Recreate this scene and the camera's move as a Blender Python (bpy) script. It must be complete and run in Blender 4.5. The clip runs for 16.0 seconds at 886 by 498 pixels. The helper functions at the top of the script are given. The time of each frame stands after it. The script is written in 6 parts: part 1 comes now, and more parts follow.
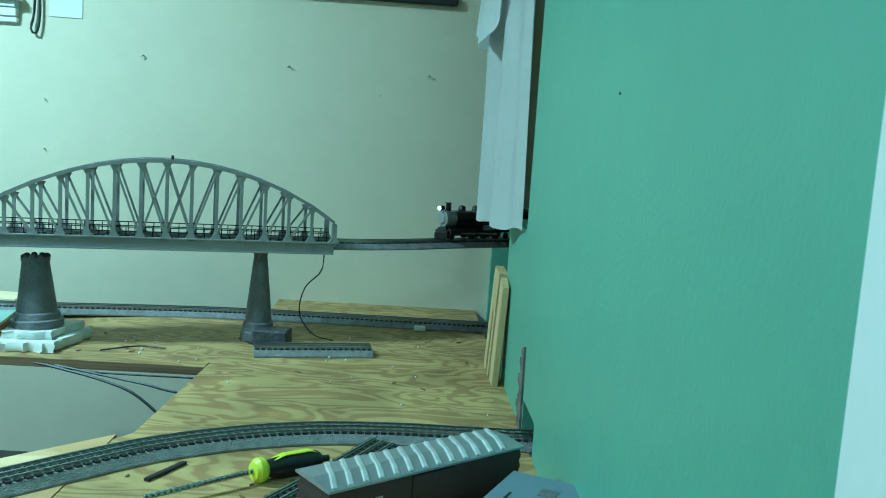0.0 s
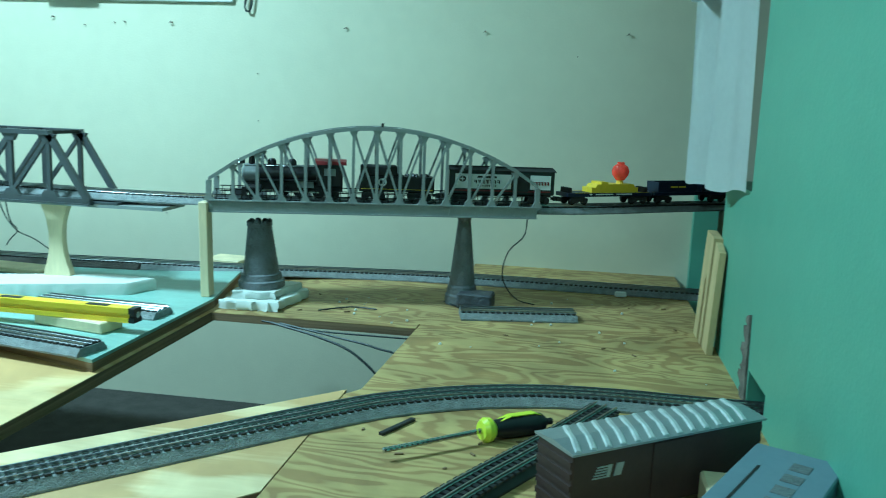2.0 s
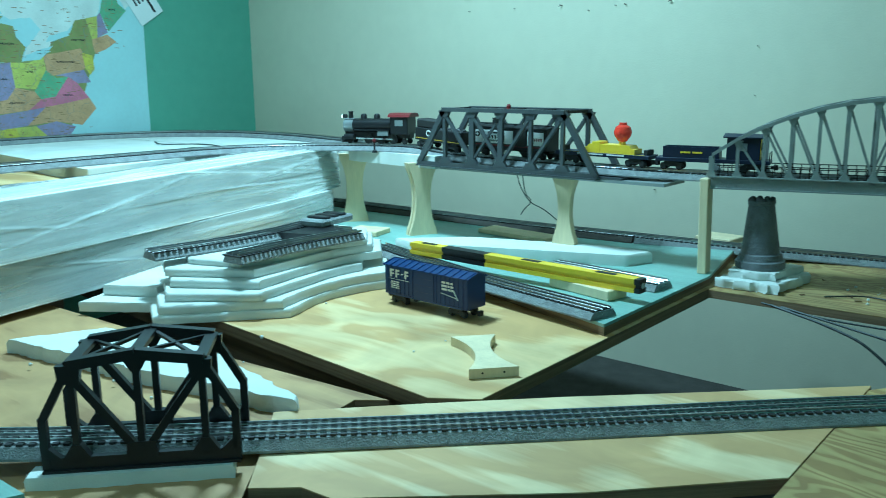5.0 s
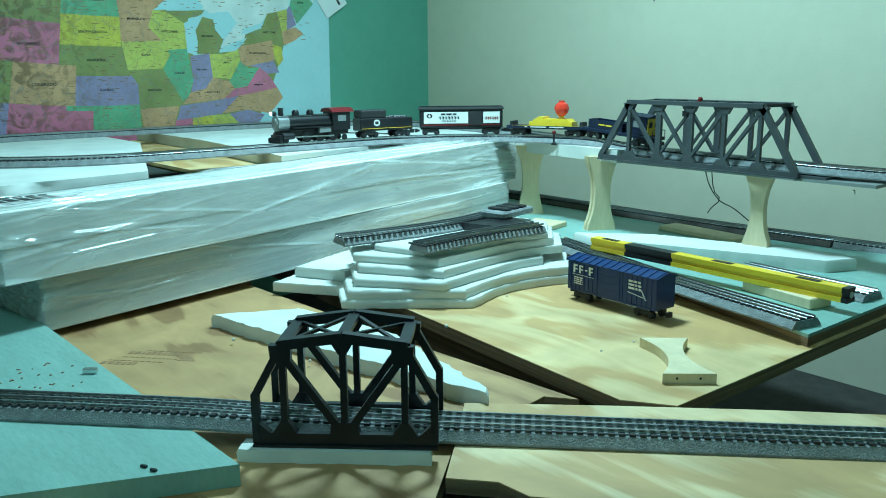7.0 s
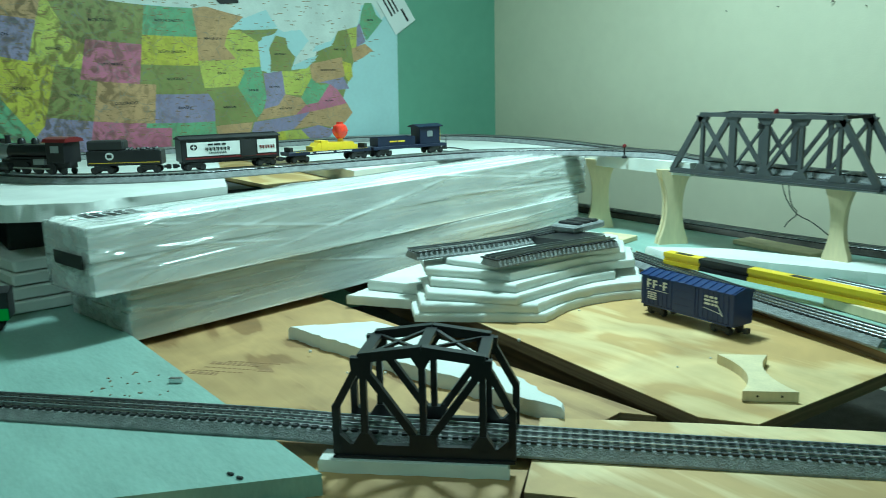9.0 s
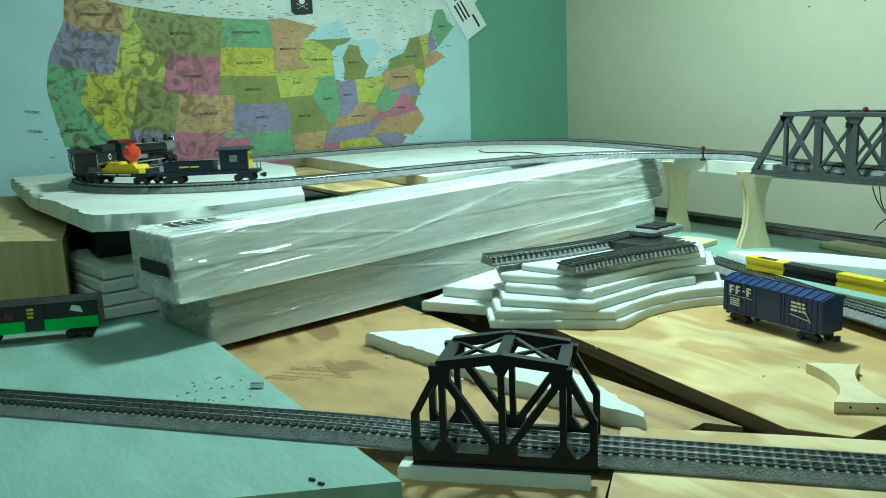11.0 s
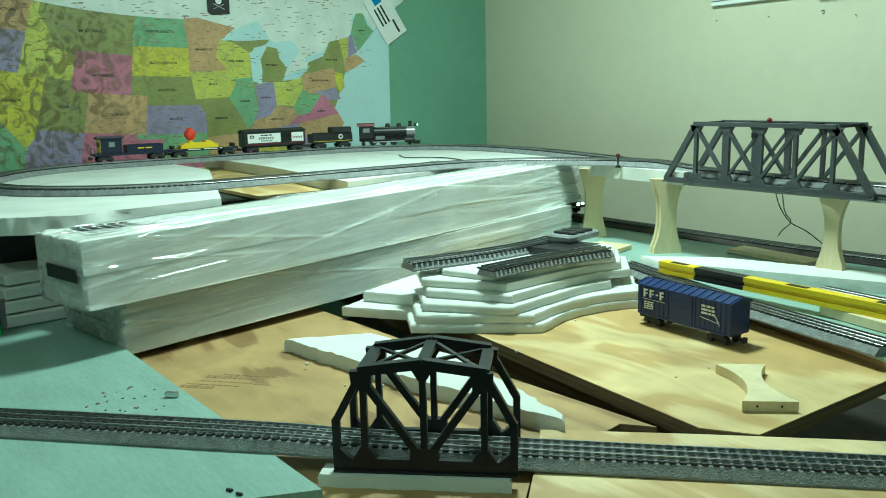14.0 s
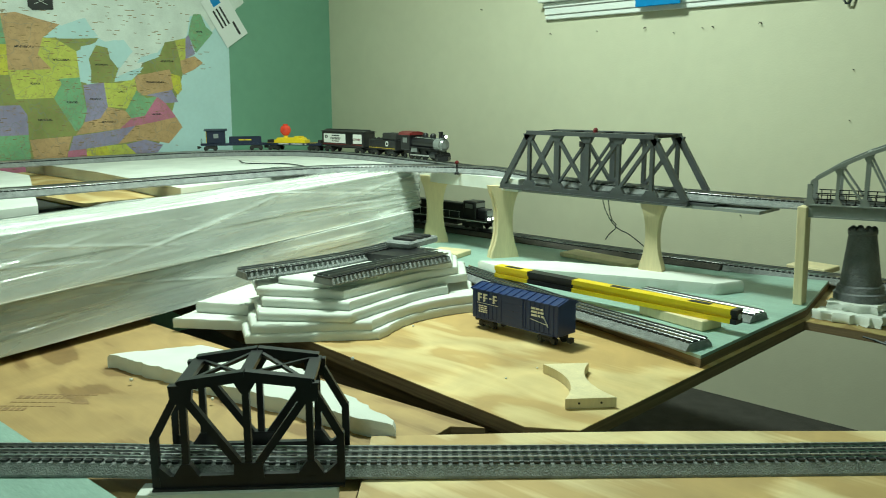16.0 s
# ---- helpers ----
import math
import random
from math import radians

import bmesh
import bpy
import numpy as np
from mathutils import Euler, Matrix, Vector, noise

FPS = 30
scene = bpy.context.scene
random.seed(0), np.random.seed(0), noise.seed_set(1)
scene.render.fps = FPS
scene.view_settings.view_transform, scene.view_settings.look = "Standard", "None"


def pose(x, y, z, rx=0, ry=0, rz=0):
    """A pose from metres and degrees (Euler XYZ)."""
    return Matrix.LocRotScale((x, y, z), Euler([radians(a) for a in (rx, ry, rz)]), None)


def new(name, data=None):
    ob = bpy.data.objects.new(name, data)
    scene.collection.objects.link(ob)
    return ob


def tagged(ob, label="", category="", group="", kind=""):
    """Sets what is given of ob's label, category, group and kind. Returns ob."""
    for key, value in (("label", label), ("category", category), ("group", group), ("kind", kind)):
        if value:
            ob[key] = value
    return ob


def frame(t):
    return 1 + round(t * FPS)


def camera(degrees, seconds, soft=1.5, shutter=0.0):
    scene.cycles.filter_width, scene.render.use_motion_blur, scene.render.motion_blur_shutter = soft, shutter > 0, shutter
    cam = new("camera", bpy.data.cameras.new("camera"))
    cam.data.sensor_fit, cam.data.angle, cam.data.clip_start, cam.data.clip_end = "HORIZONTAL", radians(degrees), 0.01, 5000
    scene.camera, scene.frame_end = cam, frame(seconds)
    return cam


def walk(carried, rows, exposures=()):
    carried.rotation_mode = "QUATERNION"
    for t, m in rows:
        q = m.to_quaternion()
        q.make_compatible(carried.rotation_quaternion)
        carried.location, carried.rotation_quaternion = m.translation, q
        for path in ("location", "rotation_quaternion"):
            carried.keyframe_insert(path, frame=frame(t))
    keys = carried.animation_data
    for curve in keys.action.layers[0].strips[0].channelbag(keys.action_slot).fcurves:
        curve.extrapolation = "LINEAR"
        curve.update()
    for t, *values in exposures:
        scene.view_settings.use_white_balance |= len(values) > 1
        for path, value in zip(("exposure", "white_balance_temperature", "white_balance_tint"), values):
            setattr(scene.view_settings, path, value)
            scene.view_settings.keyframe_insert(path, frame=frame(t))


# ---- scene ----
cam = camera(56.3, 16.0, soft=0.95, shutter=0.28)
METRES, EYE, TILT, LEAN, TURN = 0.36, 0.46, -4.76, -4.3, -2.0
ROWS = [
    (0.0, 0.0, 0.0, 0.0, -0.02, -2.06, 0.52),
    (0.5, -0.0978, 0.004, 0.0112, 0.84, -2.69, 0.61),
    (1.0, -0.1453, 0.0178, 0.0121, 3.38, -3.19, 1.23),
    (1.5, -0.1728, 0.0169, 0.0028, 6.83, -3.74, 1.36),
    (2.0, -0.2186, -0.0008, -0.0067, 11.56, -4.24, 1.18),
    (2.5, -0.2797, -0.0293, -0.0138, 17.07, -4.84, 0.88),
    (3.0, -0.351, -0.0707, -0.021, 24.38, -5.35, 0.88),
    (3.5, -0.3828, -0.1297, -0.0189, 29.89, -5.5, 0.76),
    (4.0, -0.4095, -0.1355, -0.0176, 33.73, -5.48, 0.4),
    (4.5, -0.4168, -0.1448, -0.017, 37.7, -5.33, 0.46),
    (5.0, -0.4443, -0.1395, -0.0178, 42.3, -5.2, 0.6),
    (7.5, -0.6126, -0.248, -0.01, 53.78, -5.84, -1.17),
    (8.0, -0.6168, -0.2558, -0.0064, 53.84, -5.57, -1.49),
    (8.5, -0.6061, -0.2607, -0.0069, 54.1, -5.31, -1.35),
    (9.0, -0.6, -0.2878, -0.0019, 57.38, -4.98, -0.49),
    (9.5, -0.6046, -0.303, 0.005, 61.74, -4.68, 0.14),
    (12.0, -0.6308, -0.3027, 0.0054, 62.24, -4.68, 0.24),
    (12.5, -0.6337, -0.3083, 0.0064, 61.51, -4.6, 0.24),
    (13.0, -0.6502, -0.3081, 0.0031, 60.2, -4.55, -0.11),
    (13.5, -0.6537, -0.3113, 0.002, 58.53, -4.53, -0.22),
    (14.0, -0.6316, -0.307, 0.0058, 56.66, -4.34, -0.21),
    (14.5, -0.6066, -0.2918, 0.0058, 54.71, -4.13, -0.16),
    (15.0, -0.5892, -0.2746, 0.0055, 52.69, -4.0, -0.17),
    (15.5, -0.5785, -0.2477, 0.0092, 49.61, -3.88, -0.28),
    (16.0, -0.5695, -0.2294, 0.0121, 46.61, -3.91, -0.19),
]
EXPOSURES = [(0.0, 0.84, 3930, -28), (1.0, 0.82, 3950, -27), (2.0, 0.74, 3930, -28), (3.5, 0.45, 3790, -28), (5.0, 0.28, 3790, -26), (7.5, 0.20, 4150, -28), (9.0, 0.22, 4500, -28), (12.5, 0.26, 4880, -30), (14.0, 0.24, 5030, -30), (15.0, 0.22, 5050, -29), (15.5, 0.22, 5350, -26), (16.0, 0.22, 5650, -23)]
walk(cam, [(t, pose(0, 0, EYE, TILT, LEAN, TURN) @ pose(METRES * x, METRES * y, METRES * z, 90 + pitch, roll, yaw)) for t, x, y, z, yaw, pitch, roll in ROWS], EXPOSURES)

# ---- world and light ----
world = bpy.data.worlds.new("room_world")
world.use_nodes = True
world.node_tree.nodes["Background"].inputs[0].default_value = (0.75, 0.9, 0.85, 1)
world.node_tree.nodes["Background"].inputs[1].default_value = 0.05
scene.world = world


def unseen_lamp(x, y, z, size, watts, colour):
    data = bpy.data.lights.new("unseen_lamp", "AREA")
    data.shape, data.size, data.energy, data.color = "DISK", size, watts, colour
    ob = new("unseen_lamp", data)
    ob.matrix_world = pose(x, y, z)
    return ob


# Main light: the room's ceiling lamp, out of view, placed by the shadows.
unseen_lamp(-1.68, 1.18, 1.58, 0.30, 35, (1.0, 0.95, 0.84))
# Weak fill lamp added to brighten the front of the table; no fitting known.
unseen_lamp(-0.6, -0.6, 1.58, 0.30, 6, (1.0, 0.95, 0.84))


# ---- materials ----
def nodes_of(name):
    m = bpy.data.materials.new(name)
    m.use_nodes = True
    nt = m.node_tree
    return m, nt, nt.nodes["Principled BSDF"]


def mat(name, colour, rough=0.5, metal=0.0, vary=0.12, scale=8.0, bump=0.0, bump_scale=60.0, coat=0.0, emit=0.0, coord="Object", stretch=(1, 1, 1), rand=0.0, spec=0.5):
    """A plain surface with broad stains, fine grain and relief."""
    m, nt, b = nodes_of(name)
    tc = nt.nodes.new("ShaderNodeTexCoord")
    mp = nt.nodes.new("ShaderNodeMapping")
    mp.inputs["Scale"].default_value = stretch
    nt.links.new(tc.outputs[coord], mp.inputs[0])
    n1, n2 = nt.nodes.new("ShaderNodeTexNoise"), nt.nodes.new("ShaderNodeTexNoise")
    n1.inputs["Scale"].default_value, n2.inputs["Scale"].default_value = scale, scale * 14
    n1.inputs["Detail"].default_value = 6
    for n in (n1, n2):
        nt.links.new(mp.outputs[0], n.inputs["Vector"])
    add = nt.nodes.new("ShaderNodeMath")
    add.operation = "MULTIPLY_ADD"
    add.inputs[1].default_value = 0.4
    nt.links.new(n2.outputs[0], add.inputs[0])
    nt.links.new(n1.outputs[0], add.inputs[2])
    ramp = nt.nodes.new("ShaderNodeValToRGB")
    ramp.color_ramp.elements[0].position, ramp.color_ramp.elements[1].position = 0.45, 0.95
    lo = [max(0, c * (1 - vary)) for c in colour]
    hi = [min(1, c * (1 + vary)) for c in colour]
    ramp.color_ramp.elements[0].color, ramp.color_ramp.elements[1].color = (*lo, 1), (*hi, 1)
    nt.links.new(add.outputs[0], ramp.inputs[0])
    out = ramp.outputs[0]
    if rand:
        info = nt.nodes.new("ShaderNodeObjectInfo")
        hsv = nt.nodes.new("ShaderNodeHueSaturation")
        mr = nt.nodes.new("ShaderNodeMapRange")
        mr.inputs["To Min"].default_value, mr.inputs["To Max"].default_value = 1 - rand, 1 + rand
        nt.links.new(info.outputs["Random"], mr.inputs[0])
        nt.links.new(mr.outputs[0], hsv.inputs["Value"])
        nt.links.new(out, hsv.inputs["Color"])
        out = hsv.outputs[0]
    nt.links.new(out, b.inputs["Base Color"])
    b.inputs["Roughness"].default_value, b.inputs["Metallic"].default_value = rough, metal
    b.inputs["Coat Weight"].default_value = coat
    b.inputs["Specular IOR Level"].default_value = spec
    if emit:
        nt.links.new(out, b.inputs["Emission Color"])
        b.inputs["Emission Strength"].default_value = emit
    if bump:
        bp, n3 = nt.nodes.new("ShaderNodeBump"), nt.nodes.new("ShaderNodeTexNoise")
        n3.inputs["Scale"].default_value, n3.inputs["Detail"].default_value = bump_scale, 5
        nt.links.new(mp.outputs[0], n3.inputs["Vector"])
        bp.inputs["Strength"].default_value, bp.inputs["Distance"].default_value = bump, 0.004
        nt.links.new(n3.outputs[0], bp.inputs["Height"])
        nt.links.new(bp.outputs[0], b.inputs["Normal"])
    return m


def plywood_mat(name, light, dark, turn=0.0, scale=1.0, swirl=5.0, stain=0.72, line=0.6):
    """Rotary-cut veneer: wandering grain bands, knots and fine fibres."""
    m, nt, b = nodes_of(name)
    tc, mp = nt.nodes.new("ShaderNodeTexCoord"), nt.nodes.new("ShaderNodeMapping")
    mp.inputs["Rotation"].default_value = (0, 0, radians(turn))
    mp.inputs["Scale"].default_value = (scale * 1.1, scale * 3.0, scale)
    nt.links.new(tc.outputs["Object"], mp.inputs[0])
    big = nt.nodes.new("ShaderNodeTexNoise")
    big.inputs["Scale"].default_value, big.inputs["Detail"].default_value, big.inputs["Distortion"].default_value = 2.4, 2, 0.6
    nt.links.new(mp.outputs[0], big.inputs["Vector"])
    mul = nt.nodes.new("ShaderNodeMath")
    mul.operation, mul.inputs[1].default_value = "MULTIPLY", swirl * 3.5
    nt.links.new(big.outputs[0], mul.inputs[0])
    sine = nt.nodes.new("ShaderNodeMath")
    sine.operation = "PINGPONG"
    sine.inputs[1].default_value = 1.0
    nt.links.new(mul.outputs[0], sine.inputs[0])
    fine = nt.nodes.new("ShaderNodeTexNoise")
    fine.inputs["Scale"].default_value, fine.inputs["Detail"].default_value = 60, 4
    fm = nt.nodes.new("ShaderNodeMapping")
    fm.inputs["Rotation"].default_value = (0, 0, radians(turn))
    fm.inputs["Scale"].default_value = (0.12, 1.6, 1)
    nt.links.new(tc.outputs["Object"], fm.inputs[0])
    nt.links.new(fm.outputs[0], fine.inputs["Vector"])
    mix = nt.nodes.new("ShaderNodeMath")
    mix.operation, mix.inputs[1].default_value = "MULTIPLY_ADD", 0.55
    nt.links.new(fine.outputs[0], mix.inputs[0])
    nt.links.new(sine.outputs[0], mix.inputs[2])
    ramp = nt.nodes.new("ShaderNodeValToRGB")
    e = ramp.color_ramp.elements
    e[0].position, e[0].color = 0.2, (*light, 1)
    e[1].position, e[1].color = 1.35 / 1.4, (*dark, 1)
    mid = e.new(line)
    mid.color = tuple(0.75 * p + 0.25 * q for p, q in zip(light, dark)) + (1,)
    nt.links.new(mix.outputs[0], ramp.inputs[0])
    blot = nt.nodes.new("ShaderNodeTexNoise")
    blot.inputs["Scale"].default_value, blot.inputs["Detail"].default_value, blot.inputs["Distortion"].default_value = 5.5, 6, 1.0
    nt.links.new(tc.outputs["Object"], blot.inputs["Vector"])
    mr = nt.nodes.new("ShaderNodeMapRange")
    mr.inputs["From Min"].default_value, mr.inputs["From Max"].default_value = 0.3, 0.7
    mr.inputs["To Min"].default_value, mr.inputs["To Max"].default_value = stain, 1.12
    nt.links.new(blot.outputs[0], mr.inputs[0])
    hsv = nt.nodes.new("ShaderNodeHueSaturation")
    nt.links.new(ramp.outputs[0], hsv.inputs["Color"])
    nt.links.new(mr.outputs[0], hsv.inputs["Value"])
    nt.links.new(hsv.outputs[0], b.inputs["Base Color"])
    b.inputs["Roughness"].default_value = 0.62
    bp = nt.nodes.new("ShaderNodeBump")
    bp.inputs["Strength"].default_value, bp.inputs["Distance"].default_value = 0.25, 0.002
    nt.links.new(fine.outputs[0], bp.inputs["Height"])
    nt.links.new(bp.outputs[0], b.inputs["Normal"])
    return m


def foam_mat(name, colour, cell=420.0, relief=0.14):
    """Bead foam: fine cells and faint stains."""
    m, nt, b = nodes_of(name)
    tc = nt.nodes.new("ShaderNodeTexCoord")
    v = nt.nodes.new("ShaderNodeTexVoronoi")
    v.inputs["Scale"].default_value = cell
    nt.links.new(tc.outputs["Object"], v.inputs["Vector"])
    n = nt.nodes.new("ShaderNodeTexNoise")
    n.inputs["Scale"].default_value, n.inputs["Detail"].default_value = 9, 5
    nt.links.new(tc.outputs["Object"], n.inputs["Vector"])
    ramp = nt.nodes.new("ShaderNodeValToRGB")
    ramp.color_ramp.elements[0].color = (*[c * 0.86 for c in colour], 1)
    ramp.color_ramp.elements[1].color = (*colour, 1)
    ramp.color_ramp.elements[0].position, ramp.color_ramp.elements[1].position = 0.35, 0.65
    nt.links.new(n.outputs[0], ramp.inputs[0])
    nt.links.new(ramp.outputs[0], b.inputs["Base Color"])
    b.inputs["Roughness"].default_value = 0.85
    bp = nt.nodes.new("ShaderNodeBump")
    bp.inputs["Strength"].default_value, bp.inputs["Distance"].default_value = relief, 0.002
    nt.links.new(v.outputs["Distance"], bp.inputs["Height"])
    nt.links.new(bp.outputs[0], b.inputs["Normal"])
    return m


M = {}
M["wall_cream"] = mat("cream wall paint", (0.63, 0.61, 0.46), 0.55, vary=0.05, scale=1.6, bump=0.12, bump_scale=180)
M["wall_green"] = mat("green wall paint", (0.205, 0.375, 0.265), 0.45, vary=0.09, scale=1.4, bump=0.12, bump_scale=160)
M["ceiling"] = mat("ceiling paint", (0.75, 0.75, 0.7), 0.8, vary=0.04)
M["floor"] = mat("dark carpet", (0.05, 0.046, 0.04), 0.95, vary=0.3, scale=20, bump=0.5, bump_scale=300)
M["plywood"] = plywood_mat("plywood veneer", (0.50, 0.385, 0.145), (0.33, 0.225, 0.08), 96, 1.5, 5.5, 0.64, 0.72)
M["plywood_pale"] = plywood_mat("pale plywood", (0.70, 0.55, 0.265), (0.52, 0.35, 0.13), -20, 0.9, 2.2)
M["plywood_brown"] = plywood_mat("brown plywood", (0.47, 0.32, 0.13), (0.27, 0.165, 0.06), 40, 0.8, 2.2, 0.74, 0.75)
M["stamp"] = mat("faint stamp ink", (0.27, 0.17, 0.075), 0.7, vary=0.3, scale=60)
M["plywood_board"] = plywood_mat("plywood board", (0.80, 0.66, 0.37), (0.52, 0.36, 0.15), 44, 0.9, 1.6)
M["ply_edge"] = mat("plywood edge plies", (0.20, 0.14, 0.075), 0.8, vary=0.5, scale=3, stretch=(1, 1, 60))
M["pine"] = mat("bare pine", (0.70, 0.60, 0.37), 0.6, vary=0.14, scale=4, stretch=(6, 6, 0.7), bump=0.1)
M["foam"] = foam_mat("white bead foam", (0.75, 0.77, 0.72))
M["foam_wrap"] = foam_mat("film-wrapped white foam", (0.74, 0.76, 0.71), 420, 0.03)
M["teal_foam"] = mat("teal foam board", (0.31, 0.435, 0.38), 0.42, vary=0.16, scale=5, bump=0.3, bump_scale=40, stretch=(1, 3, 1))
M["roadbed"] = mat("grey plastic ballast", (0.25, 0.26, 0.26), 0.6, vary=0.3, scale=60, bump=0.8, bump_scale=420)
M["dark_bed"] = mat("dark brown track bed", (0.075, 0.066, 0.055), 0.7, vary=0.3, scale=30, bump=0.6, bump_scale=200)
M["tie"] = mat("black ties", (0.028, 0.028, 0.03), 0.5, vary=0.3, scale=40)
M["rail"] = mat("nickel rail", (0.55, 0.56, 0.56), 0.28, 1.0, vary=0.1, scale=30)
M["black"] = mat("black plastic", (0.012, 0.012, 0.014), 0.38, vary=0.3, scale=20)
M["black_matt"] = mat("matt black", (0.02, 0.02, 0.02), 0.65, vary=0.3, scale=25)
M["arch_grey"] = mat("grey bridge plastic", (0.27, 0.285, 0.275), 0.42, vary=0.1, scale=12)
M["truss_grey"] = mat("dark grey bridge plastic", (0.070, 0.075, 0.080), 0.36, vary=0.15, scale=14)
M["tower_grey"] = mat("grey stone tower plastic", (0.16, 0.165, 0.175), 0.55, vary=0.25, scale=30, bump=0.9, bump_scale=110)
M["dark_block"] = mat("charcoal block", (0.06, 0.062, 0.07), 0.6, vary=0.4, scale=40, bump=0.8, bump_scale=120)
M["blue"] = mat("blue car shell", (0.006, 0.023, 0.12), 0.35, vary=0.1, scale=10)
M["white"] = mat("white print", (0.78, 0.78, 0.75), 0.5, vary=0.04)
M["cloth"] = mat("white cotton", (0.80, 0.82, 0.80), 0.9, vary=0.05, scale=6, bump=0.3, bump_scale=700)
M["yellow"] = mat("yellow paint", (0.80, 0.60, 0.015), 0.35, vary=0.08, scale=12)
M["neon"] = mat("neon yellow plastic", (0.72, 0.80, 0.02), 0.35, vary=0.05)
M["brown"] = mat("dark brown car shell", (0.045, 0.027, 0.024), 0.45, vary=0.2, scale=12)
M["silver"] = mat("silver roof paint", (0.36, 0.385, 0.40), 0.3, 0.5, vary=0.12, scale=14)
M["rib_silver"] = mat("bright worn silver paint", (0.72, 0.74, 0.75), 0.30, 0.5, vary=0.2, scale=60)
M["steel"] = mat("bright steel", (0.6, 0.61, 0.62), 0.22, 1.0, vary=0.12, scale=40)
M["navy"] = mat("navy shell", (0.009, 0.014, 0.04), 0.4, vary=0.15, scale=15)
M["red"] = mat("red plastic", (0.13, 0.011, 0.014), 0.35, vary=0.1)
M["red_lens"] = mat("lit red lens", (0.55, 0.045, 0.022), 0.22, vary=0.25, scale=60, emit=0.12)
M["lamp"] = mat("lit headlamp", (1.0, 0.95, 0.8), 0.3, vary=0.02, emit=6.0)
M["grey_front"] = mat("graphite smokebox", (0.30, 0.315, 0.315), 0.3, 0.4, vary=0.15, scale=30)
M["lime"] = mat("lime green panel", (0.05, 0.50, 0.05), 0.4, vary=0.1)
M["card_brown"] = mat("brown cardboard", (0.24, 0.17, 0.075), 0.8, vary=0.12, scale=6)
M["grey_box"] = mat("blue-grey printed carton", (0.19, 0.235, 0.29), 0.5, vary=0.08, scale=6)
M["paper"] = mat("paper", (0.75, 0.77, 0.75), 0.7, vary=0.04)
M["blue_tag"] = mat("blue plastic", (0.03, 0.22, 0.55), 0.4, vary=0.1)
M["trim"] = mat("white gloss trim", (0.80, 0.82, 0.80), 0.35, vary=0.03)
M["wood_dark"] = mat("old pine plank", (0.52, 0.41, 0.20), 0.6, vary=0.2, scale=5, stretch=(8, 8, 0.8))
M["gouge"] = mat("torn grey plaster", (0.14, 0.125, 0.105), 0.9, vary=0.5, scale=40, bump=1.0, bump_scale=90)
M["cable"] = mat("cable rubber", (0.02, 0.025, 0.025), 0.5, vary=0.1)
M["sea"] = mat("map sea", (0.50, 0.66, 0.68), 0.35, vary=0.07, scale=5)
M["map_land"] = mat("map far land", (0.66, 0.70, 0.66), 0.35, vary=0.12, scale=14)
MAPCOL = {"g": (0.42, 0.56, 0.16), "y": (0.74, 0.70, 0.08), "o": (0.66, 0.44, 0.22), "p": (0.62, 0.22, 0.36), "v": (0.38, 0.34, 0.55), "k": (0.35, 0.38, 0.12), "t": (0.30, 0.55, 0.30), "l": (0.70, 0.72, 0.14)}


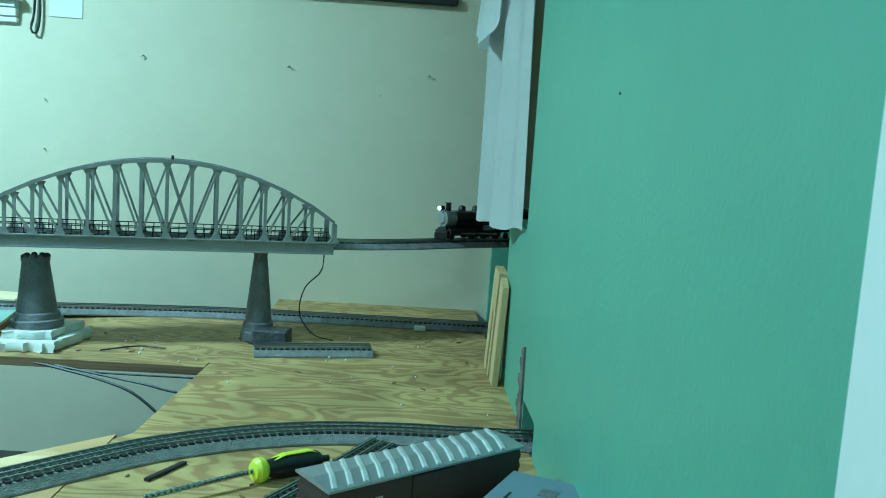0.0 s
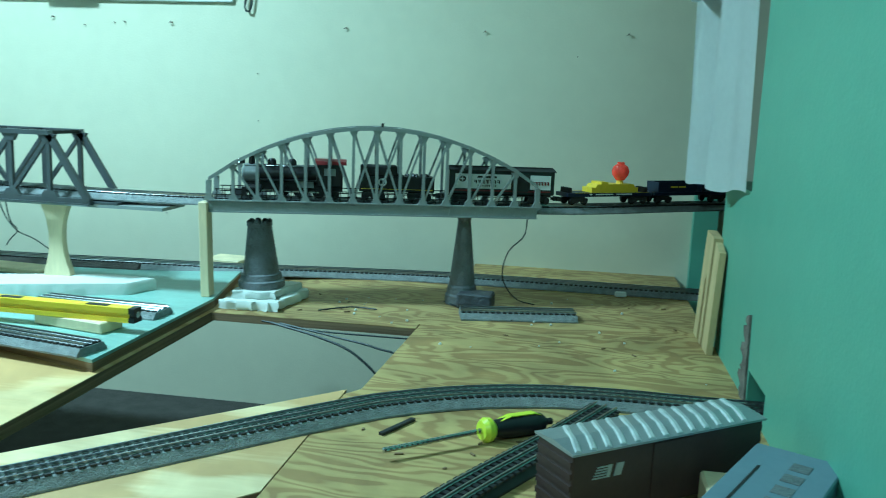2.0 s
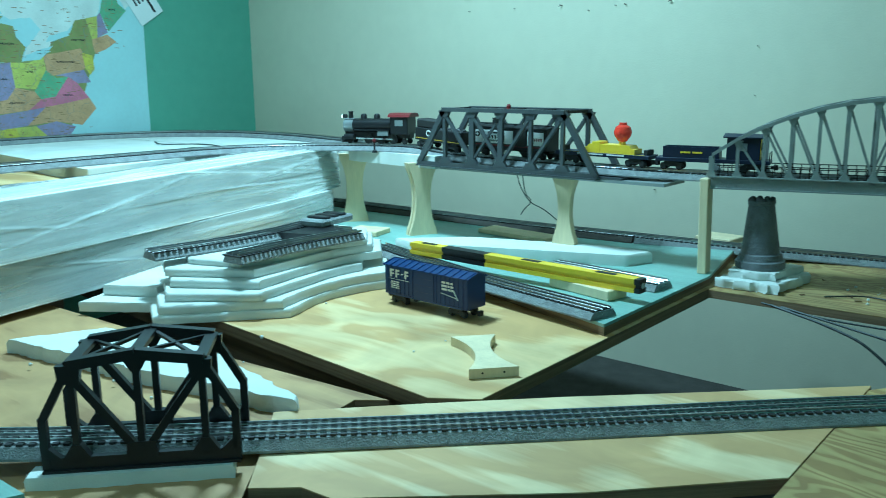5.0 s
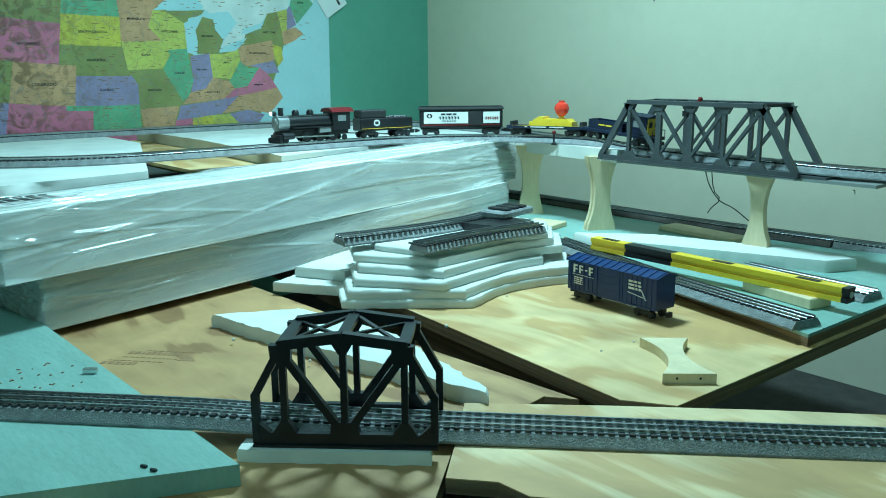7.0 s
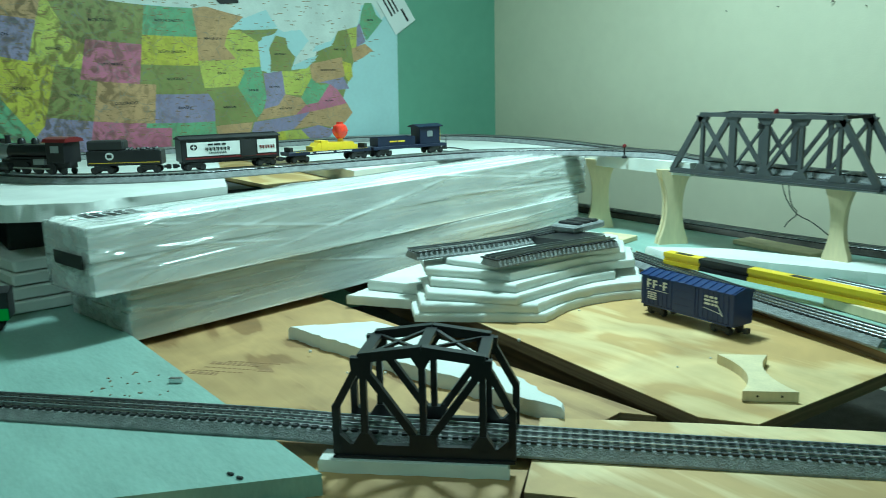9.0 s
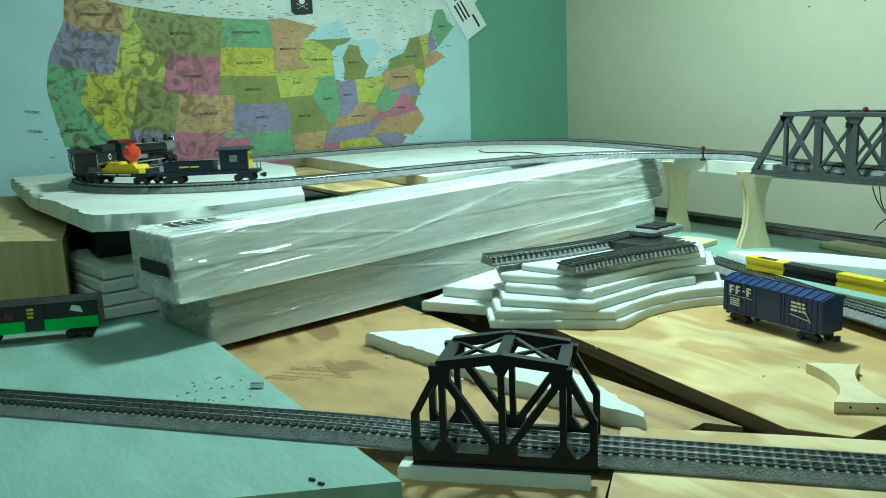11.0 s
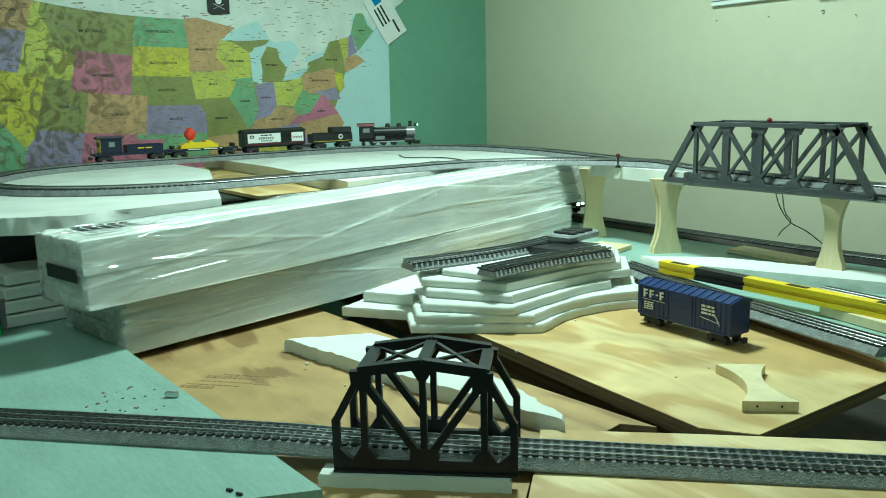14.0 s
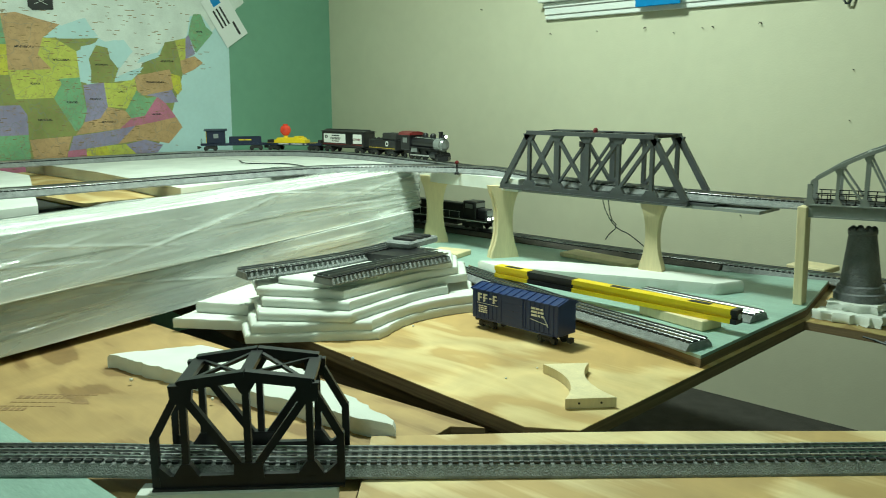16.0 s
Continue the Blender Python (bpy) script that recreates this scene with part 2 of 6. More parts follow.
def map_mat(name, colour):
    """Printed map ink: hill shading in the west, rivers and roads as thin wandering lines."""
    m, nt, b = nodes_of(name)
    tc = nt.nodes.new("ShaderNodeTexCoord")

    def mixed(fac, under, over):
        mx = nt.nodes.new("ShaderNodeMix")
        mx.data_type = "RGBA"
        nt.links.new(fac, mx.inputs[0])
        if isinstance(under, tuple):
            mx.inputs[6].default_value = (*under, 1)
        else:
            nt.links.new(under, mx.inputs[6])
        mx.inputs[7].default_value = (*over, 1)
        return mx.outputs[2]

    def ranged(sock, a0, a1, b0, b1):
        mr = nt.nodes.new("ShaderNodeMapRange")
        for key, v in (("From Min", a0), ("From Max", a1), ("To Min", b0), ("To Max", b1)):
            mr.inputs[key].default_value = v
        nt.links.new(sock, mr.inputs[0])
        return mr.outputs[0]

    broad = nt.nodes.new("ShaderNodeTexNoise")
    broad.inputs["Scale"].default_value, broad.inputs["Detail"].default_value = 9, 6
    nt.links.new(tc.outputs["Object"], broad.inputs["Vector"])
    out = mixed(ranged(broad.outputs[0], 0.35, 0.72, 0, 0.55), colour, tuple(v * 0.62 for v in colour))
    hills = nt.nodes.new("ShaderNodeTexNoise")
    hills.inputs["Scale"].default_value, hills.inputs["Detail"].default_value, hills.inputs["Distortion"].default_value = 17, 5, 2.0
    nt.links.new(tc.outputs["Object"], hills.inputs["Vector"])
    sep = nt.nodes.new("ShaderNodeSeparateXYZ")
    nt.links.new(tc.outputs["Object"], sep.inputs[0])
    west = ranged(sep.outputs[1], 0.60, 0.92, 0.95, 0.16)
    dark = ranged(hills.outputs[0], 0.46, 0.60, 0, 1)
    mul = nt.nodes.new("ShaderNodeMath")
    mul.operation = "MULTIPLY"
    nt.links.new(west, mul.inputs[0])
    nt.links.new(dark, mul.inputs[1])
    out = mixed(mul.outputs[0], out, tuple(0.25 * v + 0.75 * w for v, w in zip(colour, (0.075, 0.055, 0.018))))
    for size, width, ink in ((13, 0.018, (0.20, 0.22, 0.20)), (31, 0.035, (0.30, 0.20, 0.10))):
        wob = nt.nodes.new("ShaderNodeTexNoise")
        wob.inputs["Scale"].default_value = size * 1.7
        nt.links.new(tc.outputs["Object"], wob.inputs["Vector"])
        add = nt.nodes.new("ShaderNodeVectorMath")
        add.operation, add.inputs[1].default_value = "MULTIPLY_ADD", (0.05, 0.05, 0.05)
        nt.links.new(wob.outputs["Color"], add.inputs[0])
        nt.links.new(tc.outputs["Object"], add.inputs[2])
        v = nt.nodes.new("ShaderNodeTexVoronoi")
        v.feature = "DISTANCE_TO_EDGE"
        v.inputs["Scale"].default_value = size
        nt.links.new(add.outputs[0], v.inputs["Vector"])
        out = mixed(ranged(v.outputs["Distance"], 0, width, 0.7, 0), out, ink)
    nt.links.new(out, b.inputs["Base Color"])
    b.inputs["Roughness"].default_value = 0.35
    return m


for k, c in MAPCOL.items():
    M["map_" + k] = map_mat("map ink " + k, tuple(0.82 * v for v in c))


def film_mat():
    """Clear stretch film: see-through, faintly milky, glossy; paler streaks paint in crease glints."""
    m, nt, b = nodes_of("clear stretch film")
    nt.nodes.remove(b)
    out = nt.nodes["Material Output"]
    clear, gloss, milk_glint = nt.nodes.new("ShaderNodeBsdfTransparent"), nt.nodes.new("ShaderNodeBsdfGlossy"), nt.nodes.new("ShaderNodeBsdfDiffuse")
    gloss.inputs["Roughness"].default_value = 0.13
    milk_glint.inputs["Color"].default_value = (0.80, 0.83, 0.80, 1)
    streak, wide = nt.nodes.new("ShaderNodeTexNoise"), nt.nodes.new("ShaderNodeMapping")
    wide.inputs["Scale"].default_value, wide.inputs["Rotation"].default_value = (2.2, 34.0, 34.0), (0, radians(-7), 0)
    streak.inputs["Scale"].default_value, streak.inputs["Detail"].default_value, streak.inputs["Distortion"].default_value = 1.0, 1.5, 0.8
    bump = nt.nodes.new("ShaderNodeBump")
    bump.inputs["Strength"].default_value, bump.inputs["Distance"].default_value = 1.0, 0.022
    nt.links.new(wide.outputs[0], streak.inputs["Vector"])
    nt.links.new(streak.outputs[0], bump.inputs["Height"])
    nt.links.new(bump.outputs[0], gloss.inputs["Normal"])
    fres = nt.nodes.new("ShaderNodeFresnel")
    fres.inputs["IOR"].default_value = 1.6
    tc, n = nt.nodes.new("ShaderNodeTexCoord"), nt.nodes.new("ShaderNodeTexNoise")
    mp = nt.nodes.new("ShaderNodeMapping")
    mp.inputs["Scale"].default_value, mp.inputs["Rotation"].default_value = (1.6, 12.0, 24.0), (0, radians(-13), 0)
    n.inputs["Scale"].default_value, n.inputs["Detail"].default_value, n.inputs["Distortion"].default_value = 1.7, 2, 0.6
    nt.links.new(tc.outputs["Object"], mp.inputs[0])
    nt.links.new(tc.outputs["Object"], wide.inputs[0])
    nt.links.new(mp.outputs[0], n.inputs["Vector"])
    # Whiteness thickens along slanting streaks, putting the creases' glints into the colour.
    mr = nt.nodes.new("ShaderNodeMapRange")
    mr.inputs["From Min"].default_value, mr.inputs["From Max"].default_value = 0.35, 0.75
    mr.inputs["To Min"].default_value, mr.inputs["To Max"].default_value = 0.06, 0.62
    nt.links.new(n.outputs[0], mr.inputs[0])
    m1, m2 = nt.nodes.new("ShaderNodeMixShader"), nt.nodes.new("ShaderNodeMixShader")
    nt.links.new(mr.outputs[0], m1.inputs[0])
    nt.links.new(clear.outputs[0], m1.inputs[1])
    nt.links.new(milk_glint.outputs[0], m1.inputs[2])
    nt.links.new(fres.outputs[0], m2.inputs[0])
    nt.links.new(m1.outputs[0], m2.inputs[1])
    nt.links.new(gloss.outputs[0], m2.inputs[2])
    nt.links.new(m2.outputs[0], out.inputs[0])
    return m


M["film"] = film_mat()


# ---- building tools ----
def part(name, bm, material, parent=None, label=""):
    me = bpy.data.meshes.new(name)
    bmesh.ops.recalc_face_normals(bm, faces=bm.faces)
    bm.to_mesh(me)
    bm.free()
    me.materials.append(M[material])
    ob = new(name, me)
    if parent:
        ob.parent = parent
    if label:
        ob["label"] = label
    return ob


def thing(name, label, category, m=None, group="", kind=""):
    ob = new(name)
    ob.empty_display_size = 0.03
    if m is not None:
        ob.matrix_world = m
    return tagged(ob, label, category, group, kind)


def smooth(ob, angle=0.6):
    for p in ob.data.polygons:
        p.use_smooth = True
    ob.data.set_sharp_from_angle(angle=angle)
    return ob


def hexa(bm, c):
    v = [bm.verts.new(p) for p in c]
    for f in ((0, 1, 2, 3), (7, 6, 5, 4), (0, 4, 5, 1), (1, 5, 6, 2), (2, 6, 7, 3), (3, 7, 4, 0)):
        bm.faces.new([v[i] for i in f])
    return v


def box(bm, x0, x1, y0, y1, z0, z1):
    return hexa(bm, [(x0, y0, z0), (x0, y1, z0), (x1, y1, z0), (x1, y0, z0), (x0, y0, z1), (x0, y1, z1), (x1, y1, z1), (x1, y0, z1)])


def soft_box(bm, x0, x1, y0, y1, z0, z1, r=0.002):
    vs = box(bm, x0, x1, y0, y1, z0, z1)
    es = {e for v in vs for e in v.link_edges}
    bmesh.ops.bevel(bm, geom=list(es), offset=r, segments=1, affect="EDGES")


def beam(bm, p, q, w, h, up=(0, 0, 1)):
    """A bar from p to q, w across and h deep along up."""
    p, q, up = Vector(p), Vector(q), Vector(up)
    d = (q - p).normalized()
    s = d.cross(up)
    s = s.normalized() if s.length > 1e-5 else Vector((1, 0, 0))
    u = s.cross(d).normalized()
    a, b = s * w / 2, u * h / 2
    hexa(bm, [p - a - b, p + a - b, p + a + b, p - a + b, q - a - b, q + a - b, q + a + b, q - a + b])


def prism(bm, pts, z0, z1, axis="z"):
    """An outline pulled from z0 to z1 along an axis."""
    def at(a, b, c):
        return {"z": (a, b, c), "y": (a, c, b), "x": (c, a, b)}[axis]
    lo = [bm.verts.new(at(a, b, z0)) for a, b in pts]
    hi = [bm.verts.new(at(a, b, z1)) for a, b in pts]
    bm.faces.new(lo), bm.faces.new(hi[::-1])
    n = len(pts)
    for i in range(n):
        bm.faces.new((lo[i], hi[i], hi[(i + 1) % n], lo[(i + 1) % n]))
    return lo, hi


def rod(bm, p, q, r, n=10, r2=None):
    p, q = Vector(p), Vector(q)
    d = (q - p).normalized()
    s = d.orthogonal().normalized()
    u = d.cross(s)
    rings = []
    for c, rr in ((p, r), (q, r if r2 is None else r2)):
        rings.append([bm.verts.new(c + (s * math.cos(a) + u * math.sin(a)) * rr) for a in [2 * math.pi * i / n for i in range(n)]])
    bm.faces.new(rings[0]), bm.faces.new(rings[1][::-1])
    for i in range(n):
        bm.faces.new((rings[0][i], rings[1][i], rings[1][(i + 1) % n], rings[0][(i + 1) % n]))


def tube(bm, pts, r, n=6):
    pts = [Vector(p) for p in pts]
    rings = []
    for i, p in enumerate(pts):
        d = (pts[min(i + 1, len(pts) - 1)] - pts[max(i - 1, 0)]).normalized()
        s = d.cross(Vector((0.13, 0.21, 0.97))).normalized()
        u = d.cross(s)
        rings.append([bm.verts.new(p + (s * math.cos(a) + u * math.sin(a)) * r) for a in [2 * math.pi * k / n for k in range(n)]])
    for a, b in zip(rings, rings[1:]):
        for k in range(n):
            bm.faces.new((a[k], b[k], b[(k + 1) % n], a[(k + 1) % n]))
    bm.faces.new(rings[0]), bm.faces.new(rings[-1][::-1])


def ball(bm, c, r, seg=12):
    bmesh.ops.create_uvsphere(bm, u_segments=seg, v_segments=seg // 2 + 2, radius=r, matrix=Matrix.Translation(c))


def lathe(bm, prof, c=(0, 0), n=20):
    rings = []
    for r, z in prof:
        rings.append([bm.verts.new((c[0] + r * math.cos(2 * math.pi * k / n), c[1] + r * math.sin(2 * math.pi * k / n), z)) for k in range(n)])
    for a, b in zip(rings, rings[1:]):
        for k in range(n):
            bm.faces.new((a[k], a[(k + 1) % n], b[(k + 1) % n], b[k]))
    bm.faces.new(rings[0]), bm.faces.new(rings[-1][::-1])


def B():
    return bmesh.new()


def text(name, words, size, m, material, parent, stretch=1.0, bold=0.0):
    cu = bpy.data.curves.new(name, "FONT")
    cu.body, cu.size, cu.extrude, cu.offset = words, size, 0.0004, bold
    cu.align_x, cu.align_y = "CENTER", "CENTER"
    tmp = new(name + "_curve", cu)
    dg = bpy.context.evaluated_depsgraph_get()
    me = bpy.data.meshes.new_from_object(tmp.evaluated_get(dg))
    bpy.data.objects.remove(tmp)
    me.materials.clear()
    me.materials.append(M[material])
    ob = new(name, me)
    ob.parent = parent
    ob.matrix_basis = m @ Matrix.Diagonal((stretch, 1, 1, 1))
    return ob


def bars(bm, x0, x1, z0, z1, y, rows, seed=1):
    """Rows of unreadable print as small bars on a face at depth y."""
    rng = random.Random(seed)
    h = (z1 - z0) / rows
    for i in range(rows):
        z, x = z1 - i * h, x0
        while x < x1 - 0.001:
            w = min(rng.uniform(0.15, 0.5) * (x1 - x0), x1 - x)
            box(bm, x, x + w, y - 0.0003, y + 0.0006, z - 0.6 * h, z)
            x += w + 0.08 * (x1 - x0)


def letter_blocks(bm, x0, x1, z0, z1, y, count, flip=1):
    """A word as plain upright blocks, each with a heavier upper half."""
    w = (x1 - x0) / count
    for i in range(count):
        a = x0 + i * w + 0.1 * w
        b = a + 0.3 * w
        box(bm, a, b, y - 0.0003, y + 0.0006, z0, z1)
        c = b + 0.4 * w
        box(bm, b, c, y - 0.0003, y + 0.0006, z1 - 0.22 * (z1 - z0), z1)
        box(bm, b, c, y - 0.0003, y + 0.0006, z0 + 0.38 * (z1 - z0), z0 + 0.55 * (z1 - z0))


def path_points(ctrl, step=0.012):
    """A smooth line through control points, cut to even steps."""
    P = [Vector(p) for p in ctrl]
    P = [2 * P[0] - P[1]] + P + [2 * P[-1] - P[-2]]
    fine = []
    for a, b, c, d in zip(P, P[1:], P[2:], P[3:]):
        for k in range(24):
            t = k / 24
            fine.append(0.5 * (2 * b + (c - a) * t + (2 * a - 5 * b + 4 * c - d) * t * t + (3 * b - a - 3 * c + d) * t ** 3))
    fine.append(P[-2])
    s = [0.0]
    for a, b in zip(fine, fine[1:]):
        s.append(s[-1] + (b - a).length)
    n = max(2, round(s[-1] / step))
    ss = np.linspace(0, s[-1], n + 1)
    arr = np.array([list(p) for p in fine])
    return [Vector(p) for p in np.stack([np.interp(ss, s, arr[:, k]) for k in range(3)], 1)], s[-1]


def sweep(bm, pts, prof):
    """A cross-section (across, up) carried along a line."""
    rings = []
    for i, p in enumerate(pts):
        d = pts[min(i + 1, len(pts) - 1)] - pts[max(i - 1, 0)]
        d.z = 0
        s = Vector((d.y, -d.x, 0)).normalized()
        rings.append([bm.verts.new(p + s * a + Vector((0, 0, u))) for a, u in prof])
    n = len(prof)
    for a, b in zip(rings, rings[1:]):
        for k in range(n):
            bm.faces.new((a[k], b[k], b[(k + 1) % n], a[(k + 1) % n]))
    bm.faces.new(rings[0]), bm.faces.new(rings[-1][::-1])


def track(name, label, ctrl, tie_step=0.0125, bed=True, half=0.035, material="roadbed"):
    """Three-rail track with its plastic ballast bed; control points lie at the bed's underside."""
    top = thing(name, label, "toy track")
    pts, length = path_points(ctrl)
    if bed:
        bm = B()
        sweep(bm, pts, [(-half, 0), (half, 0), (half, 0.003), (half - 0.009, 0.014), (-half + 0.009, 0.014), (-half, 0.003)])
        part("roadbed", bm, material, top, "grey moulded ballast bed")
    bm = B()
    k = max(1, round(length / tie_step))
    for i in range(k):
        j = min(int((i + 0.5) / k * (len(pts) - 1)), len(pts) - 2)
        f = (i + 0.5) / k * (len(pts) - 1) - j
        p = pts[j].lerp(pts[j + 1], f)
        d = (pts[j + 1] - pts[j]).normalized()
        s = Vector((d.y, -d.x, 0)).normalized()
        z = Vector((0, 0, 0.0155))
        beam(bm, p - s * 0.0245 + z, p + s * 0.0245 + z, 0.0076, 0.003)
    ties = part("tie_strip", bm, "tie", top, "black moulded ties")
    ties["kind"] = "stuff"
    for off in (-0.0165, 0.0, 0.0165):
        bm = B()
        sweep(bm, pts, [(off - 0.0018, 0.0165), (off + 0.0018, 0.0165), (off + 0.0007, 0.0175), (off + 0.0011, 0.0208), (off - 0.0011, 0.0208), (off - 0.0007, 0.0175)])
        part("rail", bm, "rail", top)
    return top


# ---- the room ----
WALL_Y, WALL_X, RIGHT_X, CEIL, FLOOR = 2.39, -3.36, 0.21, 1.66, -0.50
bm = B()
box(bm, WALL_X - 0.3, 1.6, -2.2, WALL_Y + 0.3, FLOOR - 0.1, FLOOR)
tagged(part("floor", bm, "floor"), "dark carpeted floor under the layout", "floor", kind="structure")
bm = B()
box(bm, WALL_X - 0.3, 1.6, -2.2, WALL_Y + 0.3, CEIL, CEIL + 0.1)
tagged(part("ceiling", bm, "ceiling"), "plain white painted ceiling", "ceiling", kind="structure")
bm = B()
box(bm, WALL_X - 0.12, 1.5, WALL_Y, WALL_Y + 0.12, FLOOR, CEIL)
tagged(part("wall_north", bm, "wall_cream"), "cream painted wall with scattered nail holes", "wall", kind="structure")
bm = B()
box(bm, WALL_X - 0.12, WALL_X, -2.1, WALL_Y, FLOOR, CEIL)
tagged(part("wall_west", bm, "wall_green"), "dark green painted wall behind the map", "wall", kind="structure")
bm = B()
box(bm, WALL_X, 1.5, -2.22, -2.1, FLOOR, CEIL)
tagged(part("wall_south", bm, "wall_cream"), "plain cream painted wall", "wall", kind="structure")
bm = B()
box(bm, 1.38, 1.5, -2.1, WALL_Y, FLOOR, CEIL)
tagged(part("wall_east", bm, "wall_cream"), "plain wall of the closet beyond the opening", "wall", kind="structure")
# the partition: a tall opening for the upper and lower tracks, a rough slot for the front track
bm = B()
T = 0.1
for y0, y1, z0, z1 in ((-2.1, 1.215, FLOOR, CEIL), (1.215, 1.335, FLOOR, -0.01), (1.215, 1.335, 0.055, CEIL), (1.335, 1.45, FLOOR, CEIL), (1.45, 1.69, FLOOR, 0.33), (1.69, 2.31, FLOOR, -0.02), (1.45, 2.36, 1.1, CEIL)):
    box(bm, RIGHT_X, RIGHT_X + T, y0, y1, z0, z1)
box(bm, 0.245, RIGHT_X + T, 2.36, WALL_Y, FLOOR, CEIL)
tagged(part("wall_partition", bm, "wall_green"), "teal green painted partition with a rough-cut track opening", "wall", kind="structure")
bm = B()
rng = random.Random(4)
edge = [(1.392 - 0.2 * max(0, z - 0.05) + rng.uniform(-0.020, 0.014), z) for z in np.linspace(0.0, 0.140, 30)]
prism(bm, [(1.338, 0.0)] + edge + [(1.352, 0.142)], RIGHT_X - 0.004, RIGHT_X + 0.002, "x")
tagged(part("torn_slot_edge", bm, "gouge"), "torn grey plaster edge of the track slot", "wall damage", kind="structure")
bm = B()
prism(bm, [(0.338, FLOOR), (0.338, CEIL), (0.265, CEIL), (0.265, FLOOR)], RIGHT_X - 0.018, RIGHT_X, "x")
tagged(part("door_casing", bm, "trim"), "white painted door casing on the partition", "door trim", kind="structure")

# ---- the table ----
def sheet(name, pts, z0, z1, material, label, edge=True):
    top = thing(name, label, "table top", kind="structure")
    bm = B()
    prism(bm, pts, z1 - 0.0015, z1)
    part("top_veneer", bm, material, top)
    bm = B()
    prism(bm, pts, z0, z1 - 0.0015)
    part("plies", bm, "ply_edge", top, "dark layered plywood edge")
    return top


sheet("plywood_sheet_right", [(-0.42, 0.45), (RIGHT_X, 0.45), (RIGHT_X, 1.66), (-0.385, 1.66), (-0.40, 1.24), (-0.42, 1.21)], -0.019, 0, "plywood", "swirly-grained plywood table top beside the partition")
sheet("plywood_strip_back", [(-0.84, 1.63), (-0.389, 1.63), (-0.389, 1.664), (RIGHT_X, 1.664), (RIGHT_X, WALL_Y), (-0.36, WALL_Y), (-0.36, 2.165), (-0.60, 2.15), (-0.84, 2.06)], -0.019, -0.001, "plywood", "plywood strip along the back wall")
sheet("plywood_board_front", [(-0.422, 1.230), (-0.569, 1.086), (-0.749, 0.914), (-0.888, 0.772), (-1.03, 0.620), (-0.955, 0.545), (-0.913, 0.499), (-0.880, 0.464), (-0.835, 0.503), (-0.79, 0.507), (-0.581, 0.693), (-0.422, 0.865)], -0.019, 0.0004, "plywood_board", "pale plywood board carrying the front track")
sheet("plywood_panel_left", [(-0.836, 0.835), (-0.836, 2.06), (-1.12, 1.965), (-2.5, 1.95), (WALL_X, 1.95), (WALL_X, 0.99), (-0.90, 0.792)], -0.022, 0, "plywood_pale", "pale plywood panel with a cut corner")
sheet("plywood_panel_front_left", [(-0.845, 0.415), (-0.915, 0.495), (-0.955, 0.54), (-0.99, 0.735), (-0.95, 0.765), (-1.30, 0.733), (WALL_X, 0.62), (WALL_X, -1.1), (-1.0, -1.1), (-0.98, 0.2), (-0.93, 0.33)], -0.030, -0.008, "plywood_brown", "plywood panel with a faint grade stamp")
bm = B()
beam(bm, (-0.88, 0.86, -0.06), (-3.3, 1.05, -0.06), 0.04, 0.075)
tagged(part("joist", bm, "ply_edge"), "dark timber joist under the table", "joist", kind="structure")
bm = B()
beam(bm, (-0.95, 0.745, -0.045), (-3.3, 0.70, -0.045), 0.03, 0.02)
tagged(part("joist", bm, "ply_edge"), "dark timber joist under the table", "joist", kind="structure")
for x, y in ((-1.4, 1.1), (-0.3, 1.5), (-0.3, 0.7), (-2.6, 1.0), (-2.6, -0.6), (-1.2, -0.6), (-1.7, 1.75), (0.1, 2.2)):
    bm = B()
    soft_box(bm, x - 0.045, x + 0.045, y - 0.045, y + 0.045, FLOOR, -0.031, 0.004)
    tagged(part("table_leg", bm, "ply_edge"), "dark square timber table leg", "table leg", group="table legs", kind="structure")

TG = 0.022
teal = thing("teal_board", "teal foam board with a dark lower layer laid over plywood", "foam board")
outline = [(-0.845, 1.20), (-0.845, 1.66), (-0.92, 2.02), (-1.13, 1.96), (-1.5, 1.94), (-3.3, 1.94), (-3.3, 1.75), (-1.62, 1.44)]
bm = B()
prism(bm, outline, TG - 0.006, TG)
part("foam_layer", bm, "teal_foam", teal)
# Below the teal top the board is dark brown all round.
bm = B()
prism(bm, outline, 0.0005, TG - 0.006)
part("lower_layer", bm, "ply_edge", teal, "dark lower layer of the board")
bm = B()
prism(bm, [(-1.025, 0.285), (-2.30, 0.235), (-3.2, 0.2), (-3.2, -1.0), (-1.45, -1.0), (-1.12, 0.06)], -0.0075, 0.019)
tagged(part("teal_board", bm, "teal_foam"), "teal foam board under the front track", "foam board")

# ---- tracks ----
ARCH_R, ARCH_L = Vector((-0.182, 1.92)), Vector((-0.874, 1.73))


def ring(cx, cy, r, a0, a1, z, n=7):
    return [(cx + r * math.cos(radians(a)), cy + r * math.sin(radians(a)), z) for a in np.linspace(a0, a1, n)]


ZL = 0.2435
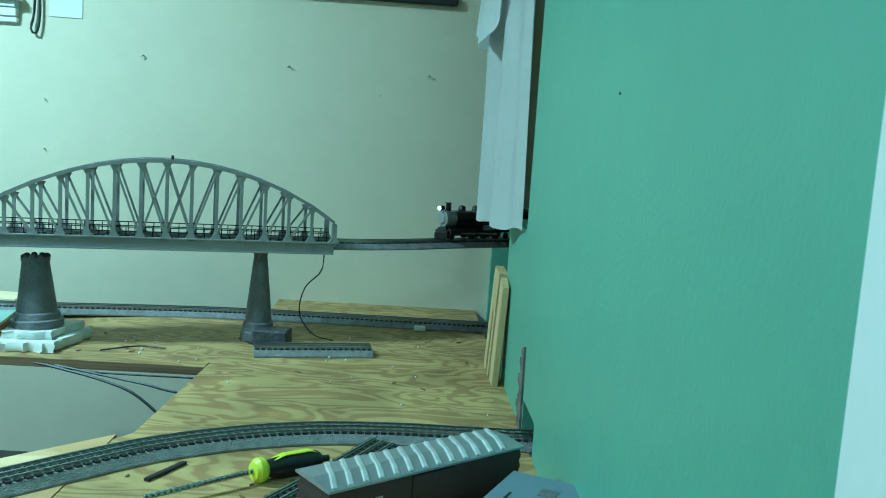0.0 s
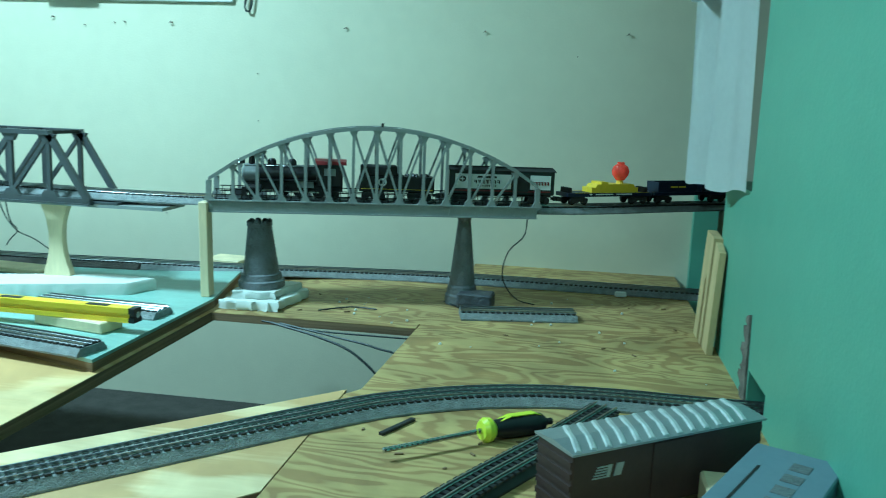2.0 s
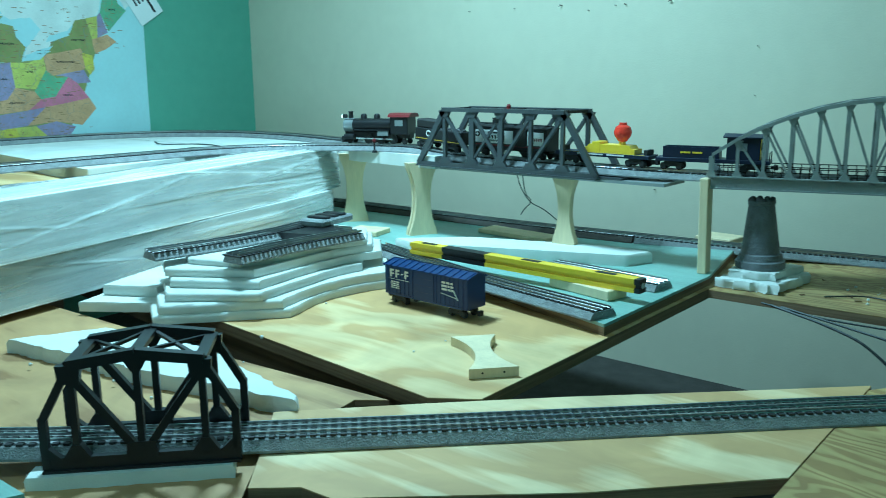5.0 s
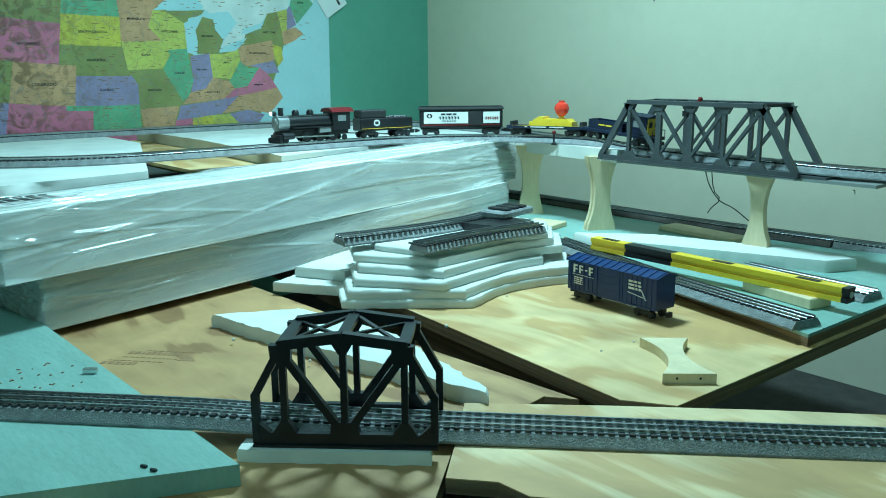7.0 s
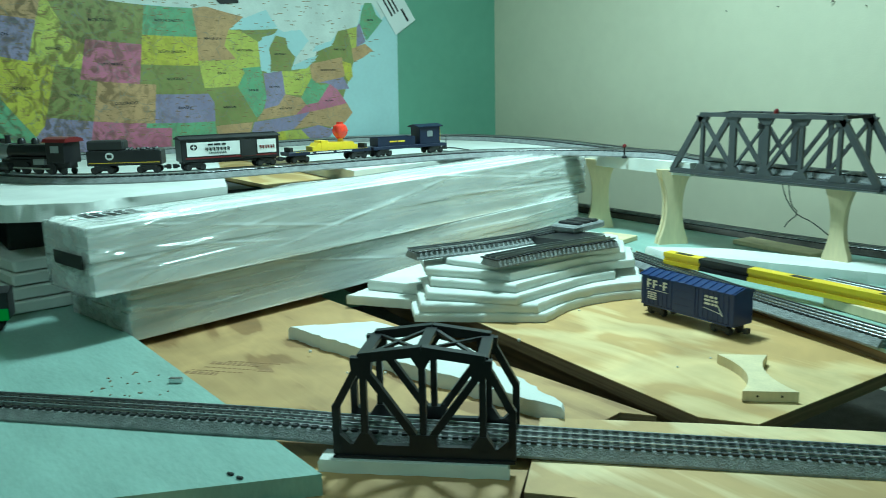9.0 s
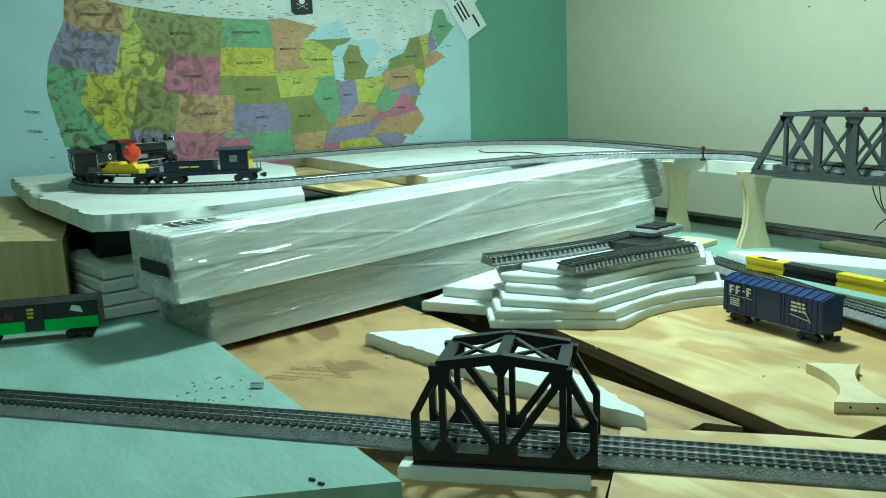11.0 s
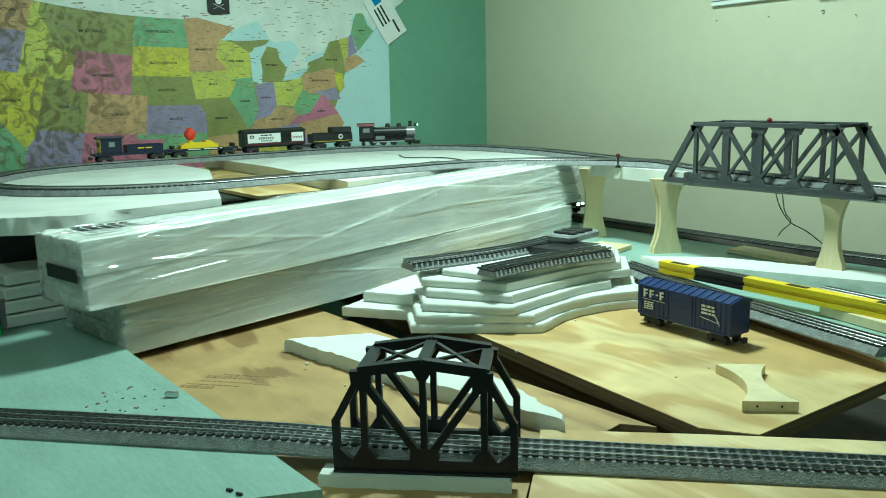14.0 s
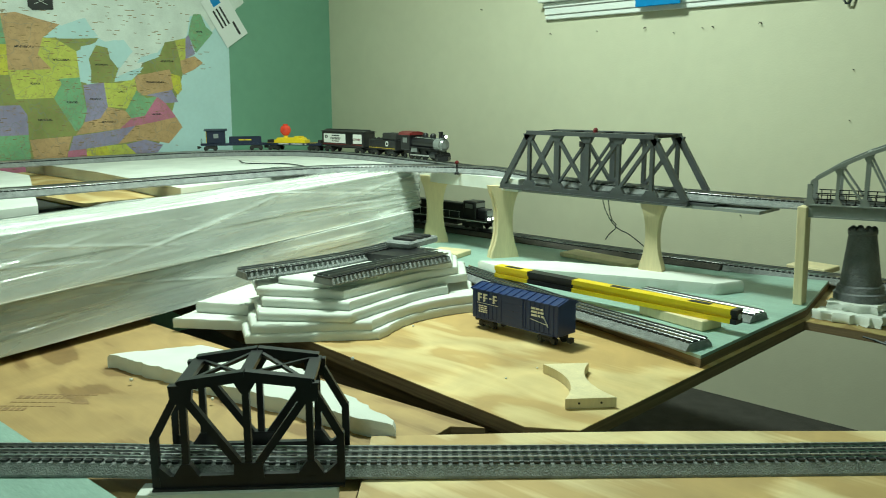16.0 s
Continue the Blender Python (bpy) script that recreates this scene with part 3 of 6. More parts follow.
UPPER = ([(0.95, 2.30, 0.217), (0.6, 2.30, 0.217), (0.35, 2.245, 0.217), (0.12, 2.10, 0.217), (-0.03, 1.99, 0.217), (*ARCH_R, 0.217), (-0.53, 1.824, 0.218), (*ARCH_L, 0.220), (-1.0, 1.703, 0.222), (-1.12, 1.69, 0.224), (-1.38, 1.69, 0.228), (-1.60, 1.695, 0.233)]
         + ring(-1.733, 1.243, 0.457, 90, 180, ZL) + [(-2.19, 0.95, ZL)] + ring(-2.648, 0.625, 0.457, 0, -180, ZL, 11) + [(-3.105, 1.0, ZL)] + ring(-2.648, 1.40, 0.457, 180, 90, ZL) + [(-2.40, 1.845, ZL), (-2.10, 1.79, ZL - 0.002), (-1.86, 1.735, ZL - 0.004), (-1.70, 1.705, ZL - 0.006)])
track("upper_track", "grey three-rail toy track over the bridges and foam loop", UPPER)
LOWER = [(1.2, 2.115, 0.0), (0.3, 2.115, 0.0), (-0.35, 2.115, 0.0), (-0.65, 2.085, 0.0), (-0.90, 1.985, 0.012), (-1.15, 1.915, TG), (-1.5, 1.89, TG), (-2.0, 1.89, TG), (-2.4, 1.88, TG), (-2.7, 1.78, TG), (-2.95, 1.55, TG)]
track("lower_track", "grey three-rail toy track along the back wall", LOWER[:6])
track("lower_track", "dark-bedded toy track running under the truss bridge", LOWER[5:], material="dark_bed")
FRONT = [(1.0, 1.272, 0.0), (0.3, 1.272, 0.0), (0.12, 1.272, 0.0)] + ring(0.002, 0.692, 0.58, 90, 135, 0.0005, 5) + [(-0.69, 0.820, 0.0005), (-0.965, 0.543, 0.003), (-1.04, 0.455, 0.008), (-1.115, 0.362, 0.016), (-1.20, 0.277, 0.0195), (-1.45, 0.037, 0.0195), (-1.9, -0.40, 0.0195), (-2.3, -0.79, 0.0195)]
track("front_track", "grey three-rail toy track curving across the table", FRONT)
track("loose_track", "loose straight piece of grey toy track on the plywood", [(-0.315, 1.752, 0.0), (-0.19, 1.778, 0.0), (-0.066, 1.804, 0.0)])
track("siding_track", "straight grey toy track along the teal board edge", [(-0.865, 1.232, TG), (-1.2, 1.30, TG), (-1.6, 1.415, TG)])
track("siding_track", "straight piece of grey toy track beside the level", [(-0.87, 1.485, TG), (-1.0, 1.495, TG), (-1.15, 1.51, TG)])
track("spare_track", "dark loose toy track under the brown boxcar", [(-0.015, 1.215, 0.0), (-0.09, 1.07, 0.0), (-0.20, 0.87, 0.0), (-0.26, 0.72, 0.0)], bed=True, half=0.027, material="tie")

# ---- bridges ----
def arch_bridge():
    L, W, Z0 = 0.722, 0.105, 0.0
    d = ARCH_L - ARCH_R
    c = (ARCH_L + ARCH_R) / 2
    top = thing("arch_bridge", "grey plastic bowstring arch bridge carrying the upper track", "toy bridge", pose(c.x, c.y, 0.209, 0, 0, math.degrees(math.atan2(-d.y, -d.x))))
    n = 14
    def h(u):
        return 0.072 + 0.118 * (1 - (2 * u - 1) ** 2) ** 0.92
    for side in (-1, 1):
        y = side * W / 2
        bm = B()
        sweep(bm, [Vector((L * (i / n - 0.5), y, h(i / n))) for i in range(n + 1)], [(-0.006, -0.004), (0.006, -0.004), (0.006, 0.004), (-0.006, 0.004)])
        part("top_chord", bm, "arch_grey", top)
        bm = B()
        box(bm, -L / 2, L / 2, y - 0.004, y + 0.004, 0, 0.026)
        box(bm, -L / 2, L / 2, y - 0.008, y + 0.008, 0, 0.003)
        box(bm, -L / 2, L / 2, y - 0.007, y + 0.007, 0.0245, 0.027)
        for k in range(49):
            x = -L / 2 + 0.006 + k * (L - 0.012) / 48
            box(bm, x - 0.001, x + 0.001, y + side * 0.004 - 0.001, y + side * 0.004 + 0.001, 0.004, 0.024)
        part("side_girder", bm, "arch_grey", top)
        for i in range(n + 1):
            u = i / n
            x = L * (u - 0.5)
            bm = B()
            w = 0.011 if i in (0, n) else 0.0065
            box(bm, x - w / 2, x + w / 2, y - 0.004, y + 0.004, 0.02, h(u) - 0.003)
            prism(bm, [(x - 0.012, 0.026), (x + 0.012, 0.026), (x + 0.004, 0.04), (x - 0.004, 0.04)], y - 0.0045, y + 0.0045, "y")
            if 0 < i < n:
                prism(bm, [(x - 0.010, h(u) - 0.004), (x + 0.010, h(u) - 0.004), (x + 0.004, h(u) - 0.016), (x - 0.004, h(u) - 0.016)], y - 0.0043, y + 0.0043, "y")
            part("post", bm, "arch_grey", top)
        for i in range(n):
            a, b = (i, i + 1) if i < n / 2 else (i + 1, i)
            pairs = [(a, b)] if i not in (6, 7) else [(a, b), (b, a)]
            if 0 < i < n - 1:
                for p, q in pairs:
                    bm = B()
                    beam(bm, (L * (p / n - 0.5), y, h(p / n) - 0.006), (L * (q / n - 0.5), y, 0.028), 0.0045, 0.0055, (0, 1, 0))
                    part("diagonal", bm, "arch_grey", top)
        for z in (0.036, 0.048):
            bm = B()
            box(bm, -L / 2 + 0.01, L / 2 - 0.01, y - side * 0.012 - 0.001, y - side * 0.012 + 0.001, z, z + 0.002)
            part("handrail", bm, "black", top, "thin black handrail")
        bm = B()
        for k in range(40):
            x = -L / 2 + 0.015 + k * (L - 0.03) / 39
            box(bm, x - 0.001, x + 0.001, y - side * 0.012 - 0.001, y - side * 0.012 + 0.001, 0.01, 0.05)
        part("rail_stanchions", bm, "black", top)["kind"] = "stuff"
    bm = B()
    box(bm, -L / 2, L / 2, -W / 2 + 0.004, W / 2 - 0.004, 0.002, 0.008)
    part("deck", bm, "black_matt", top, "black deck between the girders")
    for i in range(2, n - 1):
        u = i / n
        x = L * (u - 0.5)
        bm = B()
        beam(bm, (x, -W / 2, h(u)), (x, W / 2, h(u)), 0.006, 0.006)
        part("cross_strut", bm, "arch_grey", top)
    for i in range(2, n - 2):
        bm = B()
        beam(bm, (L * (i / n - 0.5), -W / 2, h(i / n)), (L * ((i + 1) / n - 0.5), W / 2, h((i + 1) / n)), 0.004, 0.004)
        beam(bm, (L * (i / n - 0.5), W / 2, h(i / n)), (L * ((i + 1) / n - 0.5), -W / 2, h((i + 1) / n)), 0.004, 0.0035)
        part("sway_brace", bm, "arch_grey", top)
    bm = B()
    rod(bm, (0.01, -W / 2, h(0.5)), (0.01, -W / 2, h(0.5) + 0.012), 0.003, 8)
    part("beacon", bm, "black", top, "small dark beacon on the arch crown")
    return top


def truss_bridge():
    """Straight trapezoid truss; x runs along the bridge."""
    L, W, H, n = 0.540, 0.115, 0.151, 6
    top = thing("truss_bridge", "dark grey plastic truss bridge with sloping ends", "toy bridge", pose(-1.385, 1.688, 0.216, 0, 0.3, 0))
    xs = [-L / 2 + L * i / n for i in range(n + 1)]
    zt = lambda i: H if 0 < i < n else 0.008
    for side in (-1, 1):
        y = side * W / 2
        bm = B()
        box(bm, -L / 2 - 0.006, L / 2 + 0.006, y - 0.005, y + 0.005, 0.0, 0.013)
        box(bm, -L / 2 - 0.006, L / 2 + 0.006, y - 0.009, y + 0.009, 0.0, 0.003)
        part("bottom_chord", bm, "truss_grey", top)
        bm = B()
        beam(bm, (xs[1] - 0.006, y, H), (xs[-2] + 0.006, y, H), 0.016, 0.010)
        part("top_chord", bm, "truss_grey", top)
        for i, j in ((0, 1), (n, n - 1)):
            bm = B()
            beam(bm, (xs[i], y, 0.008), (xs[j], y, H), 0.014, 0.011, (0, 1, 0))
            part("end_post", bm, "truss_grey", top)
        for i in range(1, n):
            bm = B()
            w = 0.015 if i in (2, 3) else 0.009
            box(bm, xs[i] - w / 2, xs[i] + w / 2, y - 0.0045, y + 0.0045, 0.01, H)
            prism(bm, [(xs[i] - 0.020, 0.012), (xs[i] + 0.020, 0.012), (xs[i] + 0.011, 0.027), (xs[i] - 0.011, 0.027)], y - 0.0055, y + 0.0055, "y")
            prism(bm, [(xs[i] - 0.018, H - 0.003), (xs[i] + 0.018, H - 0.003), (xs[i] + 0.009, H - 0.020), (xs[i] - 0.009, H - 0.020)], y - 0.0055, y + 0.0055, "y")
            part("post", bm, "truss_grey", top)
        for a, b in ((1, 2), (2, 3), (4, 3), (5, 4)):
            bm = B()
            beam(bm, (xs[a], y, H - 0.01), (xs[b], y, 0.02), 0.0075, 0.0095, (0, 1, 0))
            part("diagonal", bm, "truss_grey", top)
        bm = B()
        beam(bm, (xs[2], y + 0.001, 0.02), (xs[3], y + 0.001, H - 0.012), 0.006, 0.007, (0, 1, 0))
        part("diagonal", bm, "truss_grey", top)
    bm = B()
    box(bm, -L / 2 - 0.004, L / 2 + 0.06, -W / 2 + 0.012, W / 2 - 0.012, 0.001, 0.006)
    part("deck", bm, "truss_grey", top)
    for i in range(1, n):
        bm = B()
        beam(bm, (xs[i], -W / 2, H), (xs[i], W / 2, H), 0.007, 0.007)
        part("cross_strut", bm, "black_matt", top)
        if i < n - 1:
            bm = B()
            beam(bm, (xs[i], -W / 2, H + 0.001), (xs[i + 1], W / 2, H + 0.001), 0.0045, 0.004)
            beam(bm, (xs[i], W / 2, H), (xs[i + 1], -W / 2, H), 0.0045, 0.0035)
            part("sway_brace", bm, "black_matt", top)
    bm = B()
    lathe(bm, [(0.0, 0.154), (0.006, 0.154), (0.006, 0.162), (0.003, 0.166), (0.0, 0.166)], (-0.01, -0.01), 10)
    part("beacon", bm, "red", top, "small red beacon on the top chord")
    bm = B()
    box(bm, -0.022, -0.004, -0.062, -0.052, 0.121, 0.134)
    part("lamp_box", bm, "black", top, "small black lamp box under the top chord")
    return top


def small_bridge():
    """Low black bridge with a cambered top; x along the track."""
    L, W = 0.222, 0.092
    top = thing("girder_bridge", "small black plastic truss bridge over the front track", "toy bridge", pose(-1.040, 0.444, 0.0085, 0, 0, 47.5))
    H1, H2, HS = 0.127, 0.137, 0.066
    x1 = 0.072
    for side in (-1, 1):
        y = side * W / 2
        bm = B()
        box(bm, -L / 2, L / 2, y - 0.004, y + 0.004, 0, 0.017)
        box(bm, -L / 2, L / 2, y - 0.008, y + 0.008, 0, 0.003)
        part("bottom_chord", bm, "black", top)
        bm = B()
        for p, q in (((-x1 - 0.003, y, H1), (0, y, H2)), ((0, y, H2), (x1 + 0.003, y, H1))):
            beam(bm, p, q, 0.012, 0.012)
        part("top_chord", bm, "black", top)
        for s in (-1, 1):
            bm = B()
            beam(bm, (s * L / 2 - s * 0.004, y, 0.004), (s * L / 2 - s * 0.004, y, HS), 0.009, 0.009, (0, 1, 0))
            beam(bm, (s * L / 2 - s * 0.004, y, HS - 0.003), (s * x1, y, H1), 0.009, 0.009, (0, 1, 0))
            prism(bm, [(s * (L / 2 - 0.004), 0.016), (s * (L / 2 - 0.022), 0.016), (s * (L / 2 - 0.004), 0.033)][::1], y - 0.0045, y + 0.0045, "y")
            part("end_post", bm, "black", top)
            bm = B()
            beam(bm, (s * x1, y, 0.012), (s * x1, y, H1), 0.008, 0.008, (0, 1, 0))
            prism(bm, [(s * x1 - 0.016, 0.015), (s * x1 + 0.016, 0.015), (s * x1 + 0.005, 0.032), (s * x1 - 0.005, 0.032)], y - 0.0052, y + 0.0052, "y")
            prism(bm, [(s * x1 - 0.015, H1), (s * x1 + 0.012, H1), (s * x1 + 0.010, H1 - 0.022), (s * x1 - 0.013, H1 - 0.022)], y - 0.0052, y + 0.0052, "y")
            part("post", bm, "black", top)
            bm = B()
            beam(bm, (s * x1, y, H1 - 0.012), (s * 0.006, y, 0.022), 0.009, 0.009, (0, 1, 0))
            part("diagonal", bm, "black", top)
        bm = B()
        beam(bm, (0, y, 0.012), (0, y, H2), 0.008, 0.008, (0, 1, 0))
        prism(bm, [(-0.018, 0.012), (0.018, 0.012), (0.016, 0.032), (-0.016, 0.032)], y - 0.0055, y + 0.0055, "y")
        prism(bm, [(-0.015, H2 - 0.003), (0.015, H2 - 0.003), (0.005, H2 - 0.020), (-0.005, H2 - 0.020)], y - 0.0055, y + 0.0055, "y")
        part("post", bm, "black", top)
    for x, z in ((-x1, H1), (0, H2), (x1, H1)):
        bm = B()
        beam(bm, (x, -W / 2, z), (x, W / 2, z), 0.014, 0.006)
        part("cross_strut", bm, "black", top)
    for a, b, za, zb in ((-x1, 0, H1, H2), (0, x1, H2, H1)):
        bm = B()
        beam(bm, (a, -W / 2, za), (b, W / 2, zb), 0.005, 0.004)
        beam(bm, (a, W / 2, za), (b, -W / 2, zb), 0.005, 0.0035)
        part("sway_brace", bm, "black", top)
    return top


arch_bridge()
truss_bridge()
small_bridge()
# ---- piers ----
def pier(x, y, z0, z1, turn, w_base, w_top, waist, depth, label):
    """Hourglass pier cut from a board."""
    bm = B()
    h = z1 - z0
    prof = []
    for k in range(13):
        u = k / 12
        if u < 0.05:
            w = w_base
        elif u > 0.95:
            w = w_top
        else:
            v = (u - 0.05) / 0.9
            w = waist + ((w_base if v < 0.5 else w_top) - waist) * abs(2 * v - 1) ** 2.3
        prof.append((w / 2, u * h))
    prism(bm, [(-a, b) for a, b in prof] + [(a, b) for a, b in prof[::-1]], -depth / 2, depth / 2, "y")
    ob = tagged(part("wooden_pier", bm, "pine"), label, "pier", group="wooden piers")
    ob.matrix_world = pose(x, y, z0, 0, 0, turn)
    return ob


pier(-1.215, 1.665, 0.048, 0.216, 8, 0.060, 0.062, 0.030, 0.022, "bare pine hourglass pier on a foam plank")
for off, wide_ in ((-0.0075, 0.080), (0.0075, 0.086)):
    pier(-1.672 - off * math.sin(radians(62)), 1.655 + off * math.cos(radians(62)), TG, 0.222, 62, wide_, wide_ + 0.003, wide_ - 0.038, 0.0142, "bare pine hourglass board doubled at the truss end")
pier(-1.985, 1.70, TG, 0.228, 50, 0.080, 0.09, 0.048, 0.03, "bare pine hourglass pier beside the wrapped foam")
bm = B()
soft_box(bm, -0.0095, 0.0095, -0.016, 0.016, 0, 0.209, 0.0015)
ob = tagged(part("wooden_post", bm, "pine"), "bare pine post under the bridge joint", "post")
ob.matrix_world = pose(-0.868, 1.68, TG, 0, -1.0, 4)
bm = B()
prism(bm, [(-0.95, 1.64), (-1.72, 1.655), (-1.72, 1.73), (-0.95, 1.745)], 0.2085, 0.2155)
tagged(part("support_plank", bm, "arch_grey"), "thin grey plank under the truss track", "plank")


def tower(x, y, z0, h, r0, r1, turn, label, lean=0.0):
    top = thing("stone_tower", label, "toy pier", pose(x, y, z0, 0, lean, turn), group="stone towers")
    bm = B()
    prof = [(r0 * 1.3, 0), (r0 * 1.3, h * 0.10), (r0 * 1.18, h * 0.12), (r0 * 1.12, h * 0.2), (r0, h * 0.22)]
    for k in range(7):
        prof.append((r0 + (r1 - r0) * k / 6, h * (0.24 + 0.70 * k / 6)))
    prof += [(r1 * 1.06, h * 0.95), (r1 * 1.06, h)]
    lathe(bm, prof, (0, 0), 22)
    smooth(part("shaft", bm, "tower_grey", top, "tapered grey moulded stone shaft"), 0.5)
    rng = random.Random(3)
    bm = B()
    for k in range(9):
        a = 2 * math.pi * k / 9
        ball(bm, (r1 * 0.85 * math.cos(a), r1 * 0.85 * math.sin(a), h), 0.006 + 0.003 * rng.random(), 8)
    part("cap", bm, "tower_grey", top, "ragged stone cap")
    return top


tower(-0.330, 1.88, 0.0, 0.208, 0.030, 0.0150, 0, "tapered grey stone-look tower under the arch bridge")
bm = B()
soft_box(bm, -0.04, 0.04, -0.028, 0.028, 0, 0.036, 0.004)
ob = tagged(part("stone_block", bm, "dark_block"), "charcoal stone-look block beside the tower", "block")
ob.matrix_world = pose(-0.292, 1.845, 0, 0, 0, -4)
tower(-0.772, 1.755, 0.0355, 0.146, 0.040, 0.027, 0, "broken grey stone-look tower on white foam", -2)


def rough_foam(name, pts, z0, z1, label, seed, jag=0.006, material="foam", category="foam piece", chunk=0.0, torn_to=9.0):
    """A torn foam slab: an outline with a ragged, uneven edge."""
    rng = random.Random(seed)
    fine = []
    n = len(pts)
    for i in range(n):
        a, b = Vector(pts[i]), Vector(pts[(i + 1) % n])
        k = max(1, int((b - a).length / 0.011))
        for j in range(k):
            p = a.lerp(b, j / k)
            fine.append((p.x + rng.uniform(-jag, jag), p.y + rng.uniform(-jag, jag)))
    bm = B()
    c = Vector((sum(p[0] for p in fine) / len(fine), sum(p[1] for p in fine) / len(fine)))
    rings = []
    for z, g in ((z0, 0.997), (z0 + 0.25 * (z1 - z0), 1.0), (z0 + 0.75 * (z1 - z0), 1.0), (z1, 0.985)):
        if chunk:
            row = []
            for x, y in fine:
                inset = chunk * (z - z0) / (z1 - z0) * min(1.0, max(0.0, (torn_to - y) / 0.06))
                n_ = noise.noise(Vector((x * 14, y * 14, seed))) * 0.7 + noise.noise(Vector((x * 45, y * 45, z * 40))) * 0.5 + 0.35
                d_ = (c - Vector((x, y))).normalized() * inset * max(0.0, n_)
                row.append(bm.verts.new((x + d_.x + rng.uniform(-jag, jag) * 0.3, y + d_.y + rng.uniform(-jag, jag) * 0.3, z)))
            rings.append(row)
            continue
        rings.append([bm.verts.new((c.x + (x - c.x) * g + rng.uniform(-jag, jag) * 0.4, c.y + (y - c.y) * g + rng.uniform(-jag, jag) * 0.4, z)) for x, y in fine])
    for a, b in zip(rings, rings[1:]):
        for k in range(len(a)):
            bm.faces.new((a[k], a[(k + 1) % len(a)], b[(k + 1) % len(a)], b[k]))
    bm.faces.new(rings[0]), bm.faces.new(rings[-1][::-1])
    return tagged(smooth(part(name, bm, material), 0.9), label, category)


ob = rough_foam("foam_strip", [(-0.128, -0.014), (0.104, -0.014), (0.104, 0.018), (-0.128, 0.018)], -0.0078, 0.0082, "rough white foam strip under the black bridge", 8, 0.0014, category="foam strip")
ob.matrix_world = pose(-1.006, 0.412, 0, 0, 0, 47.5)
rough_foam("foam_pad", [(-0.832, 1.662), (-0.705, 1.668), (-0.685, 1.83), (-0.81, 1.85)], 0.0, 0.019, "rough white foam base under the broken tower", 1)
rough_foam("foam_pad", [(-0.820, 1.685), (-0.722, 1.695), (-0.705, 1.82), (-0.805, 1.835)], 0.0195, 0.035, "upper rough white foam base under the broken tower", 2)
rough_foam("foam_plank", [(-1.60, 1.47), (-1.52, 1.445), (-1.03, 1.63), (-1.0, 1.70), (-1.10, 1.71), (-1.45, 1.60)], TG, 0.048, "ragged white foam plank under a pier", 3, 0.0018)
rough_foam("foam_wedge", [(-1.005, 0.640), (-1.30, 0.572), (-1.615, 0.512), (-1.545, 0.655), (-1.30, 0.70), (-1.02, 0.655)], -0.008, 0.016, "pointed white foam offcut on the plywood", 5, 0.003)

# ---- stacked foam ----


def slab(name, m, lx, ly, h, label, material="foam", r=0.006, category="foam sheet"):
    bm = B()
    soft_box(bm, 0, lx, 0, ly, 0, h, r)
    bmesh.ops.subdivide_edges(bm, edges=[e for e in bm.edges if e.calc_length() > 0.3], cuts=12)
    rng = random.Random(int(lx * 1000))
    for v in bm.verts:
        v.co += Vector((rng.uniform(-1, 1), rng.uniform(-1, 1), rng.uniform(-1, 1))) * 0.0015
    ob = tagged(part(name, bm, material), label, category)
    ob.matrix_world = m
    return ob


# wrapped bundles: long axis runs from the near corner toward the back wall
A1 = math.degrees(math.atan2(1.42, -0.33))
def film_shell(lx, ly, h, seed):
    """A taut film sleeve with long slanting creases round a pack."""
    rng = random.Random(seed)
    g, r = 0.003, 0.006
    x_a, x_b = -0.005, lx + 0.005
    ring_pts = []
    for cx, cy, a0 in ((ly + g - r, h + 0.002 - r, 0), (-g + r, h + 0.002 - r, 90), (-g + r, 0.0004 + r, 180), (ly + g - r, 0.0004 + r, 270)):
        for k in range(4):
            a = radians(a0 + 30 * k)
            ring_pts.append((cx + r * math.cos(a), cy + r * math.sin(a), math.cos(a), math.sin(a)))
    fine = []
    for p, q in zip(ring_pts, ring_pts[1:] + ring_pts[:1]):
        n = max(1, round(math.hypot(q[0] - p[0], q[1] - p[1]) / 0.0018))
        fine += [tuple(p[i] + (q[i] - p[i]) * k / n for i in range(4)) for k in range(n)]
    s_of = [0.0]
    for p, q in zip(fine, fine[1:]):
        s_of.append(s_of[-1] + math.hypot(q[0] - p[0], q[1] - p[1]))
    total = s_of[-1] + 0.0018
    creases = [(rng.uniform(-0.2, lx), rng.uniform(0, total), rng.choice((-1, 1)) * rng.uniform(0.01, 0.17), rng.uniform(0.25, 1.1), rng.uniform(0.0022, 0.0034), rng.uniform(0.0018, 0.0062)) for _ in range(64)]
    creases += [(rng.choice((-0.05, lx - 0.22)), rng.uniform(0, total), rng.uniform(-0.6, 0.6), rng.uniform(0.12, 0.3), 0.003, rng.uniform(0.002, 0.004)) for _ in range(30)]
    ss = np.array(s_of)
    nx = int(lx / 0.011)
    bm = B()
    rings = []
    for i in range(nx + 1):
        x = x_a + (x_b - x_a) * i / nx
        d = np.zeros(len(fine))
        for x0, s0, m_, ln, w, ht in creases:
            u = (x - x0) / ln
            if 0 < u < 1:
                gap = (ss - s0 - m_ * (x - x0) + total / 2) % total - total / 2
                d += ht * math.sin(math.pi * u) * np.exp(-(gap / w) ** 2)
        sag = 0.003 * math.sin(math.pi * i / nx)
        end = 0.004 if i in (0, nx) else 0.0
        rings.append([bm.verts.new((x, p[0] + p[2] * (dd - end), p[1] + max(p[3], -0.1) * (dd - end) - sag)) for p, dd in zip(fine, d)])
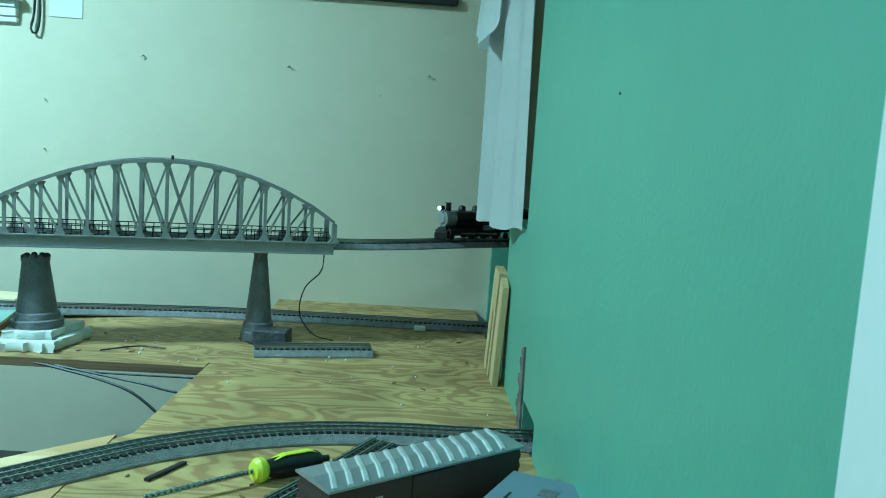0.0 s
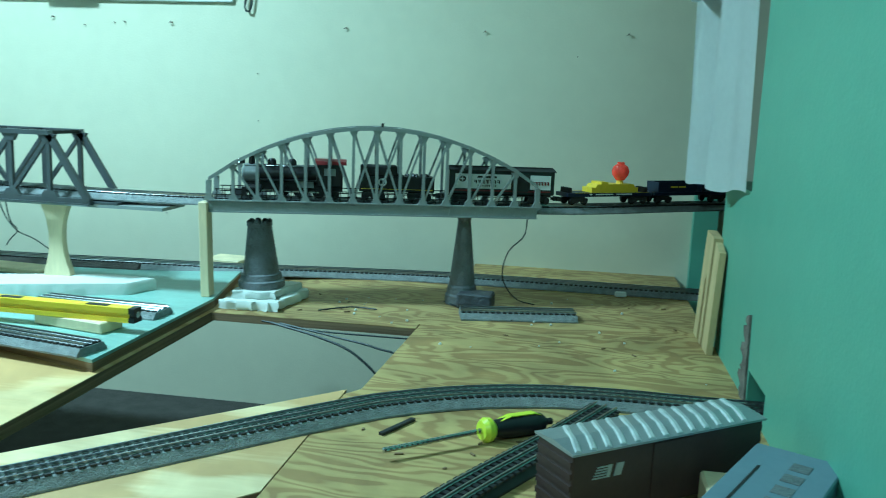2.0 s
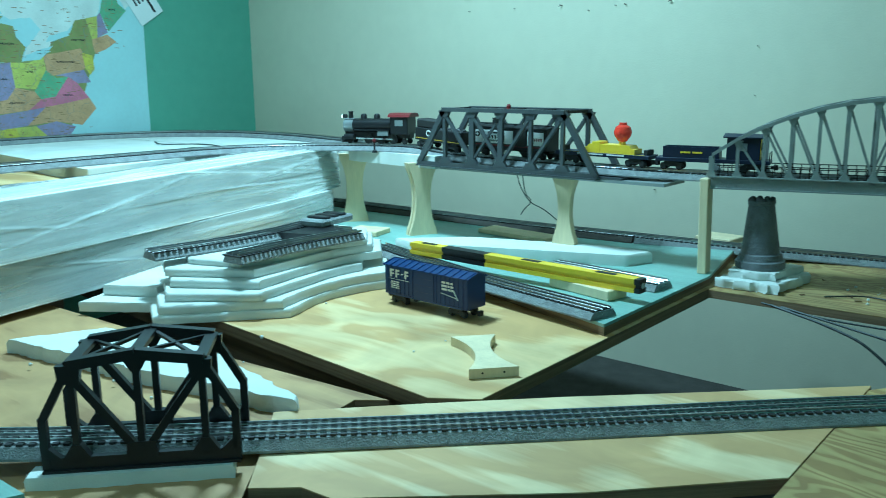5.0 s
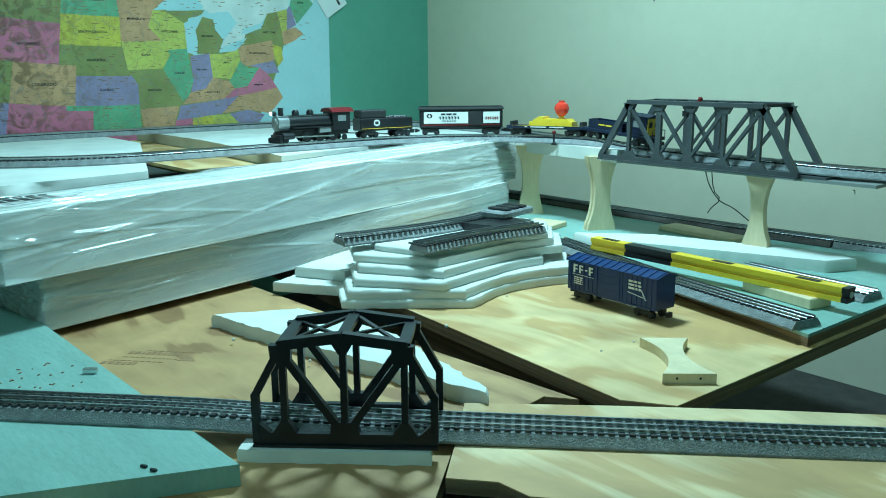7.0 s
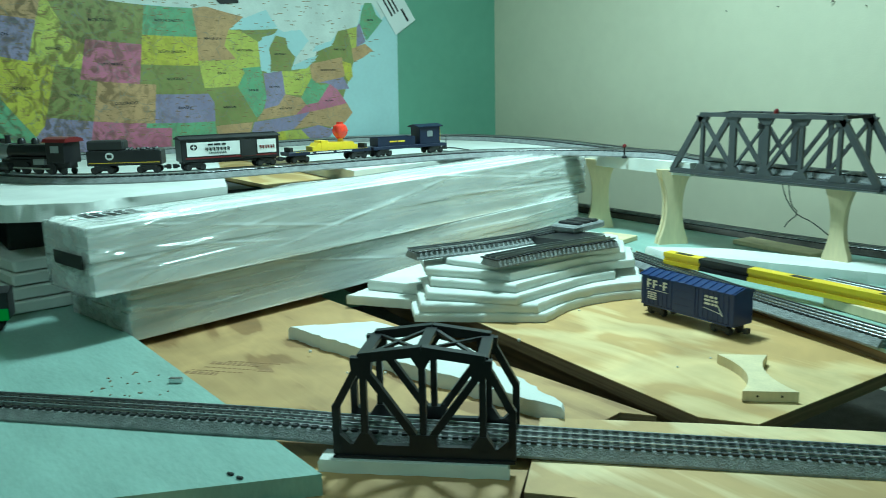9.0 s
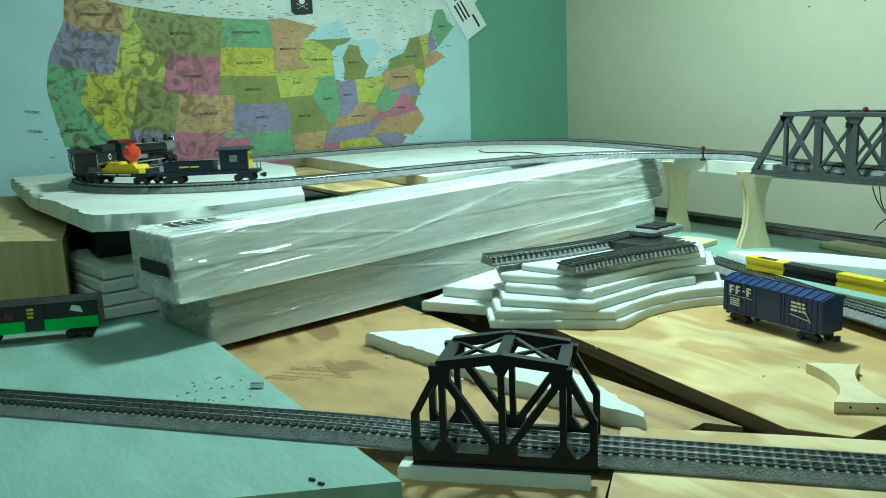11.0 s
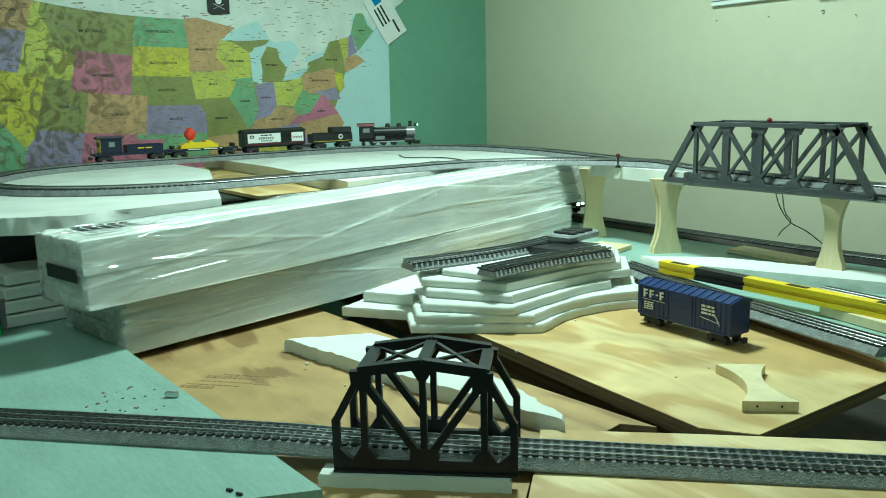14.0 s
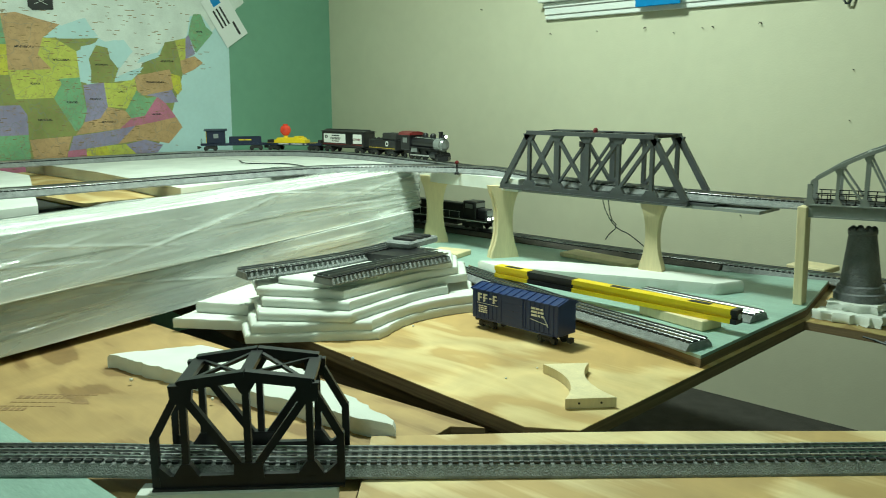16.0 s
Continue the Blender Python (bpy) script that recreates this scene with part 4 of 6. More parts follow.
    k = len(fine)
    for ra, rb in zip(rings, rings[1:]):
        for j in range(k):
            bm.faces.new((ra[j], rb[j], rb[(j + 1) % k], ra[(j + 1) % k]))
    bm.faces.new(rings[0]), bm.faces.new(rings[-1][::-1])
    return bm


def wrapped_block(m, lx, ly, h, sheets, label, seed):
    """A film-wrapped pack of foam sheets; each sheet keeps its soft edge."""
    top = thing("wrapped_foam_block", label, "foam sheets", m)
    rng = random.Random(seed)
    t = h / sheets
    for k in range(sheets):
        bm = B()
        dx, dy = rng.uniform(-0.002, 0.002), rng.uniform(-0.0004, 0.0008)
        soft_box(bm, dx, lx + dx, dy, ly + dy, k * t + 0.0001, (k + 1) * t - 0.0001, 0.0009)
        bmesh.ops.subdivide_edges(bm, edges=[e for e in bm.edges if e.calc_length() > 0.3], cuts=16)
        for v in bm.verts:
            u = min(1, max(0, v.co.x / lx))
            v.co.z -= 0.003 * math.sin(math.pi * u)
        part("foam_sheet", bm, "foam_wrap", top)
    film = part("stretch_film", film_shell(lx, ly, h, seed), "film", top, "creased clear stretch film")
    smooth(film, 1.2)
    film.visible_shadow = False
    return top


wrapped_block(pose(-1.735, 0.262, 0.0055, 0, -0.75, A1 - 1.7), 1.40, 0.25, 0.098, 2, "thick pack of white foam sheets in clear film", 1)
wrapped_block(pose(-1.700, 0.196, 0.1045, 0, -0.75, A1 - 0.5), 1.52, 0.175, 0.122, 2, "upper pack of white foam sheets in clear film", 2)
bm = B()
box(bm, 0, 0.36, 0, 0.10, 0, 0.0012)
ob = tagged(part("package_label", bm, "paper"), "large printed paper label under the film", "label")
ob.matrix_world = pose(-1.76, 0.22, 0.2275, 0, 0, A1)
bm = B()
for k in range(5):
    box(bm, 0.01 + k * 0.022, 0.026 + k * 0.022, 0.01, 0.09, 0.0013, 0.0018)
ob = tagged(part("printed_bars", bm, "black_matt"), "dark printed bars on the paper label", "print")
ob.matrix_world = pose(-1.76, 0.22, 0.2275, 0, 0, A1)

bm = B()
box(bm, -0.0105, -0.0085, 0.012, 0.125, 0.050, 0.074)
ob = tagged(part("end_print", bm, "black_matt"), "dark printed band on the wrapped end", "print")
ob.matrix_world = pose(-1.700, 0.196, 0.1045, 0, -0.75, A1 - 0.5)

# loop deck of foam sheets, resting on timber
for n_, pts_, lab in (("loop_foam", [(-1.99, 0.55), (-1.925, 0.22), (-2.0, 0.10), (-2.60, 0.03), (-3.25, 0.02), (-3.3, 0.80), (-2.75, 0.80)], "broken-edged white foam sheet under the loop"),
                      ("loop_foam", [(-2.085, 0.92), (-2.72, 0.98), (-3.3, 0.98), (-3.3, 1.55), (-2.225, 1.51), (-2.15, 1.2)], "white foam sheet under the middle of the loop"),
                      ("loop_foam", [(-1.60, 1.63), (-1.93, 1.665), (-2.06, 1.70), (-2.27, 1.655), (-2.26, 1.52), (-3.3, 1.555), (-3.3, 1.95), (-2.6, 1.96), (-1.9, 1.80), (-1.62, 1.76)], "white foam sheet where the loop tracks meet")):
    rough_foam(n_, pts_, ZL - 0.034, ZL - 0.0005, lab, len(lab), 0.0009, category="foam sheet", chunk=0.03, torn_to=0.38)
bm = B()
prism(bm, [(-2.0, 0.75), (-3.3, 0.72), (-3.3, 1.10), (-2.0, 1.05)], 0.1995, 0.2085)
tagged(part("loop_shelf", bm, "plywood_pale"), "bare board seen in the gap between foam sheets", "board")
bm = B()
prism(bm, [(-2.137, 0.057), (-2.45, -0.34), (-3.3, -0.34), (-3.3, 0.11), (-2.5, 0.11)], 0.0195, 0.18)
tagged(part("wooden_box", bm, "wood_dark"), "plain yellowish wooden box under the loop", "box")
# First box is coloured black to carry the shade of the cavity there.
for x0, x1, y0, y1, lab in ((-3.28, -2.19, 0.13, 0.70, "black painted box carrying the foam loop"), (-3.3, -2.7, 1.2, 1.7, "brown cardboard box carrying the foam loop"), (-2.55, -2.25, 1.0, 1.5, "brown cardboard box carrying the foam loop")):
    bm = B()
    soft_box(bm, x0, x1, y0, y1, 0.0005 if y0 > 0.9 else 0.0195, ZL - 0.0345 if y0 < 0.7 or y0 > 1.1 else 0.1995, 0.004)
    tagged(part("cardboard_box", bm, "black_matt" if lab.startswith("black") else "card_brown"), lab, "box", group="boxes under the loop")
for k in range(4):
    slab("foam_offcut", pose(-2.02 - 0.01 * k, 0.10 + 0.006 * k, 0.0195 + 0.0262 * k, 0, 0, 96 + 2 * k), 0.16, 0.30, 0.0255, "stacked white foam offcut under the loop", "foam", 0.004)

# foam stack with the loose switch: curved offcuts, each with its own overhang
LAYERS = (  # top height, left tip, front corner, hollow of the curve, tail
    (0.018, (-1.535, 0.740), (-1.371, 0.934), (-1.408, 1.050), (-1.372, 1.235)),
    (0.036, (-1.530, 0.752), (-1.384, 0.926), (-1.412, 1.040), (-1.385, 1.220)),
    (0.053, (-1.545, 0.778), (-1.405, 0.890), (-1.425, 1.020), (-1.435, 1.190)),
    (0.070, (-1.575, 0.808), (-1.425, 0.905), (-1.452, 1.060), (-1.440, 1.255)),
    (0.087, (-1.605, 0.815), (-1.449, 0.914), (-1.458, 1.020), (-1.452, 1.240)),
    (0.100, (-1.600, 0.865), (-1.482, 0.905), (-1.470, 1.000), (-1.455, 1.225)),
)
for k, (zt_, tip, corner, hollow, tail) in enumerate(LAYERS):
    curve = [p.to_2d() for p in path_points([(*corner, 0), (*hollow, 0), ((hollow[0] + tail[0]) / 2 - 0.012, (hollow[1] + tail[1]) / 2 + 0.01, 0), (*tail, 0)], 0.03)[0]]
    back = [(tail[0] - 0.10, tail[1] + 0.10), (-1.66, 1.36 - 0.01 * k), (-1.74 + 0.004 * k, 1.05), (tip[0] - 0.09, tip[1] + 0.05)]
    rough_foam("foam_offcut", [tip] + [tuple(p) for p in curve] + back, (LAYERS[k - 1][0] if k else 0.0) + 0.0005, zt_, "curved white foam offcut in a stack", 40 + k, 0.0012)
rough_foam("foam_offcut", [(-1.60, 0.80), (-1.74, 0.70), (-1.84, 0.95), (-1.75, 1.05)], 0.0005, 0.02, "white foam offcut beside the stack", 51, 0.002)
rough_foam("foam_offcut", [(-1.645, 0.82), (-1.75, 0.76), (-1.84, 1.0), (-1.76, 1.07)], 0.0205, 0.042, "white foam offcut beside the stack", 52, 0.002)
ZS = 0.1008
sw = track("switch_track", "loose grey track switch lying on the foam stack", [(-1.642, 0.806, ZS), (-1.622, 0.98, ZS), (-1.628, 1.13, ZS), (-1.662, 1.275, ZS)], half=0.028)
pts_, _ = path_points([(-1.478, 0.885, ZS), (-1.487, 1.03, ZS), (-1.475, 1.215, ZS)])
bm = B()
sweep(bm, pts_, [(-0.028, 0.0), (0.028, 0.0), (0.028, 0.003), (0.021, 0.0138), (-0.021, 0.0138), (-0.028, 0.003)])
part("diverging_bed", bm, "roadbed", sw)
bm = B()
for i in range(0, len(pts_) - 1):
    d = (pts_[i + 1] - pts_[i]).normalized()
    s_ = Vector((d.y, -d.x, 0))
    beam(bm, pts_[i] - s_ * 0.026 + Vector((0, 0, 0.0152)), pts_[i] + s_ * 0.026 + Vector((0, 0, 0.0152)), 0.006, 0.003)
part("tie_strip", bm, "tie", sw)["kind"] = "stuff"
for off in (-0.0165, 0, 0.0165):
    bm = B()
    sweep(bm, pts_, [(off - 0.0011, 0.0165), (off + 0.0011, 0.0165), (off + 0.0011, 0.0208), (off - 0.0011, 0.0208)])
    part("rail", bm, "rail", sw)
# Low black slab put in for the dark shade beneath the motor housing.
bm = B()
prism(bm, [(-1.60, 1.10), (-1.515, 1.13), (-1.51, 1.215), (-1.60, 1.235)], ZS + 0.001, ZS + 0.016)
part("motor_shade", bm, "black", sw, "black slab standing in for the shade below the motor")
bm = B()
soft_box(bm, -0.034, 0.034, -0.062, 0.062, 0, 0.016, 0.004)
motor = part("switch_motor", bm, "roadbed", sw, "grey switch motor housing")
motor.matrix_basis = pose(-1.606, 1.245, ZS + 0.0165, 0, 0, 12)
for y_ in (-0.03, 0.0, 0.03):
    bm = B()
    soft_box(bm, -0.028, 0.028, y_ - 0.011, y_ + 0.011, 0.0158, 0.0215, 0.002)
    part("motor_cover", bm, "black", motor, "dark moulded motor cover")


# ---- rolling stock: x forward, z up from the rail heads ----
def wheel_set(top, xs, r=0.0085, gauge=0.016, name="wheel", material="black_matt"):
    for x in xs:
        for s in (-1, 1):
            bm = B()
            rod(bm, (x, s * (gauge - 0.003), r), (x, s * (gauge + 0.002), r), r, 14)
            rod(bm, (x, s * (gauge + 0.002), r), (x, s * (gauge + 0.003), r), r * 0.55, 10)
            part(name, bm, material, top)


def truck(top, x, material="black_matt"):
    bm = B()
    for s in (-1, 1):
        beam(bm, (x - 0.024, s * 0.020, 0.011), (x + 0.024, s * 0.020, 0.011), 0.004, 0.006)
        beam(bm, (x - 0.016, s * 0.020, 0.017), (x + 0.016, s * 0.020, 0.017), 0.004, 0.005)
        for k in (-0.017, 0.017):
            box(bm, x + k - 0.005, x + k + 0.005, s * 0.020 - 0.003, s * 0.020 + 0.003, 0.004, 0.016)
    box(bm, x - 0.008, x + 0.008, -0.02, 0.02, 0.010, 0.019)
    frame_part = part("truck_frame", bm, material, top)
    wheel_set(frame_part, (x - 0.017, x + 0.017))


def coupler(top, x, s):
    bm = B()
    beam(bm, (x, 0, 0.013), (x + s * 0.012, 0, 0.013), 0.006, 0.006)
    box(bm, x + s * 0.010 - 0.004, x + s * 0.010 + 0.004, -0.006, 0.006, 0.008, 0.018)
    part("coupler", bm, "black_matt", top)


def steam_engine():
    top = thing("steam_locomotive", "black toy steam locomotive with graphite smokebox and red cab roof", "toy locomotive")
    bm = B()
    rod(bm, (-0.035, 0, 0.052), (0.075, 0, 0.052), 0.0205, 18)
    smooth(part("boiler", bm, "black", top))
    bm = B()
    rod(bm, (0.075, 0, 0.052), (0.102, 0, 0.052), 0.0208, 18)
    rod(bm, (0.102, 0, 0.052), (0.106, 0, 0.052), 0.0165, 16, 0.012)
    smooth(part("smokebox", bm, "grey_front", top, "graphite grey smokebox and door"))
    bm = B()
    lathe(bm, [(0.0, 0.07), (0.0075, 0.07), (0.0065, 0.088), (0.0085, 0.092), (0.0, 0.092)], (0.088, 0), 12)
    smooth(part("chimney", bm, "black", top))
    for x in (0.05, 0.012):
        bm = B()
        lathe(bm, [(0.0, 0.068), (0.010, 0.068), (0.0095, 0.080), (0.006, 0.085), (0.0, 0.086)], (x, 0), 12)
        smooth(part("dome", bm, "black", top))
    bm = B()
    rod(bm, (0.1, 0, 0.078), (0.112, 0, 0.078), 0.006, 12)
    part("headlamp", bm, "black", top)
    bm = B()
    rod(bm, (0.112, 0, 0.078), (0.1135, 0, 0.078), 0.0048, 12)
    part("headlamp_lens", bm, "lamp", top, "lit headlamp lens")
    bm = B()
    soft_box(bm, -0.085, -0.036, -0.026, 0.026, 0.028, 0.078, 0.002)
    part("cab", bm, "black", top)
    for s in (-1, 1):
        bm = B()
        box(bm, -0.072, -0.050, s * 0.0262 - 0.0006, s * 0.0262 + 0.0006, 0.052, 0.068)
        part("cab_window", bm, "grey_front", top, "grey cab window")
        bm = B()
        box(bm, -0.034, 0.07, s * 0.022 - 0.005, s * 0.022 + 0.005, 0.038, 0.041)
        part("running_board", bm, "black", top)
        bm = B()
        box(bm, -0.03, 0.0, s * 0.0215 - 0.004, s * 0.0215 + 0.004, 0.024, 0.037)
        part("firebox_side", bm, "grey_front", top, "worn grey firebox side")
        bm = B()
        rod(bm, (0.068, s * 0.021, 0.019), (0.096, s * 0.021, 0.019), 0.009, 12)
        part("cylinder", bm, "black", top)
        bm = B()
        beam(bm, (-0.04, s * 0.0205, 0.014), (0.07, s * 0.0205, 0.016), 0.002, 0.004)
        part("side_rod", bm, "steel", top, "bright steel side rod")
    bm = B()
    prism(bm, [(-0.030, 0.0765), (0.030, 0.0765), (0.026, 0.084), (0.012, 0.088), (-0.012, 0.088), (-0.026, 0.084)], -0.092, -0.032, "x")
    part("cab_roof", bm, "red", top, "dull red curved cab roof")
    bm = B()
    box(bm, -0.085, 0.1, -0.012, 0.012, 0.016, 0.034)
    part("chassis", bm, "black_matt", top)
    bm = B()
    prism(bm, [(-0.024, 0.004), (0.024, 0.004), (0.024, 0.022), (-0.024, 0.022)], 0.096, 0.104, "x")
    prism(bm, [(0.104, -0.022), (0.122, 0.0), (0.104, 0.022)], 0.003, 0.016)
    part("pilot", bm, "black", top)
    wheel_set(top, (-0.04, -0.005, 0.03), 0.0145, name="driving_wheel")
    wheel_set(top, (0.085, -0.072), 0.008)
    for s in (-1, 1):
        bm = B()
        rod(bm, (-0.03, s * 0.014, 0.071), (0.1, s * 0.014, 0.069), 0.0012, 6)
        part("handrail", bm, "steel", top)
    return top


def tender():
    top = thing("tender", "black toy tender with a round white herald and gold stripe", "toy tender")
    bm = B()
    soft_box(bm, -0.078, 0.078, -0.025, 0.025, 0.020, 0.055, 0.002)
    part("tank", bm, "black", top)
    bm = B()
    soft_box(bm, 0.0, 0.076, -0.023, 0.023, 0.055, 0.078, 0.003)
    part("coal_bunker", bm, "black_matt", top)
    rng = random.Random(8)
    bm = B()
    for k in range(26):
        ball(bm, (rng.uniform(-0.07, 0.0), rng.uniform(-0.019, 0.019), 0.055), rng.uniform(0.003, 0.006), 6)
    part("coal", bm, "black", top)["kind"] = "stuff"
    for s in (-1, 1):
        bm = B()
        rod(bm, (0.03, s * 0.0249, 0.042), (0.03, s * 0.0256, 0.042), 0.009, 18)
        part("herald", bm, "white", top, "round white herald")
        bm = B()
        box(bm, 0.025, 0.035, s * 0.0258 - 0.0003, s * 0.0258 + 0.0003, 0.038, 0.046)
        part("herald_mark", bm, "black_matt", top)
        bm = B()
        box(bm, -0.074, 0.074, s * 0.0252 - 0.0004, s * 0.0252 + 0.0004, 0.026, 0.0272)
        part("stripe", bm, "yellow", top, "thin gold stripe")
    truck(top, 0.048), truck(top, -0.048)
    coupler(top, -0.078, -1)
    return top


def box_ribs(bm, x0, x1, y, s, z0, z1, step):
    x = x0
    while x <= x1 + 1e-6:
        box(bm, x - 0.0007, x + 0.0007, y - 0.0007 + s * 0.0003, y + 0.0007 + s * 0.0003, z0, z1)
        x += step


def billboard_car():
    top = thing("billboard_boxcar", "black toy boxcar with white printed panels and red trim", "toy boxcar")
    bm = B()
    soft_box(bm, -0.121, 0.121, -0.027, 0.027, 0.022, 0.086, 0.0015)
    part("body", bm, "black", top)
    bm = B()
    prism(bm, [(-0.030, 0.0855), (0.030, 0.0855), (0.030, 0.088), (0.0, 0.096), (-0.030, 0.088)], -0.124, 0.124, "x")
    part("roof", bm, "black_matt", top)
    bm = B()
    box(bm, -0.12, 0.12, -0.006, 0.006, 0.0935, 0.0975)
    part("roof_walk", bm, "black_matt", top)
    for s in (-1, 1):
        y = s * 0.0278
        flip = 1 if s < 0 else -1
        bm = B()
        box(bm, -0.108, 0.02, y - 0.0007, y + 0.0007, 0.036, 0.077) if s < 0 else box(bm, -0.02, 0.108, y - 0.0007, y + 0.0007, 0.036, 0.077)
        part("white_panel", bm, "white", top, "white printed billboard panel")
        bm = B()
        box(bm, 0.064, 0.112, y - 0.0007, y + 0.0007, 0.036, 0.077) if s < 0 else box(bm, -0.112, -0.064, y - 0.0007, y + 0.0007, 0.036, 0.077)
        part("white_panel", bm, "white", top, "white printed billboard panel")
        bm = B()
        box(bm, -0.112, 0.112, y - 0.0007, y + 0.0007, 0.0285, 0.0325)
        part("red_sill", bm, "red", top, "dull red sill strip")
        bm = B()
        a, b = (0.022, 0.060) if s < 0 else (-0.060, -0.022)
        box(bm, a, b, y - 0.0009, y + 0.0012 * s + 0.0003, 0.030, 0.080)
        part("door", bm, "black_matt", top)
        yy = y + s * 0.0011
        xw = -0.036 if s < 0 else 0.036
        xs_ = 0.088 if s < 0 else -0.088
        for count, wide, high, x, z, material in ((7, 0.062, 0.010, xw, 0.0555, "black"), (9, 0.044, 0.005, xw, 0.044, "black"), (6, 0.040, 0.010, xs_, 0.054, "red")):
            bm = B()
            letter_blocks(bm, x - wide / 2, x + wide / 2, z - high / 2, z + high / 2, yy, count)
            part("print_bar", bm, material, top)
        bm = B()
        bars(bm, xw - 0.022, xw + 0.022, 0.063, 0.072, yy, 1, 3)
        part("print_bar", bm, "black", top)
        bm = B()
        xh = xw - 0.056 * flip
        rod(bm, (xh, y - s * 0.0005, 0.063), (xh, yy, 0.063), 0.0085, 16)
        part("herald", bm, "black", top, "round black herald")
        bm = B()
        box(bm, xh - 0.005, xh + 0.005, yy - 0.0002, yy + 0.0004 * s + 0.0002, 0.0615, 0.0645)
        box(bm, xh - 0.0014, xh + 0.0014, yy - 0.0002, yy + 0.0004 * s + 0.0002, 0.057, 0.069)
        part("herald_mark", bm, "white", top)
    bm = B()
    box(bm, -0.118, 0.118, -0.01, 0.01, 0.016, 0.022)
    part("underframe", bm, "black_matt", top)
    # the shell is a low one: everything above the sill comes down
    for ob in top.children:
        for v in ob.data.vertices:
            if v.co.z > 0.028:
                v.co.z = 0.028 + (v.co.z - 0.028) * 0.80
    truck(top, 0.088), truck(top, -0.088)
    coupler(top, 0.121, 1), coupler(top, -0.121, -1)
    return top


def beacon_car():
    top = thing("searchlight_flatcar", "navy toy flatcar with a yellow deck house and lit red lantern", "toy flatcar")
    bm = B()
    soft_box(bm, -0.12, 0.12, -0.026, 0.026, 0.0195, 0.0285, 0.001)
    part("deck", bm, "navy", top)
    bm = B()
    prism(bm, [(-0.082, 0.0285), (0.050, 0.0285), (0.050, 0.040), (0.040, 0.040), (0.034, 0.048), (-0.068, 0.048), (-0.074, 0.040), (-0.082, 0.040)], -0.02, 0.02, "y")
    part("deck_house", bm, "yellow", top, "yellow moulded deck house")
    bm = B()
    box(bm, 0.005, 0.025, -0.0206, 0.0206, 0.0285, 0.0535)
    part("control_box", bm, "yellow", top)
    bm = B()
    lathe(bm, [(0.0, 0.048), (0.009, 0.048), (0.007, 0.056), (0.0, 0.056)], (-0.042, 0), 12)
    part("lantern_base", bm, "yellow", top)
    bm = B()
    lathe(bm, [(0.0, 0.056), (0.010, 0.056), (0.019, 0.068), (0.021, 0.078), (0.017, 0.089), (0.009, 0.094), (0.009, 0.099), (0.0, 0.099)], (-0.042, 0), 18)
    smooth(part("lantern", bm, "red_lens", top, "lit translucent red lantern globe"))
    for s in (-1, 1):
        bm = B()
        box(bm, -0.11, 0.1, s * 0.0262 - 0.0004, s * 0.0262 + 0.0004, 0.0285, 0.0285 + 0.0006)
        part("deck_edge", bm, "yellow", top)
        bm = B()
        bars(bm, -0.06, 0.06, 0.0215, 0.0265, s * 0.0264, 1, 5)
        part("print_bar", bm, "white", top)
    for x in (-0.108, 0.108):
        bm = B()
        box(bm, x - 0.004, x + 0.004, -0.018, 0.018, 0.0285, 0.040)
        part("bulkhead", bm, "black_matt", top)
    truck(top, 0.085), truck(top, -0.085)
    coupler(top, 0.12, 1), coupler(top, -0.12, -1)
    return top


def work_caboose():
    top = thing("work_caboose", "navy toy work caboose with a square cab and tool bin", "toy caboose")
    bm = B()
    soft_box(bm, -0.12, 0.12, -0.026, 0.026, 0.0195, 0.028, 0.001)
    part("deck", bm, "navy", top)
    bm = B()
    soft_box(bm, -0.098, -0.030, -0.024, 0.024, 0.028, 0.075, 0.0012)
    part("cab", bm, "navy", top)
    bm = B()
    prism(bm, [(-0.028, 0.0745), (0.028, 0.0745), (0.028, 0.077), (0.0, 0.083), (-0.028, 0.077)], -0.106, -0.022, "x")
    part("cab_roof", bm, "navy", top)
    bm = B()
    box(bm, -0.0995, -0.0975, -0.022, 0.022, 0.030, 0.073)
    part("end_wall", bm, "yellow", top, "yellow cab end wall")
    for y in (-0.011, 0.011):
        bm = B()
        box(bm, -0.1002, -0.0994, y - 0.006, y + 0.006, 0.050, 0.064)
        part("end_window", bm, "black_matt", top)
    for s in (-1, 1):
        bm = B()
        box(bm, -0.072, -0.054, s * 0.0243 - 0.0005, s * 0.0243 + 0.0005, 0.048, 0.064)
        part("side_window", bm, "grey_front", top, "grey cab side window")
        bm = B()
        bars(bm, 0.02, 0.07, 0.036, 0.042, s * 0.0223, 1, 6)
        part("print_bar", bm, "yellow", top)
    bm = B()
    for y in (-0.021, 0.021):
        box(bm, -0.015, 0.105, y - 0.001, y + 0.001, 0.028, 0.052)
    box(bm, -0.015, -0.012, -0.02, 0.02, 0.028, 0.052)
    box(bm, 0.102, 0.105, -0.02, 0.02, 0.028, 0.052)
    part("tool_bin", bm, "navy", top, "open navy tool bin")
    bm = B()
    for y in (-0.024, 0.024):
        rod(bm, (-0.118, y, 0.028), (-0.118, y, 0.045), 0.001, 6)
    rod(bm, (-0.118, -0.024, 0.045), (-0.118, 0.024, 0.045), 0.001, 6)
    part("end_rail", bm, "black", top)
    truck(top, 0.085), truck(top, -0.085)
    coupler(top, 0.12, 1), coupler(top, -0.12, -1)
    return top


